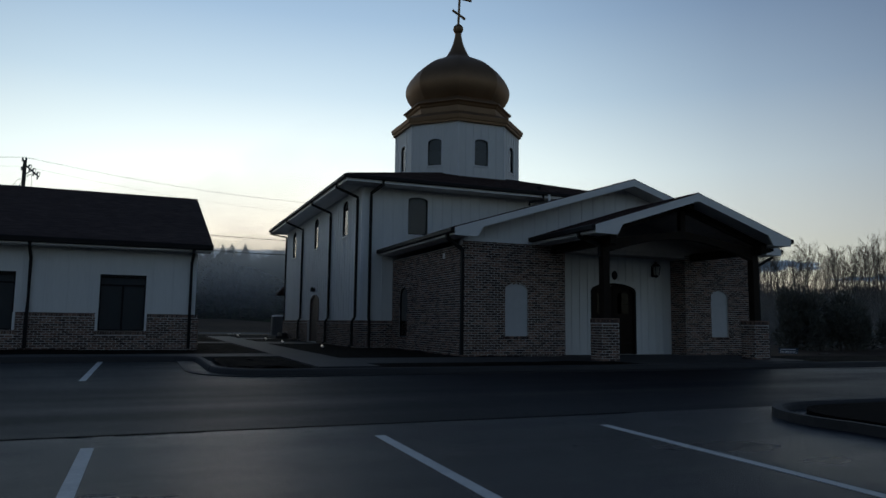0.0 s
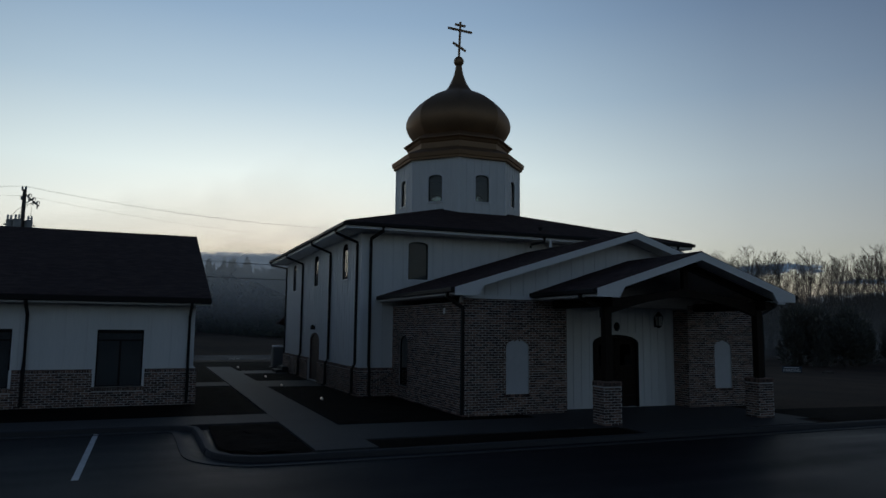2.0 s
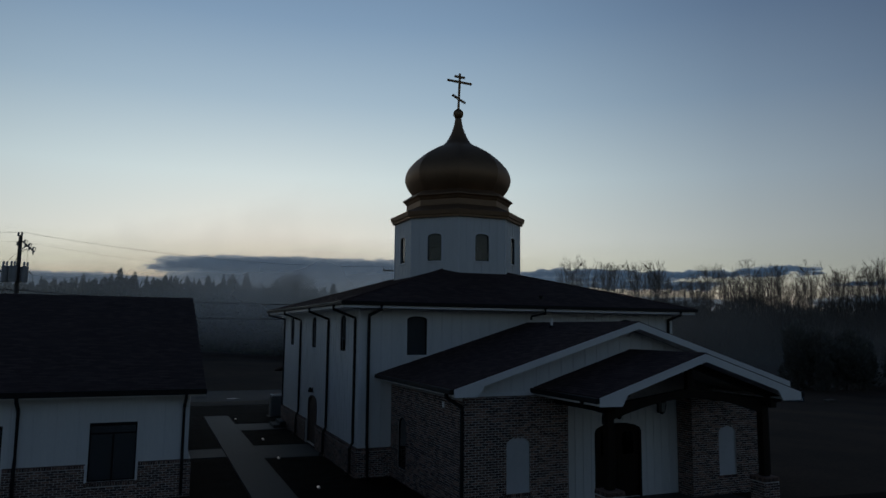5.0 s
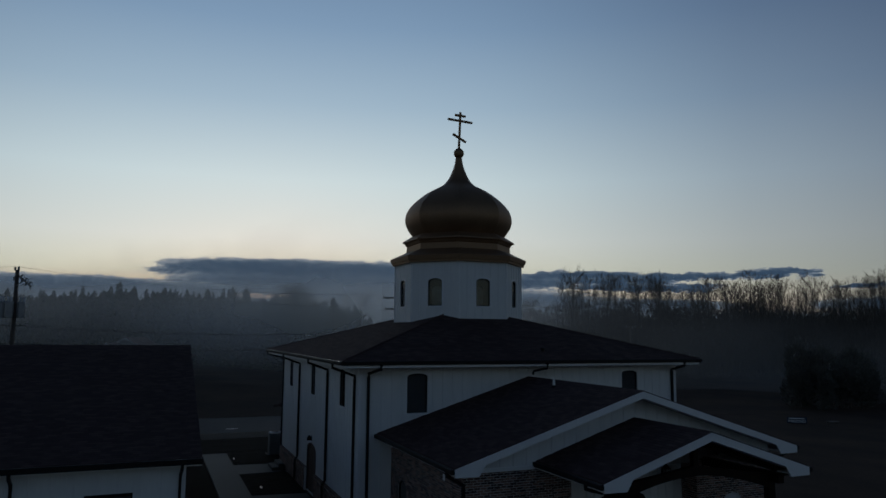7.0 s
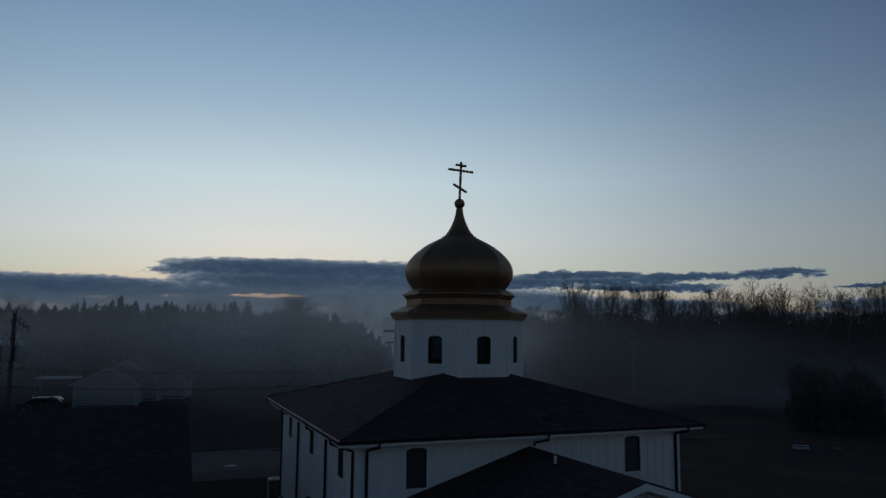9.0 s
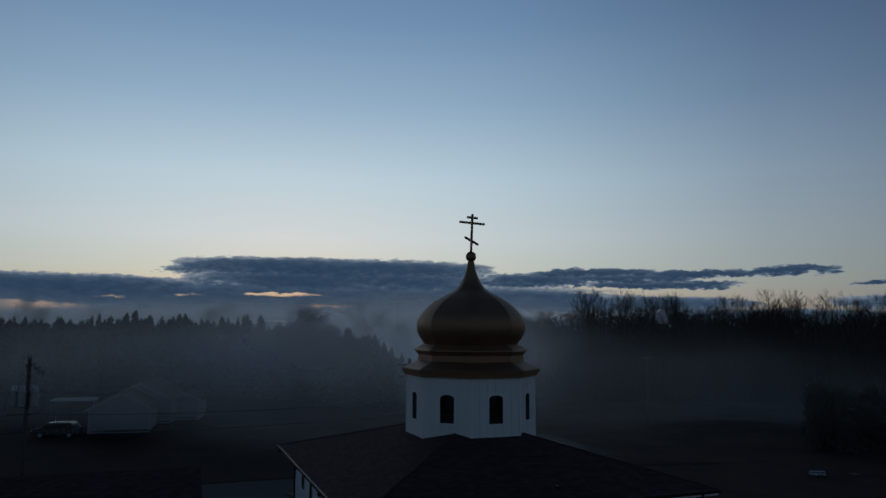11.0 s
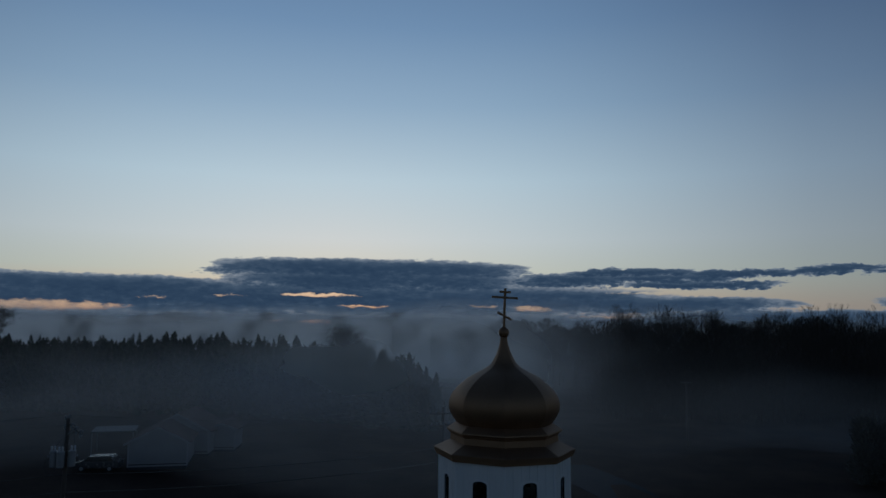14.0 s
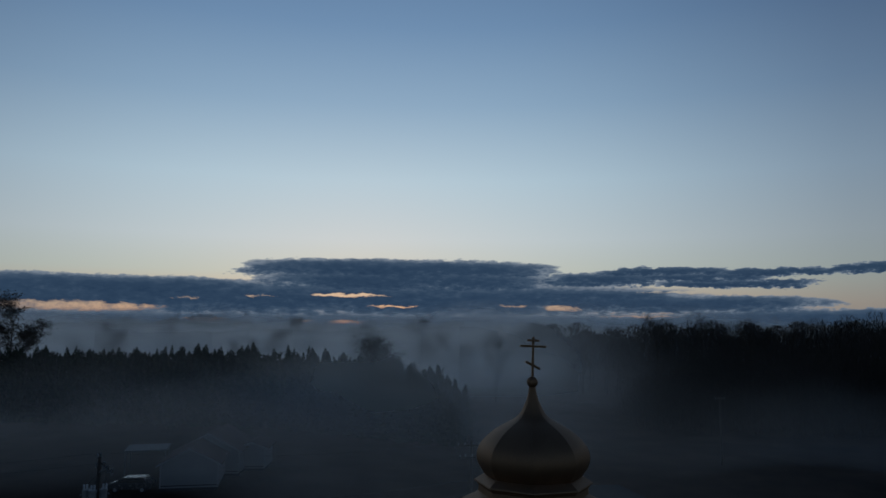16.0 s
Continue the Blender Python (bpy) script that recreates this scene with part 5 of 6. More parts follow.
for i, (a, b) in enumerate(segs):
    pl = part("brick_plinth", boxed((a, AY0 - 0.10, 0.0), (b, AY0 - 0.002, 1.18)), MORTAR, annex, "brick plinth with a soldier course")
    s0 = max(a, -17.0)
    part("plinth_cap", boxed((a, AY0 - 0.108, 1.181), (b, AY0 - 0.002, 1.196)), BRICK, annex)
    spans = [dict(O=(s0, AY0 - 0.10, 0), U=X, N=-Y, u0=0.0, u1=b - s0, v0=0.01, v1=1.08), soldier((s0, AY0 - 0.10, 0), X, -Y, 0.0, b - s0, 1.085, 1.19)]
    if i == 2:
        spans.append(dict(O=(AX1 + 0.10, AY0 - 0.10, 0), U=Y, N=X, u0=0.0, u1=6.0, v0=0.01, v1=1.08))
    brickwork(pl, *spans)
part("brick_plinth", boxed((AX1 + 0.002, AY0 - 0.002, 0.0), (AX1 + 0.10, AY1, 1.18)), MORTAR, annex)
for h in AW:
    part("sill_cap", boxed((h[0] - 0.07, AY0 - 0.118, 0.641), (h[1] + 0.07, AY0 - 0.002, 0.656)), BRICK, annex)
    pl = part("brick_sill", boxed((h[0] - 0.07, AY0 - 0.10, 0.0), (h[1] + 0.07, AY0 - 0.002, 0.64)), MORTAR, annex)
    brickwork(pl, dict(O=(h[0] - 0.07, AY0 - 0.10, 0), U=X, N=-Y, u0=0.0, u1=h[1] - h[0] + 0.14, v0=0.01, v1=0.52), soldier((h[0] - 0.07, AY0 - 0.11, 0), X, -Y, 0.0, h[1] - h[0] + 0.14, 0.53, 0.64))
AR, AE, AYC = 10.82, 3.46, 15.93
asl = (6.70 - AE) / AR
for s in (-1, 1):
    plane = part("roof", prismed([(AX0 - 0.4, AYC, 6.70), (AX0 - 0.4, AYC + s * AR, AE), (AX0 - 0.4, AYC + s * AR, AE - 0.13), (AX0 - 0.4, AYC, 6.57)], (AX1 - AX0 + 0.83, 0, 0)), SHINGLE, annex, "charcoal shingled roof plane")
    if s < 0:
        shingles(plane, (-20.0, AYC - AR, AE), X, (0, 1, asl), (0, -asl, 1), math.hypot(AR, 6.70 - AE), lambda v: (0.0, AX1 + 0.43 + 20.0), 5)
    part("gutter", boxed((AX0 - 0.4, *sorted((AYC + s * AR, AYC + s * (AR + 0.12)))[:1], AE - 0.185), (AX1 + 0.45, sorted((AYC + s * AR, AYC + s * (AR + 0.12)))[1], AE - 0.01), 0.02), BRONZE, annex, "dark bronze gutter")
    a, b = sorted((AYC + s * (AR - 0.03), AYC + s * 10.2))
    part("eave_soffit", boxed((AX0, a, AE - 0.24), (AX1 + 0.38, b, AE - 0.20)), TRIM, annex, "white boxed eave")
    part("barge_board", prismed([(AX1 + 0.38, AYC, 6.69), (AX1 + 0.38, AYC + s * AR, AE - 0.01), (AX1 + 0.38, AYC + s * AR, AE - 0.24), (AX1 + 0.38, AYC, 6.46)], (0.04, 0, 0)), TRIM, annex)
part("gable", prismed([(AX1 - 0.2, AY0, AT), (AX1 - 0.2, AY1, AT), (AX1 - 0.2, AYC, 6.50)], (0.2, 0, 0)), WHITE, annex)
part("fascia", boxed((AX0, AYC - AR, AE - 0.24), (AX1 + 0.38, AYC - AR + 0.03, AE - 0.05)), TRIM, annex)
part("ridge_cap", prismed([(AX0 - 0.4, AYC - 0.15, 6.66), (AX0 - 0.4, AYC, 6.715), (AX0 - 0.4, AYC + 0.15, 6.66)], (AX1 - AX0 + 0.83, 0, 0)), SHINGLE, annex)
part("ceiling", boxed((AX0 + 0.25, AY0 + 0.25, AT - 0.05), (AX1 - 0.25, AY1 - 0.25, AT)), INSIDE, annex)
for xx in (-7.22, -11.84):
    spout([(xx + 0.02, AYC - AR - 0.05, AE - 0.12), (xx + 0.02, AYC - AR - 0.05, AE - 0.28), (xx, AY0 - 0.06, AE - 0.60), (xx, AY0 - 0.06, 1.35), (xx, AY0 - 0.16, 1.15), (xx, AY0 - 0.16, 0.12)], 0.062, BRONZE, annex)

# ---- trees ----
def bare_tree(seed, height, spread=0.36, levels=4, fork=0.28, bend=1.0, rise=0.22, fine=0.03):
    """A leafless broadleaf tree: trunk and limbs, and a crown of fine twigs, as two vertex and face lists."""
    rng = random.Random(seed)
    tv, tf, cv, cf = [], [], [], []

    def grow(p, d, length, r, level):
        if level >= 3:
            # a fine twig: a thin bent blade
            a = rng.uniform(0, math.pi)
            side = Vector((math.cos(a), math.sin(a), 0)) * max(min(r, fine), fine * 0.8)
            mid = p + d * length * 0.5 + Vector((rng.uniform(-1, 1), rng.uniform(-1, 1), 0)) * 0.06 * length
            tip = p + d * length + Vector((0, 0, 0.06 * length))
            b = len(cv)
            cv.extend(tuple(q) for q in (p - side, p + side, mid + side * 0.6, mid - side * 0.6, tip))
            cf.extend([(b, b + 1, b + 2, b + 3), (b + 3, b + 2, b + 4)])
            if level >= levels:
                return
            pts, n = [p, mid, tip], 2
            dd = d
        else:
            n = 4
            pts, rad = [p], [r]
            q, dd = p.copy(), d.copy()
            for i in range(n):
                dd = (dd + Vector((rng.uniform(-1, 1), rng.uniform(-1, 1), rng.uniform(-0.3, 0.6))) * (0.10 + 0.07 * level) * bend).normalized()
                q = q + dd * length / n
                pts.append(q.copy())
                rad.append(r * (1 - 0.66 * (i + 1) / n))
            tube(*((tv, tf) if level < 2 else (cv, cf)), pts, rad, 5 if level == 0 else 3, caps=False)
        kids = ((9, 6, 5, 5) if levels > 3 else (7, 5, 6))[level]
        for k in range(kids):
            s = fork + (1 - fork) * (k + rng.random()) / kids if level == 0 else 0.2 + 0.8 * (k + rng.random()) / kids
            j = min(int(s * n), n - 1)
            at = pts[j].lerp(pts[j + 1], s * n - j)
            a = rng.uniform(0, 2 * math.pi)
            out = Vector((math.cos(a), math.sin(a), 0.1))
            way = (dd * 0.75 + out * rng.uniform(spread, spread * 2.1) + Vector((0, 0, rise))).normalized()
            grow(at, way, length * rng.uniform(0.36, 0.56) * (1.2 - 0.55 * s if level == 0 else 1.0), max(r * rng.uniform(0.28, 0.42), 0.022), level + 1)

    grow(Vector((0, 0, -0.3)), Vector((0, 0, 1)), height * 0.84, height * 0.0125, 0)
    return tv, tf, cv, cf


def conifer(seed, height, width, droop=0.35, boughs=430, taper=0.54):
    """A pine or spruce: straight trunk, ragged drooping boughs set spirally up it."""
    rng = random.Random(seed)
    tv, tf, cv, cf = [], [], [], []
    tube(tv, tf, [(0, 0, -0.3), (0, 0, height * 0.5), (0, 0, height * 0.99)], [height * 0.014, height * 0.009, 0.02], 6)
    lean = rng.uniform(0.85, 1.15)
    for k in range(boughs):
        s = ((k + rng.random()) / boughs) ** 0.85
        z = height * (0.06 + 0.93 * s)
        a = k * 2.4 + rng.uniform(-0.5, 0.5)
        uneven = 1 + 0.22 * math.sin(a * 1.0 + seed) + 0.15 * math.sin(s * 17 + seed)
        r = (width * (1 - s) ** (taper * lean) * uneven + 0.06) * rng.uniform(0.55, 1.1)
        d = Vector((math.cos(a), math.sin(a), 0))
        side = Vector((-d.y, d.x, 0))
        root = Vector((0, 0, z))
        tip = d * r + Vector((0, 0, z - droop * r * rng.uniform(0.3, 1.3) + 0.1 * r))
        w = r * rng.uniform(0.13, 0.24) + 0.05
        mid = root.lerp(tip, 0.55)
        b = len(cv)
        for p in (root, mid + side * w - Vector((0, 0, 0.12 * r)), mid - side * w - Vector((0, 0, 0.12 * r)), mid + Vector((0, 0, 0.10 * r)), tip, mid - Vector((0, 0, 0.20 * r))):
            cv.append((p.x, p.y, p.z))
        cf.extend([(b, b + 1, b + 3), (b, b + 3, b + 2), (b + 3, b + 1, b + 4), (b + 3, b + 4, b + 2), (b + 1, b + 5, b + 4), (b + 5, b + 2, b + 4)])
    return tv, tf, cv, cf


def tall_tree(seed, height, width=0.17):
    """A tall leafless woodland tree: a straight stem, long limbs rising steeply from it and a rounded crown of fine branches and twigs."""
    rng = random.Random(seed)
    tv, tf, cv, cf = [], [], [], []
    U = rng.uniform
    lean = Vector((U(-0.03, 0.03), U(-0.03, 0.03), 0)) * height
    stem = [Vector((0, 0, -0.3)), Vector((0, 0, height * 0.28)) + lean * 0.2, Vector((0, 0, height * 0.55)) + lean * 0.6, Vector((0, 0, height * 0.78)) + lean, Vector((0, 0, height * 0.97)) + lean * 1.2]
    R = height * 0.0105
    tube(tv, tf, stem, [R, R * 0.8, R * 0.55, R * 0.3, 0.02], 6, caps=False)

    def on_stem(z):
        k = max(0, min(3, next((i for i in range(4) if stem[i + 1].z > z), 3)))
        f = (z - stem[k].z) / (stem[k + 1].z - stem[k].z)
        return stem[k].lerp(stem[k + 1], f)

    def blade(p, q, w):
        a = U(0, math.pi)
        side = Vector((math.cos(a), math.sin(a), 0)) * w
        mid = p.lerp(q, 0.55) + Vector((U(-1, 1), U(-1, 1), U(-0.4, 0.4))) * 0.05 * (q - p).length
        b = len(cv)
        cv.extend(tuple(v) for v in (p - side, p + side, mid + side * 0.7, mid - side * 0.7, q))
        cf.extend([(b, b + 1, b + 2, b + 3), (b + 3, b + 2, b + 4)])

    n = rng.randint(12, 15)
    for k in range(n):
        s = (k + U(0, 0.9)) / n
        z0 = height * (0.36 + 0.52 * s)
        a = k * 2.4 + U(-0.4, 0.4)
        d = Vector((math.cos(a), math.sin(a), 0))
        reach = height * width * (1.0 - 0.62 * s) * U(0.65, 1.15)
        top = min(height * U(0.92, 1.0), z0 + height * (0.40 - 0.16 * s) * U(0.8, 1.15)) - 0.12 * reach
        p = on_stem(z0)
        tip = Vector((p.x, p.y, 0)) + d * reach + Vector((0, 0, top))
        pts = [p, p.lerp(tip, 0.3) + d * reach * 0.16, p.lerp(tip, 0.65) + d * reach * 0.10 + Vector((U(-1, 1), U(-1, 1), 0)) * 0.25, tip]
        r = 0.095 * (1 - 0.5 * s)
        tube(cv, cf, pts, [r, r * 0.7, r * 0.45, 0.02], 3, caps=False)
        for j in range(9):
            f = 0.22 + 0.78 * (j + U(0, 1)) / 9
            i = min(int(f * 3), 2)
            at = pts[i].lerp(pts[i + 1], f * 3 - i)
            b = U(0, 2 * math.pi)
            way = ((pts[i + 1] - pts[i]).normalized() * 0.7 + Vector((math.cos(b), math.sin(b), 0)) * U(0.35, 0.8) + d * 0.15 + Vector((0, 0, 0.25))).normalized()
            L = height * U(0.055, 0.13) * (1.15 - 0.4 * f)
            end = at + way * L
            end.z = min(end.z, height * 1.02)
            blade(at, end, 0.028)
            for m in range(13):
                g = U(0.15, 1.0)
                b = U(0, 2 * math.pi)
                w2 = (way * 0.8 + Vector((math.cos(b), math.sin(b), U(-0.1, 0.5))) * U(0.4, 0.8)).normalized()
                st = at.lerp(end, g)
                blade(st, st + w2 * height * U(0.02, 0.05), 0.015)
    return tv, tf, cv, cf


def plant(name, made, leaf, label, category, group):
    root = thing(name, (0, 0, -200), label, category, group, world=False)
    raw("trunk", made[0], made[1], BARK, root)
    raw("crown", made[2], made[3], leaf, root)
    return root


EYE = Vector((-8.3, -18.7, 0))
AHEAD, RIGHT = Vector((0.381, 0.925, 0)), Vector((0.925, -0.381, 0))


def spot(far, across):
    """A place on the land from metres ahead of, and across from, the spot where the flight starts."""
    p = EYE + AHEAD * far + RIGHT * across
    return p.x, p.y, land(p.x, p.y)


def stand(kinds, places, seed, low=0.85, high=1.15):
    """Sets out trees: the first of each kind is the master itself, the others are copies."""
    rng = random.Random(seed)
    used = set()
    for far, across, scale in places:
        k = rng.randrange(len(kinds))
        x, y, z = spot(far, across)
        m = pose(x, y, z - 0.2, rng.uniform(-2, 2), rng.uniform(-2, 2), rng.uniform(0, 360)) @ Matrix.Scale(scale * rng.uniform(low, high), 4)
        if k not in used:
            used.add(k)
            kinds[k].matrix_basis = m
        else:
            c = copy_thing(kinds[k], Matrix())
            c.matrix_basis = m
    for k in range(len(kinds)):
        if k not in used:
            x, y, z = spot(places[0][0] + 6, places[0][1])
            kinds[k].matrix_basis = pose(x, y, z)


rng = random.Random(11)
oaks = [plant("bare_tree", tall_tree(40 + i, 25.0, 0.14 + 0.025 * (i % 3)), BARK, "tall leafless grey-brown woodland tree", "tree", "bare woodland trees") for i in range(6)]
places = []
for row, (far, lo, hi, n, sc) in enumerate(((166, 28, 150, 34, 0.98), (180, 30, 165, 38, 1.0), (198, 32, 185, 40, 1.03))):
    for i in range(n):
        places.append((far + rng.uniform(-6, 6), lo + (hi - lo) * (i + rng.uniform(0.1, 0.9)) / n, sc * rng.uniform(0.80, 1.0)))
stand(oaks, places, 5, 0.96, 1.04)
under = [plant("undergrowth", bare_tree(80 + i, 7.0, 0.55, 3, 0.12), BARK, "tangled leafless undergrowth at the wood's edge", "shrub", "woodland undergrowth") for i in range(3)]
places = [(rng.uniform(150, 172), 24 + 116 * (i + rng.random()) / 70, rng.uniform(0.8, 1.5)) for i in range(70)]
stand(under, places, 6)

pines = [plant("pine_tree", conifer(20 + i, 13.9 + 0.5 * (i % 3), 2.5 + 0.4 * (i % 2)), NEEDLES, "dark green pine at the edge of the wood", "tree", "pine wood") for i in range(6)]


def crest(a):
    """Height of the pine wood's crest across the view; it steps down at its open end."""
    return float(np.interp(a, (-112, -60, -45, -30, -21.5, -17.3, -15.2, -13.2, -11, -9.8), (0.94, 1.0, 1.0, 0.99, 0.95, 0.91, 0.79, 0.69, 0.62, 0.48)))


places = []
for far, n in ((128, 46), (135, 52), (143, 54), (152, 50)):
    for i in range(n):
        a = -112 + 102 * (i + rng.uniform(0.15, 0.85)) / n
        places.append((far - 0.10 * max(a + 60, 0), a, crest(a) * rng.uniform(0.88, 1.04)))
stand(pines, places, 7, 0.97, 1.03)

def cedar(seed, height, width):
    """A bushy red cedar: a short trunk and several uneven lobes of small sprays."""
    g = random.Random(seed)
    tv, tf, cv, cf = [], [], [], []
    tube(tv, tf, [(0, 0, -0.3), (0.1, 0, height * 0.4), (0, 0.1, height * 0.85)], [0.22, 0.16, 0.04], 6)
    lobes = [(0, 0, height * 0.60, width * 0.62, height * 0.42)]
    for k in range(8):
        a = k * 2.4 + g.uniform(-0.4, 0.4)
        z = height * g.uniform(0.12, 0.76)
        r = width * g.uniform(0.25, 0.62) * (1.25 - z / height)
        lobes.append((math.cos(a) * r, math.sin(a) * r, z, width * g.uniform(0.30, 0.48), height * g.uniform(0.14, 0.24)))
    for x, y, z, w, h in lobes:
        for i in range(int(230 * w)):
            u, a = g.uniform(-1, 1), g.uniform(0, 2 * math.pi)
            q = math.sqrt(1 - u * u)
            n = Vector((q * math.cos(a), q * math.sin(a), u))
            k = g.uniform(0.55, 1.08)
            p = Vector((x + n.x * w * k, y + n.y * w * k, max(0.05, z + n.z * h * k)))
            d = (n + Vector((g.uniform(-0.5, 0.5), g.uniform(-0.5, 0.5), 0.7))).normalized() * g.uniform(0.25, 0.6)
            side = d.cross(Vector((g.uniform(-1, 1), g.uniform(-1, 1), g.uniform(-1, 1)))).normalized() * g.uniform(0.05, 0.13)
            b = len(cv)
            cv.extend(tuple(v) for v in (p - d * 0.4, p + side, p + d, p - side))
            cf.append((b, b + 1, b + 2, b + 3))
    return tv, tf, cv, cf


cedars = [plant("cedar_tree", cedar(60 + i, 8.6, 3.3), CEDAR, "dark bushy cedar beside the lawn", "tree", "cedars") for i in range(3)]
stand(cedars, [(95, 47.6, 1.22), (93, 46.2, 0.66), (94, 49.8, 0.86), (92, 52.0, 0.80), (96, 55.0, 0.92), (91, 48.6, 0.55), (92, 53.6, 0.6), (98, 57.5, 0.95), (100, 59.0, 0.8), (102, 65.0, 0.72), (104, 72.0, 0.85), (106, 80.0, 0.8), (108, 89.0, 0.9)], 8)

def leafed(made, n, size, seed):
    """Adds the dry leaves that a broad old tree still holds, in small bunches along its twigs."""
    g = random.Random(seed)
    tv, tf, cv, cf = made
    twigs = list(cv)
    for i in range(n):
        p = Vector(g.choice(twigs)) + Vector((g.gauss(0, 0.8), g.gauss(0, 0.8), g.gauss(0, 0.35)))
        u = Vector((g.uniform(-1, 1), g.uniform(-1, 1), g.uniform(-1, 1))) * size
        w = Vector((g.uniform(-1, 1), g.uniform(-1, 1), g.uniform(-1, 1))) * size
        b = len(cv)
        cv.extend(tuple(q) for q in (p - u, p - w * 0.6, p + u, p + w * 0.6))
        cf.append((b, b + 1, b + 2, b + 3))
    return made


far_trees = [plant("misty_tree", leafed(bare_tree(100 + i, 17.0, 0.55, 4, 0.2), 3000, 0.16, 20 + i), BARK, "round-crowned leafless tree standing in mist", "tree", "trees in the mist") for i in range(3)]
stand(far_trees, [(160, -33.5, 1.0), (163, -36, 0.92), (158, -31.5, 0.86), (215, -143, 0.92), (218, -135, 0.98), (212, -129, 0.9), (214, -89, 0.98), (217, -85, 0.9), (210, -75.5, 0.95), (206, -45, 1.06), (212, -49, 1.0), (209, -41, 0.98), (220, -31.5, 1.10), (215, -26, 1.06), (217, -18.5, 1.12), (212, -8, 1.05), (266, -82, 1.05), (275, -66, 1.0), (262, -20, 1.15), (268, -14, 1.1), (300, 2, 1.25), (292, 14, 1.25), (305, 24, 1.2), (286, 32, 1.2), (330, -110, 1.3), (322, -46, 1.35),
                  (326, -40, 1.3), (260, -128, 1.0), (268, -140, 1.1), (262, -118, 0.9)], 9)

bigs = [plant("old_oak", leafed(bare_tree(130, 29.0, 0.95, 4, 0.25), 12000, 0.26, 5), BARK, "great spreading old tree above the pine wood", "tree", "")]
stand(bigs, [(166, -129, 0.84)], 10, 1.0, 1.0)


def brush(name, rows, heights, n, material, seed, label, wide=(0.06, 0.22), long=(2.0, 5.5), low=0.0, pointed=0.0):
    """A thicket joined into one: thin upright sprays, thinning out towards the top. rows: (far, from, to); heights: the height at a place across."""
    g = np.random.default_rng(seed)
    pick_ = g.integers(0, len(rows), n)
    R = np.array(rows)[pick_]
    # every spray belongs to one of many rounded crowns
    spacing = pointed or 5.2 * (1 + R[0, 0] / 400)
    cell = np.floor((R[:, 2] - R[:, 1]) * g.random(n) / spacing)
    key = (np.abs(np.sin(cell * 12.9898 + R[:, 0] * 78.233)) * 43758.5453) % 1.0
    key2 = (key * 7919.0) % 1.0
    off = np.clip(g.normal(0, 0.42, n), -1.0, 1.0)
    across = R[:, 1] + spacing * (cell + 0.2 + 0.6 * key2 + off)
    far = R[:, 0] + 5 * (key2 - 0.5) + g.uniform(-2.5, 2.5, n)
    hi = np.array([heights(a) for a in across]) * (0.66 + 0.42 * key if not pointed else 0.80 + 0.18 * key) * (1 - (0.42 * np.abs(off) if pointed else 0.30 * off ** 2))
    z0 = hi * (low + (1 - low) * g.random(n) ** 0.9)
    L = np.minimum(g.uniform(*long, n), np.maximum((hi - z0) * 0.8 + 1.0, 0.7))
    lean = g.normal(0, 0.52, (n, 2))
    base = np.array([(p[0], p[1], p[2]) for p in (spot(f, a) for f, a in zip(far, across))])
    base[:, 2] += z0 - 0.6
    tip = base + np.stack([lean[:, 0] * L, lean[:, 1] * L, L], 1)
    w = g.uniform(*wide, n)
    turn_ = g.uniform(0, math.pi, n)
    side = np.stack([np.cos(turn_) * w, np.sin(turn_) * w, np.zeros(n)], 1)
    mid = (base + tip) / 2
    V = np.stack([base, mid + side, tip, mid - side], 1).reshape(-1, 3)
    F = np.arange(4 * n).reshape(-1, 4)
    tagged(raw(name, V.tolist(), F.tolist(), material), label, "woods", "", "stuff")


def slender_trunks(n, seed):
    """The close-set thin trunks of the wood's edge, joined into one."""
    rng_ = random.Random(seed)
    v, f = [], []
    for i in range(n):
        x, y, z = spot(rng_.choice((156, 163, 171, 180)) + rng_.uniform(-4, 4), 26 + 142 * (i + rng_.random()) / n)
        h = rng_.uniform(9, 17)
        dx, dy = rng_.gauss(0, 0.05) * h, rng_.gauss(0, 0.05) * h
        tube(v, f, [(x, y, z - 0.3), (x + dx * 0.4, y + dy * 0.4, z + h * 0.5), (x + dx, y + dy, z + h)], [0.10, 0.07, 0.025], 3, caps=False)
    tagged(raw("slender_trunks", v, f, BARK), "close-set thin grey trunks at the wood's edge", "woods", "", "stuff")


slender_trunks(800, 31)
brush("crown_twigs", [(164, 26, 150), (176, 26, 165), (188, 27, 180), (204, 28, 190)], lambda a: 13.0 * min(1.0, 0.6 + 0.4 * max(a - 10, 0) / 22), 40000, BARK, 14, "fine leafless twigs of the crowded wood", (0.02, 0.06), (0.6, 1.9), 0.45)
brush("brushwood", [(158, 27, 190), (170, 26, 190), (184, 26, 200), (200, 27, 210), (216, 28, 220)], lambda a: 12.6 * min(1.0, 0.5 + 0.5 * max(a - 10, 0) / 22), 120000, BARK, 3, "dense leafless thicket under the bare trees", (0.025, 0.07), (0.9, 2.6))
brush("pine_thicket", [(127, -116, -11), (133, -116, -11), (140, -118, -12), (148, -122, -13)], lambda a: 13.7 * crest(a), 70000, NEEDLES, 4, "dense dark young pines filling the wood", (0.10, 0.26), (0.7, 1.8), 0.0, 2.3)


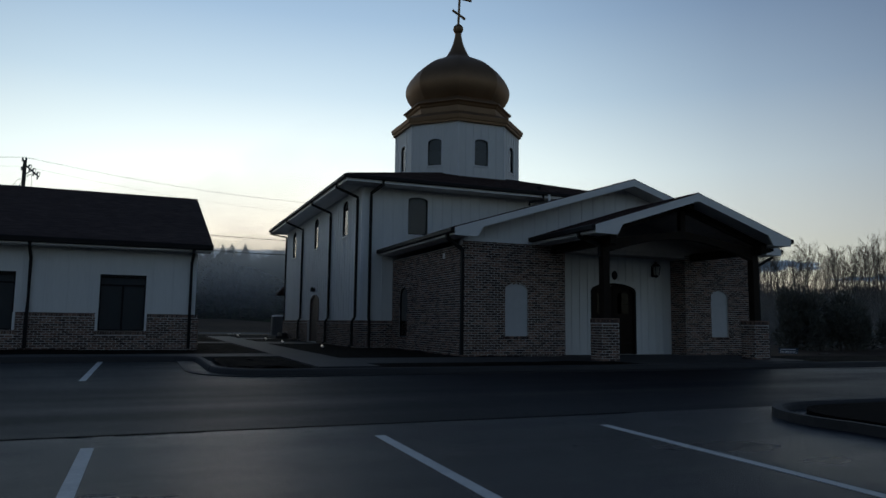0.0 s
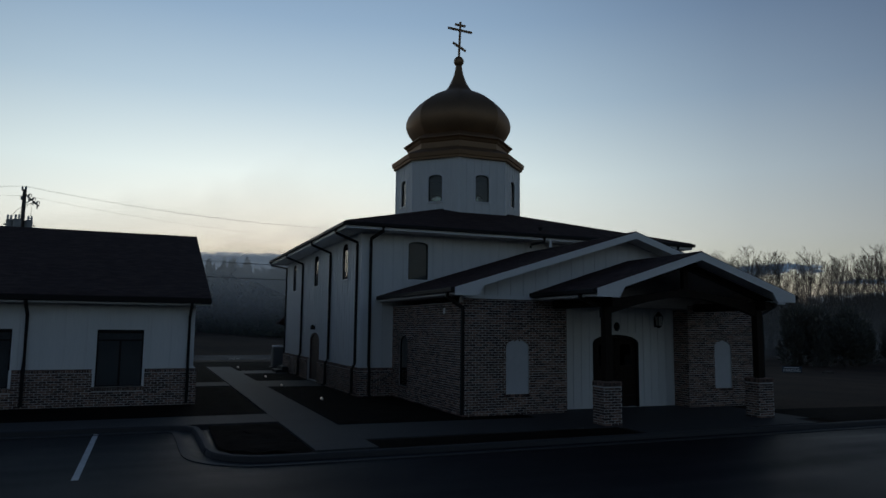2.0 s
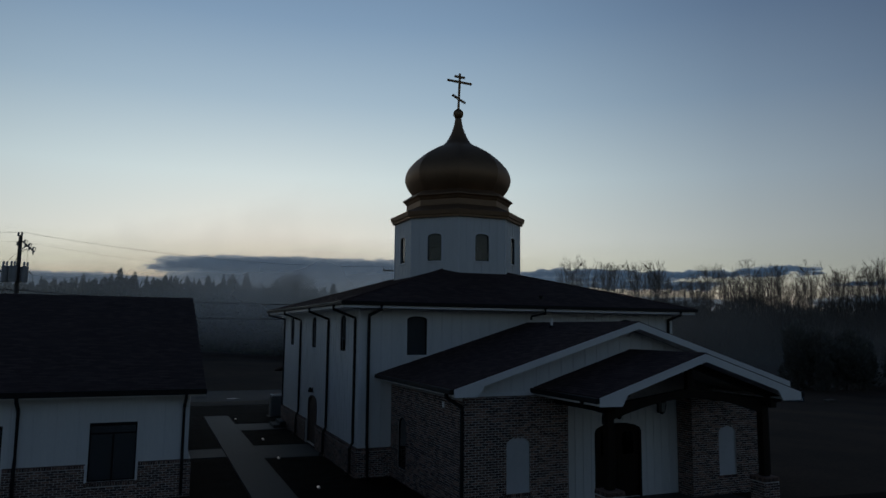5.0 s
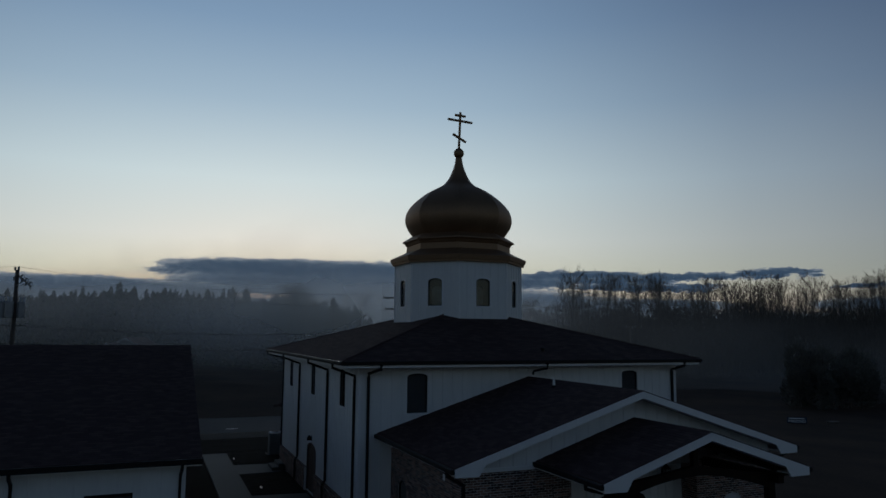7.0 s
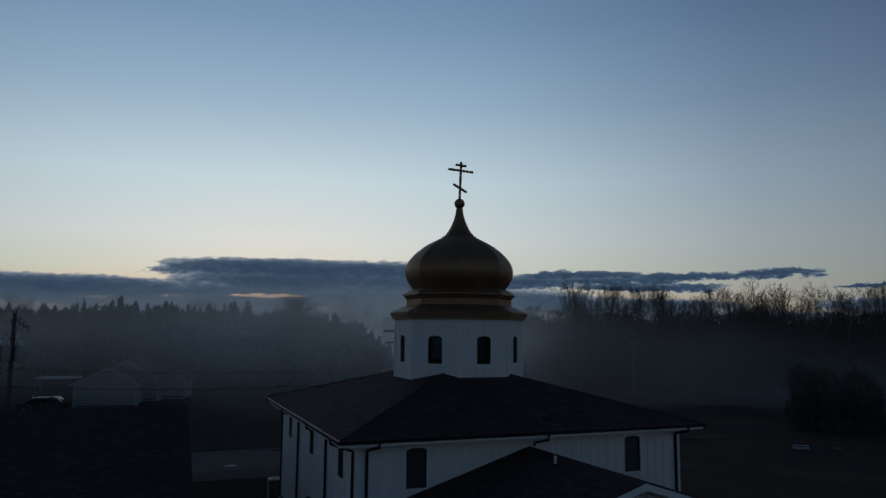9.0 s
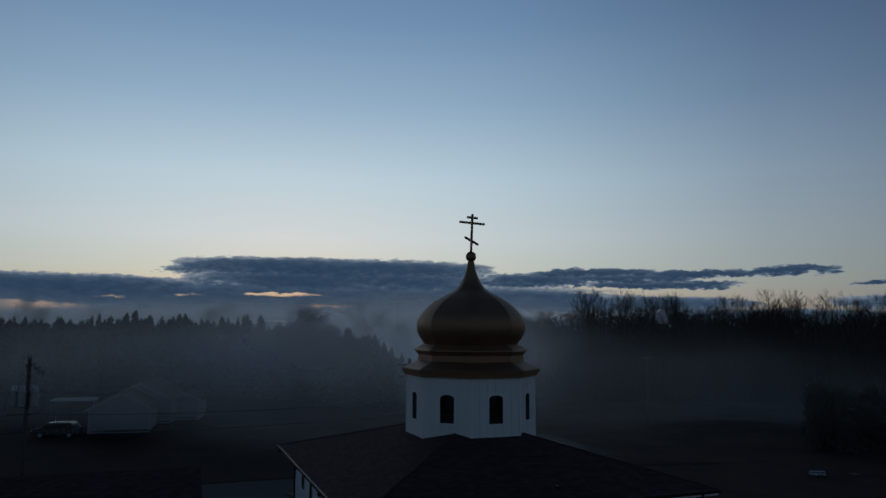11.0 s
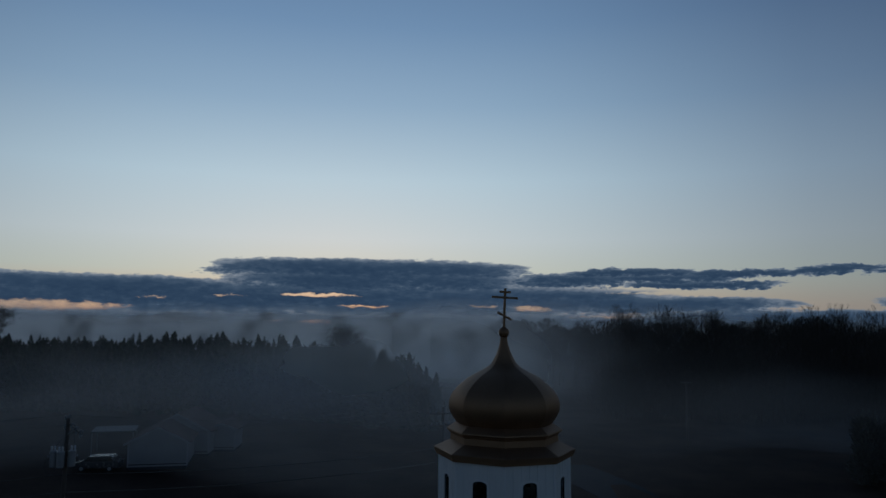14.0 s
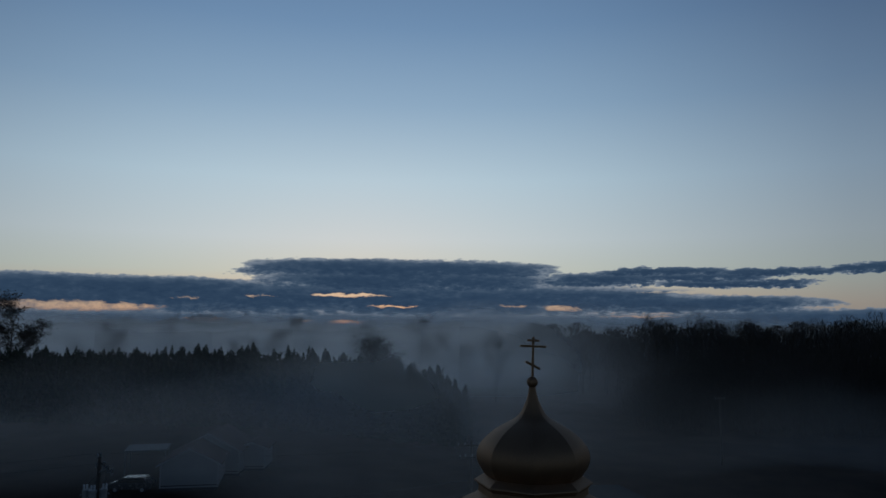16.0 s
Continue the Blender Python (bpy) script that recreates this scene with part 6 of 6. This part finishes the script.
def far_wood(name, far, lo, hi, n, size, seed):
    """A distant wood, joined into one: leafless trees too small to tell apart."""
    rng_ = random.Random(seed)
    V, F = [], []
    stock = [bare_tree(200 + seed * 5 + i, size, 0.5, 3, 0.15) for i in range(4)]
    for i in range(n):
        x, y, z = spot(far + rng_.uniform(-25, 25), lo + (hi - lo) * (i + rng_.random()) / n)
        m = pose(x, y, z, 0, 0, rng_.uniform(0, 360)) @ Matrix.Scale(rng_.uniform(0.7, 1.15), 4)
        tv, tf, cv, cf = rng_.choice(stock)
        for v, f in ((tv, tf), (cv, cf)):
            k = len(V)
            V.extend(tuple(m @ Vector(p)) for p in v)
            F.extend(tuple(j + k for j in q) for q in f)
    tagged(raw(name, V, F, BARK), "distant leafless wood on the skyline", "woods", "", "stuff")


brush("ridge_wood", [(372, -20, 330), (380, -10, 340), (388, 5, 350)], lambda a: 25.2 * min(1.0, 0.84 + 0.16 * max(a + 20, 0) / 90) + 1.2 * math.sin(a * 0.09) + 0.8 * math.sin(a * 0.23), 60000, BARK, 21, "leafless wooded ridge beyond the near trees", (0.10, 0.35), (1.5, 4.0))
brush("far_thicket", [(420, -340, 330), (436, -340, 330), (450, -340, 330)], lambda a: 9.0 + 3.5 * math.sin(a * 0.031 + 1) + 2.5 * math.sin(a * 0.083) + 1.5 * math.sin(a * 0.21), 16000, BARK, 12, "distant leafless thicket in the mist", (0.2, 0.6), (2.5, 6.0))
brush("skyline_thicket", [(790, -600, 600), (812, -600, 600)], lambda a: 12.0 + 3.5 * math.sin(a * 0.017 + 2) + 2.5 * math.sin(a * 0.047) + 1.5 * math.sin(a * 0.13), 16000, BARK, 13, "distant leafless wood along the skyline", (0.35, 1.0), (3.0, 8.0))
# unseen wood behind the camera, added so the windows mirror something dark
brush("wood_across_lot", [(-118, -170, 170), (-126, -170, 170)], lambda a: 19.0, 42000, BARK, 15, "unseen leafless thicket behind the camera, added to darken the window reflections", (0.3, 0.8), (2.5, 5.5))
far_wood("far_woods", 430, -330, 330, 140, 17.0, 1)
far_wood("wood_behind", 250, 10, 230, 110, 19.0, 2)
far_wood("skyline_woods", 800, -560, 560, 170, 21.0, 3)


# ---- mist ----
def mist(name, far, lo, hi, height, thick, top, soft, scale, seed, foot=(0.0, 5.0), west_east=(1.0, 1.0, 0.9, 0.9, 0.7), ragged=2.4):
    """A bank of ground mist: a thin, slightly bowed veil standing across the valley."""
    V, F = [], []
    n = 24
    for i in range(n + 1):
        a = lo + (hi - lo) * i / n
        x, y, z = spot(far + 8 * math.sin(i * 0.7 + seed), a)
        V += [(x, y, z - 1.5), (x, y, z + height)]
    for i in range(n):
        F.append((2 * i, 2 * i + 2, 2 * i + 3, 2 * i + 1))
    ob = raw(name, V, F, mist_material(name, thick, top, soft, scale, seed, foot, west_east, ragged))
    ob.visible_shadow = False
    tagged(ob, "thin bank of pale ground mist between the woods", "mist", "", "stuff")


mist("mist_bank", 60, -90, 100, 30, 0.40, 15.5, 6.0, 0.022, 41, (3.0, 7.0), (1.0, 1.0, 0.36, 0.14, 0.04))
mist("mist_bank", 114, 12, 160, 24, 0.17, 11.0, 6.0, 0.022, 67, (-3.5, 4.0), (0.0, 0.0, 0.0, 0.35, 1.0))
mist("mist_bank", 106, -135, 150, 34, 0.50, 20.0, 10.0, 0.018, 53, (0.5, 10.0), (0.40, 0.95, 0.38, 0.12, 0.0))
mist("mist_bank", 120, -64, 56, 30, 0.34, 18.0, 9.0, 0.02, 77, (-1.5, 9.0), (0.1, 1.0, 0.50, 0.07, 0.0), 0.7)
mist("mist_bank", 178, -190, 55, 36, 0.66, 24.5, 8.0, 0.014, 9, (0.0, 5.0), (1.0, 1.0, 0.50, 0.14, 0.0), 1.5)
mist("mist_bank", 250, -260, 60, 42, 0.90, 27.0, 10.0, 0.010, 17, (0.0, 5.0), (1.0, 1.0, 0.54, 0.18, 0.0), 1.5)
mist("mist_bank", 400, -430, 430, 56, 0.78, 34.0, 16.0, 0.007, 29)
mist("mist_bank", 640, -640, 640, 74, 0.68, 42.0, 24.0, 0.005, 37)

# ---- poles and wires ----
def pole(at, height, arms, label):
    p = thing("utility_pole", at, label, "utility pole", "utility poles", world=False)
    v, f = [], []
    tube(v, f, [(0, 0, -0.5), (0, 0, height * 0.5), (0, 0, height)], [0.17, 0.14, 0.11], 10)
    raw("shaft", v, f, POLEWOOD, p, smooth=True)
    for z, half_, dx in arms:
        part("crossarm", boxed((-half_ + dx, -0.16, z - 0.06), (half_ + dx, -0.04, z + 0.06), 0.01), POLEWOOD, p)
        for k in (-0.9, -0.35, 0.35, 0.9):
            part("insulator", lathe([(0.02, z + 0.06), (0.05, z + 0.10), (0.06, z + 0.14), (0.035, z + 0.16), (0.05, z + 0.20), (0.02, z + 0.24)], 8, (dx + k * half_, -0.10)), GREYMETAL, p)
    return p


PA = (-16.25, 31.95, land(-16.25, 31.95))
pa = pole(PA, 11.1, [], "weathered timber utility pole with three grey transformers")
for dx, dy, lead in ((-0.66, -0.05, -0.1), (-0.22, -0.42, 0.0), (0.36, -0.12, 0.12)):
    t = part("transformer", lathe([(0.20, 8.14), (0.225, 8.17), (0.23, 8.20), (0.23, 9.00), (0.245, 9.01), (0.245, 9.07), (0.20, 9.12), (0.06, 9.14)], 18, (dx, dy)), GREYMETAL, pa, "grey steel transformer can", smooth=False)
    part("bracket_band", lathe([(0.236, 8.42), (0.242, 8.43), (0.242, 8.48), (0.236, 8.49)], 18, (dx, dy)), GREYMETAL, t)
    for k in (-0.09, 0.09):
        part("bushing", lathe([(0.035, 9.08), (0.075, 9.16), (0.045, 9.20), (0.08, 9.26), (0.05, 9.30), (0.075, 9.36), (0.03, 9.43)], 10, (dx + k + lead * 0.5, dy)), PANEL, t)
    v, f = [], []
    tube(v, f, [(dx + 0.09, dy, 9.42), (dx * 0.8 + 0.2, dy - 0.1, 9.75), (dx * 0.3 + 0.32, -0.1, 10.1), (0.45, -0.08, 10.25)], 0.012, 4)
    raw("jumper_lead", v, f, WIRE, t)
for dx in (-0.95, 0.66):
    v, f = [], []
    s_ = 1 if dx > 0 else -1
    tube(v, f, [(dx - s_ * 0.1, -0.1, 8.78), (dx, -0.1, 8.80), (dx + s_ * 0.14, -0.1, 8.62), (dx + s_ * 0.22, -0.1, 8.1), (dx, -0.1, 7.72), (0.0, -0.1, 7.6)], 0.018, 5)
    raw("service_drop", v, f, WIRE, pa)
    part("spacer", lathe([(0.03, 8.74), (0.07, 8.78), (0.03, 8.86)], 8, (dx, -0.1)), GREYMETAL, pa)
part("bracket", boxed((-0.75, -0.08, 8.60), (0.42, 0.08, 8.70)), GREYMETAL, pa)
part("bracket", boxed((-0.75, -0.08, 8.28), (0.42, 0.08, 8.36)), GREYMETAL, pa)
# the slanting arm with its three fuse cutouts
part("cutout_arm", prismed([(0.05, -0.2, 10.72), (0.10, -0.2, 10.80), (0.86, -0.2, 10.12), (0.80, -0.2, 10.04)], (0, 0.09, 0)), POLEWOOD, pa)
part("arm_brace", prismed([(0.05, -0.18, 10.10), (0.05, -0.18, 10.17), (0.42, -0.18, 10.48), (0.44, -0.18, 10.42)], (0, 0.04, 0)), GREYMETAL, pa)
for k in range(3):
    u, z = 0.27 + 0.24 * k, 10.66 - 0.215 * k
    v, f = [], []
    tube(v, f, [(u - 0.04, -0.25, z - 0.10), (u + 0.05, -0.28, z + 0.14)], [0.055, 0.05], 8)
    tube(v, f, [(u + 0.05, -0.28, z + 0.14), (u + 0.17, -0.32, z + 0.10), (u + 0.13, -0.32, z - 0.20), (u - 0.02, -0.27, z - 0.12)], [0.022, 0.028, 0.03, 0.025], 6)
    raw("fuse_cutout", v, f, GREYMETAL, pa)
    part("arrester", lathe([(0.02, z - 0.34), (0.05, z - 0.31), (0.035, z - 0.25), (0.05, z - 0.20), (0.03, z - 0.14)], 8, (u + 0.02, -0.14)), GREYMETAL, pa)
for dx_, z in ((-0.13, 11.02), (0.06, 11.05), (-0.14, 10.42)):
    part("insulator", lathe([(0.03, z), (0.07, z + 0.08), (0.05, z + 0.14), (0.075, z + 0.20), (0.02, z + 0.27)], 8, (dx_, 0)), GREYMETAL, pa)
PB = (10.0, 36.0, land(10.0, 36.0))
pole(PB, 10.7, [(10.2, 0.95, -0.25), (9.3, 0.8, -0.25)], "timber utility pole with two crossarms behind the church")
PC = (-52.0, 33.0, land(-52.0, 33.0))


def wire(a, b, sag, r=0.0055, label="thin black overhead wire"):
    n = 16
    v, f = [], []
    pts = []
    for i in range(n + 1):
        s = i / n
        p = Vector(a).lerp(Vector(b), s)
        p.z -= sag * 4 * s * (1 - s)
        pts.append(p)
    tube(v, f, pts, r, 4)
    tagged(raw("overhead_wire", v, f, WIRE), label, "wire", "overhead wires")


for z0, z1, dy in ((11.25, 10.45, 0.0), (11.22, 10.45, 0.12), (10.62, 9.5, -0.1)):
    wire((PA[0], PA[1] + dy, z0), (PB[0] - 0.8, PB[1] + dy, z1), 0.6)
    wire((PA[0], PA[1] + dy, z0), (PC[0], PC[1] + dy, z0 + 0.2), 0.9)
for z, r in ((7.6, 0.026), (6.5, 0.032)):
    wire((PA[0], PA[1], z), (PB[0], PB[1], z - 0.1), 0.45, r, "sagging black telephone cable")
    wire((PA[0], PA[1], z), (PC[0], PC[1], z), 0.8, r, "sagging black telephone cable")
PD = spot(120, 31.5)
pole(PD, 10.8, [(10.3, 0.95, 0.0)], "distant timber utility pole with a crossarm")
wire((PB[0] + 0.5, PB[1], 10.45), (PD[0], PD[1], PD[2] + 10.5), 1.2)

# ---- house, car, sign, small things ----
def gable_house(name, at, turn, w, d, h, rise, label):
    """A small gabled house: walls, two roof planes, barge trim, windowed side."""
    ho = thing(name, at, label, "house", world=False)
    part("wall", boxed((-w / 2, 0, 0.35), (w / 2, d, h)), VINYL, ho)
    part("foundation", boxed((-w / 2 + 0.03, 0.03, -0.6), (w / 2 - 0.03, d - 0.03, 0.35)), ROAD, ho)
    part("gable", prismed([(-w / 2, 0.0, h), (w / 2, 0.0, h), (0, 0.0, h + rise)], (0, d, 0)), VINYL, ho)
    sl = rise / (w / 2)
    for s in (-1, 1):
        e = w / 2 + 0.45
        part("roof", prismed([(0, -0.4, h + rise + 0.1), (s * e, -0.4, h - 0.45 * sl + 0.1), (s * e, -0.4, h - 0.45 * sl - 0.02), (0, -0.4, h + rise - 0.02)], (0, d + 0.8, 0)), SHINGLE, ho)
        part("barge_board", prismed([(0, -0.43, h + rise + 0.08), (s * e, -0.43, h - 0.45 * sl + 0.08), (s * e, -0.43, h - 0.45 * sl - 0.12), (0, -0.43, h + rise - 0.12)], (0, 0.03, 0)), HOUSETRIM, ho)
        part("corner_board", boxed((s * w / 2 - 0.08, -0.02, 0.35), (s * w / 2 + 0.08, 0.1, h)), HOUSETRIM, ho)
    part("band", boxed((-w / 2, -0.02, 0.55), (w / 2, 0.0, 0.65)), BRONZE, ho)
    ho.rotation_euler = (0, 0, radians(turn))
    return ho


gable_house("house", (-12.85, 67.0, 1.2), -5.0, 6.1, 9.0, 3.05, 1.55, "small pale gabled house in the mist")
gable_house("house", (-11.2, 74.6, 1.2), -13.7, 7.4, 8.0, 3.2, 1.95, "larger pale house wing behind the first")
gable_house("shed", (-6.0, 76.6, 1.2), -13.7, 3.2, 5.0, 3.0, 0.6, "low pale shed beside the house")


def car(at, turn):
    """A parked estate car: body, glass, wheels."""
    c = thing("parked_car", at, "silver estate car parked beside the house", "car", world=False)
    side = [(-2.35, 0.35), (-2.4, 0.75), (-2.25, 0.98), (-1.5, 1.05), (-0.75, 1.62), (1.55, 1.66), (2.15, 1.1), (2.35, 0.9), (2.35, 0.35)]
    bm = bmesh.new()
    prism(bm, [(x, -0.88, z) for x, z in side], (0, 1.76, 0))
    bmesh.ops.bevel(bm, geom=list(bm.edges), offset=0.07, segments=2, affect="EDGES")
    part("body", bm, CARPAINT, c, smooth=False)
    for s in (-1, 1):
        part("side_glass", prismed([(-1.25, s * 0.885, 1.10), (-0.72, s * 0.885, 1.53), (1.45, s * 0.885, 1.57), (1.9, s * 0.885, 1.10)], (0, s * 0.01, 0)), DARKGLASS, c)
        for x in (-1.45, 1.45):
            bm = bmesh.new()
            bmesh.ops.create_cone(bm, cap_ends=True, segments=20, radius1=0.34, radius2=0.34, depth=0.22, matrix=pose(x, s * 0.82, 0.34, 90, 0, 0))
            wh = part("wheel", bm, RUBBER, c)
            bm = bmesh.new()
            bmesh.ops.create_cone(bm, cap_ends=True, segments=14, radius1=0.21, radius2=0.19, depth=0.03, matrix=pose(x, s * 0.94, 0.34, 90, 0, 0))
            part("rim", bm, GREYMETAL, wh)
    part("windscreen", prismed([(-1.46, -0.75, 1.10), (-0.80, -0.68, 1.60), (-0.80, 0.68, 1.60), (-1.46, 0.75, 1.10)], (-0.02, 0, 0.02)), DARKGLASS, c)
    for y in (-0.7, 0.7):
        part("headlight", boxed((-2.42, y - 0.15, 0.72), (-2.34, y + 0.15, 0.86), 0.02), LANTERN, c)
        part("tail_light", boxed((2.3, y - 0.1, 0.85), (2.38, y + 0.1, 1.05), 0.02), BANNER, c)
    c.rotation_euler = (0, 0, radians(turn))


car((-18.95, 68.6, 1.15), -12)
shelter = thing("carport", (-18.7, 80.0, 1.4), "pale flat-roofed carport behind the car", "carport", world=False)
part("roof", boxed((-2.5, -2.5, 2.6), (2.5, 2.5, 2.75), 0.03), TIN, shelter)
for dx in (-2.3, 2.3):
    for dy in (-2.3, 2.3):
        part("post", boxed((dx - 0.05, dy - 0.05, -0.2), (dx + 0.05, dy + 0.05, 2.6)), CABINET, shelter)

sx, sy = 54.65, 37.0
sg = thing("parking_sign", (sx, sy, land(sx, sy)), "blue and white parking notice on two low posts", "sign", world=False)
part("board", boxed((-1.0, -0.03, 0.05), (1.0, 0.03, 0.68), 0.01), BANNER, sg)
for dx in (-0.95, 0.95):
    part("post", boxed((dx - 0.04, 0.03, -0.3), (dx + 0.04, 0.10, 0.62)), POLEWOOD, sg)
part("lettering_bar", boxed((-0.80, -0.045, 0.50), (0.75, -0.032, 0.58)), LETTER, sg)
font = bpy.data.curves.new("sign_lettering", "FONT")
font.body, font.size, font.align_x, font.extrude = "PARKING", 0.42, "CENTER", 0.006
words = new("lettering", font)
font.materials.append(LETTER)
words.parent = sg
words.matrix_basis = pose(0, -0.04, 0.12, 90, 0, 0)
sg.rotation_euler = (0, 0, radians(-28))

ac = thing("air_conditioner", (-1.15, 25.2, 0.07), "tall grey condenser cabinet with a pale lid on a pad", "air conditioner", world=False)
part("pad", boxed((-0.48, -0.48, -0.05), (0.48, 0.48, 0.06)), CONCRETE, ac)
part("casing", boxed((-0.34, -0.34, 0.06), (0.34, 0.34, 1.24), 0.03), CABINET, ac)
part("top_cover", lathe([(0.30, 1.24), (0.36, 1.25), (0.36, 1.31), (0.31, 1.34), (0.27, 1.34)], 24, (0, 0)), TRIM, ac, "pale round lid")
for i in range(11):
    part("louvre", boxed((-0.29, -0.355, 0.16 + 0.09 * i), (0.29, -0.335, 0.205 + 0.09 * i)), CABINET, ac)
    part("louvre", boxed((-0.355, -0.29, 0.16 + 0.09 * i), (-0.335, 0.29, 0.205 + 0.09 * i)), CABINET, ac)
part("fan_grille", lathe([(0.26, 1.335), (0.24, 1.35), (0.08, 1.365)], 18, (0, 0)), BRONZE, ac)
steps = thing("door_step", (-1.7, 20.9, 0.085), "two low concrete steps at the church's side", "steps", world=False)
part("lower_step", boxed((-0.35, -0.75, -0.02), (0.28, 0.75, 0.15), 0.015), CONCRETE, steps)
part("upper_step", boxed((-0.02, -0.75, 0.15), (0.28, 0.75, 0.31), 0.015), CONCRETE, steps)
for x, y in ((-3.3, 10.6), (-2.95, 4.85), (-3.6, 23.7), (-3.2, 15.7)):
    s = thing("garden_spotlight", (x, y, 0.07), "small white garden spotlight in the mulch", "garden light", "garden spotlights", world=False)
    part("stake", boxed((-0.015, -0.015, -0.1), (0.015, 0.015, 0.10)), BRONZE, s)
    bm = lathe([(0.03, 0.0), (0.04, 0.06), (0.043, 0.09)], 10, (0, 0))
    bmesh.ops.transform(bm, matrix=pose(0, 0, 0.10, 55, 0, -60), verts=bm.verts)
    head = part("head", bm, TRIM, s)
    bm = lathe([(0.044, 0.088), (0.040, 0.100), (0.012, 0.106)], 10, (0, 0))
    bmesh.ops.transform(bm, matrix=pose(0, 0, 0.10, 55, 0, -60), verts=bm.verts)
    part("lens", bm, LAMPGLOW, head, "lit lens of the spotlight")
box_ = thing("utility_box", (58.95, 36.2, land(58.95, 36.2)), "low weathered utility cabinet on the lawn", "utility box", world=False)
part("cabinet", boxed((-0.5, -0.4, -0.1), (0.5, 0.4, 0.30), 0.04), POLEWOOD, box_)
part("lid", boxed((-0.53, -0.43, 0.30), (0.53, 0.43, 0.36), 0.03), POLEWOOD, box_)

# ---- single bricks ----
def brick_mesh():
    bm = bmesh.new()
    box(bm, (0.002, -0.004, 0.001), (BW - 0.002, 0.011, BH - 0.001))
    mesh = bpy.data.meshes.new("brick")
    bmesh.ops.recalc_face_normals(bm, faces=bm.faces)
    bm.to_mesh(mesh)
    bm.free()
    mesh.materials.append(BRICK_ONE)
    return mesh


ONE = brick_mesh()
random.seed(3)
for parent, place, along, out in LOOSE:
    ob = new("brick", ONE)
    ob.parent = parent
    ob.matrix_basis = Matrix.Translation(place + out * random.uniform(-0.002, 0.003)) @ Matrix((along, out, Vector((0, 0, 1)))).transposed().to_4x4()
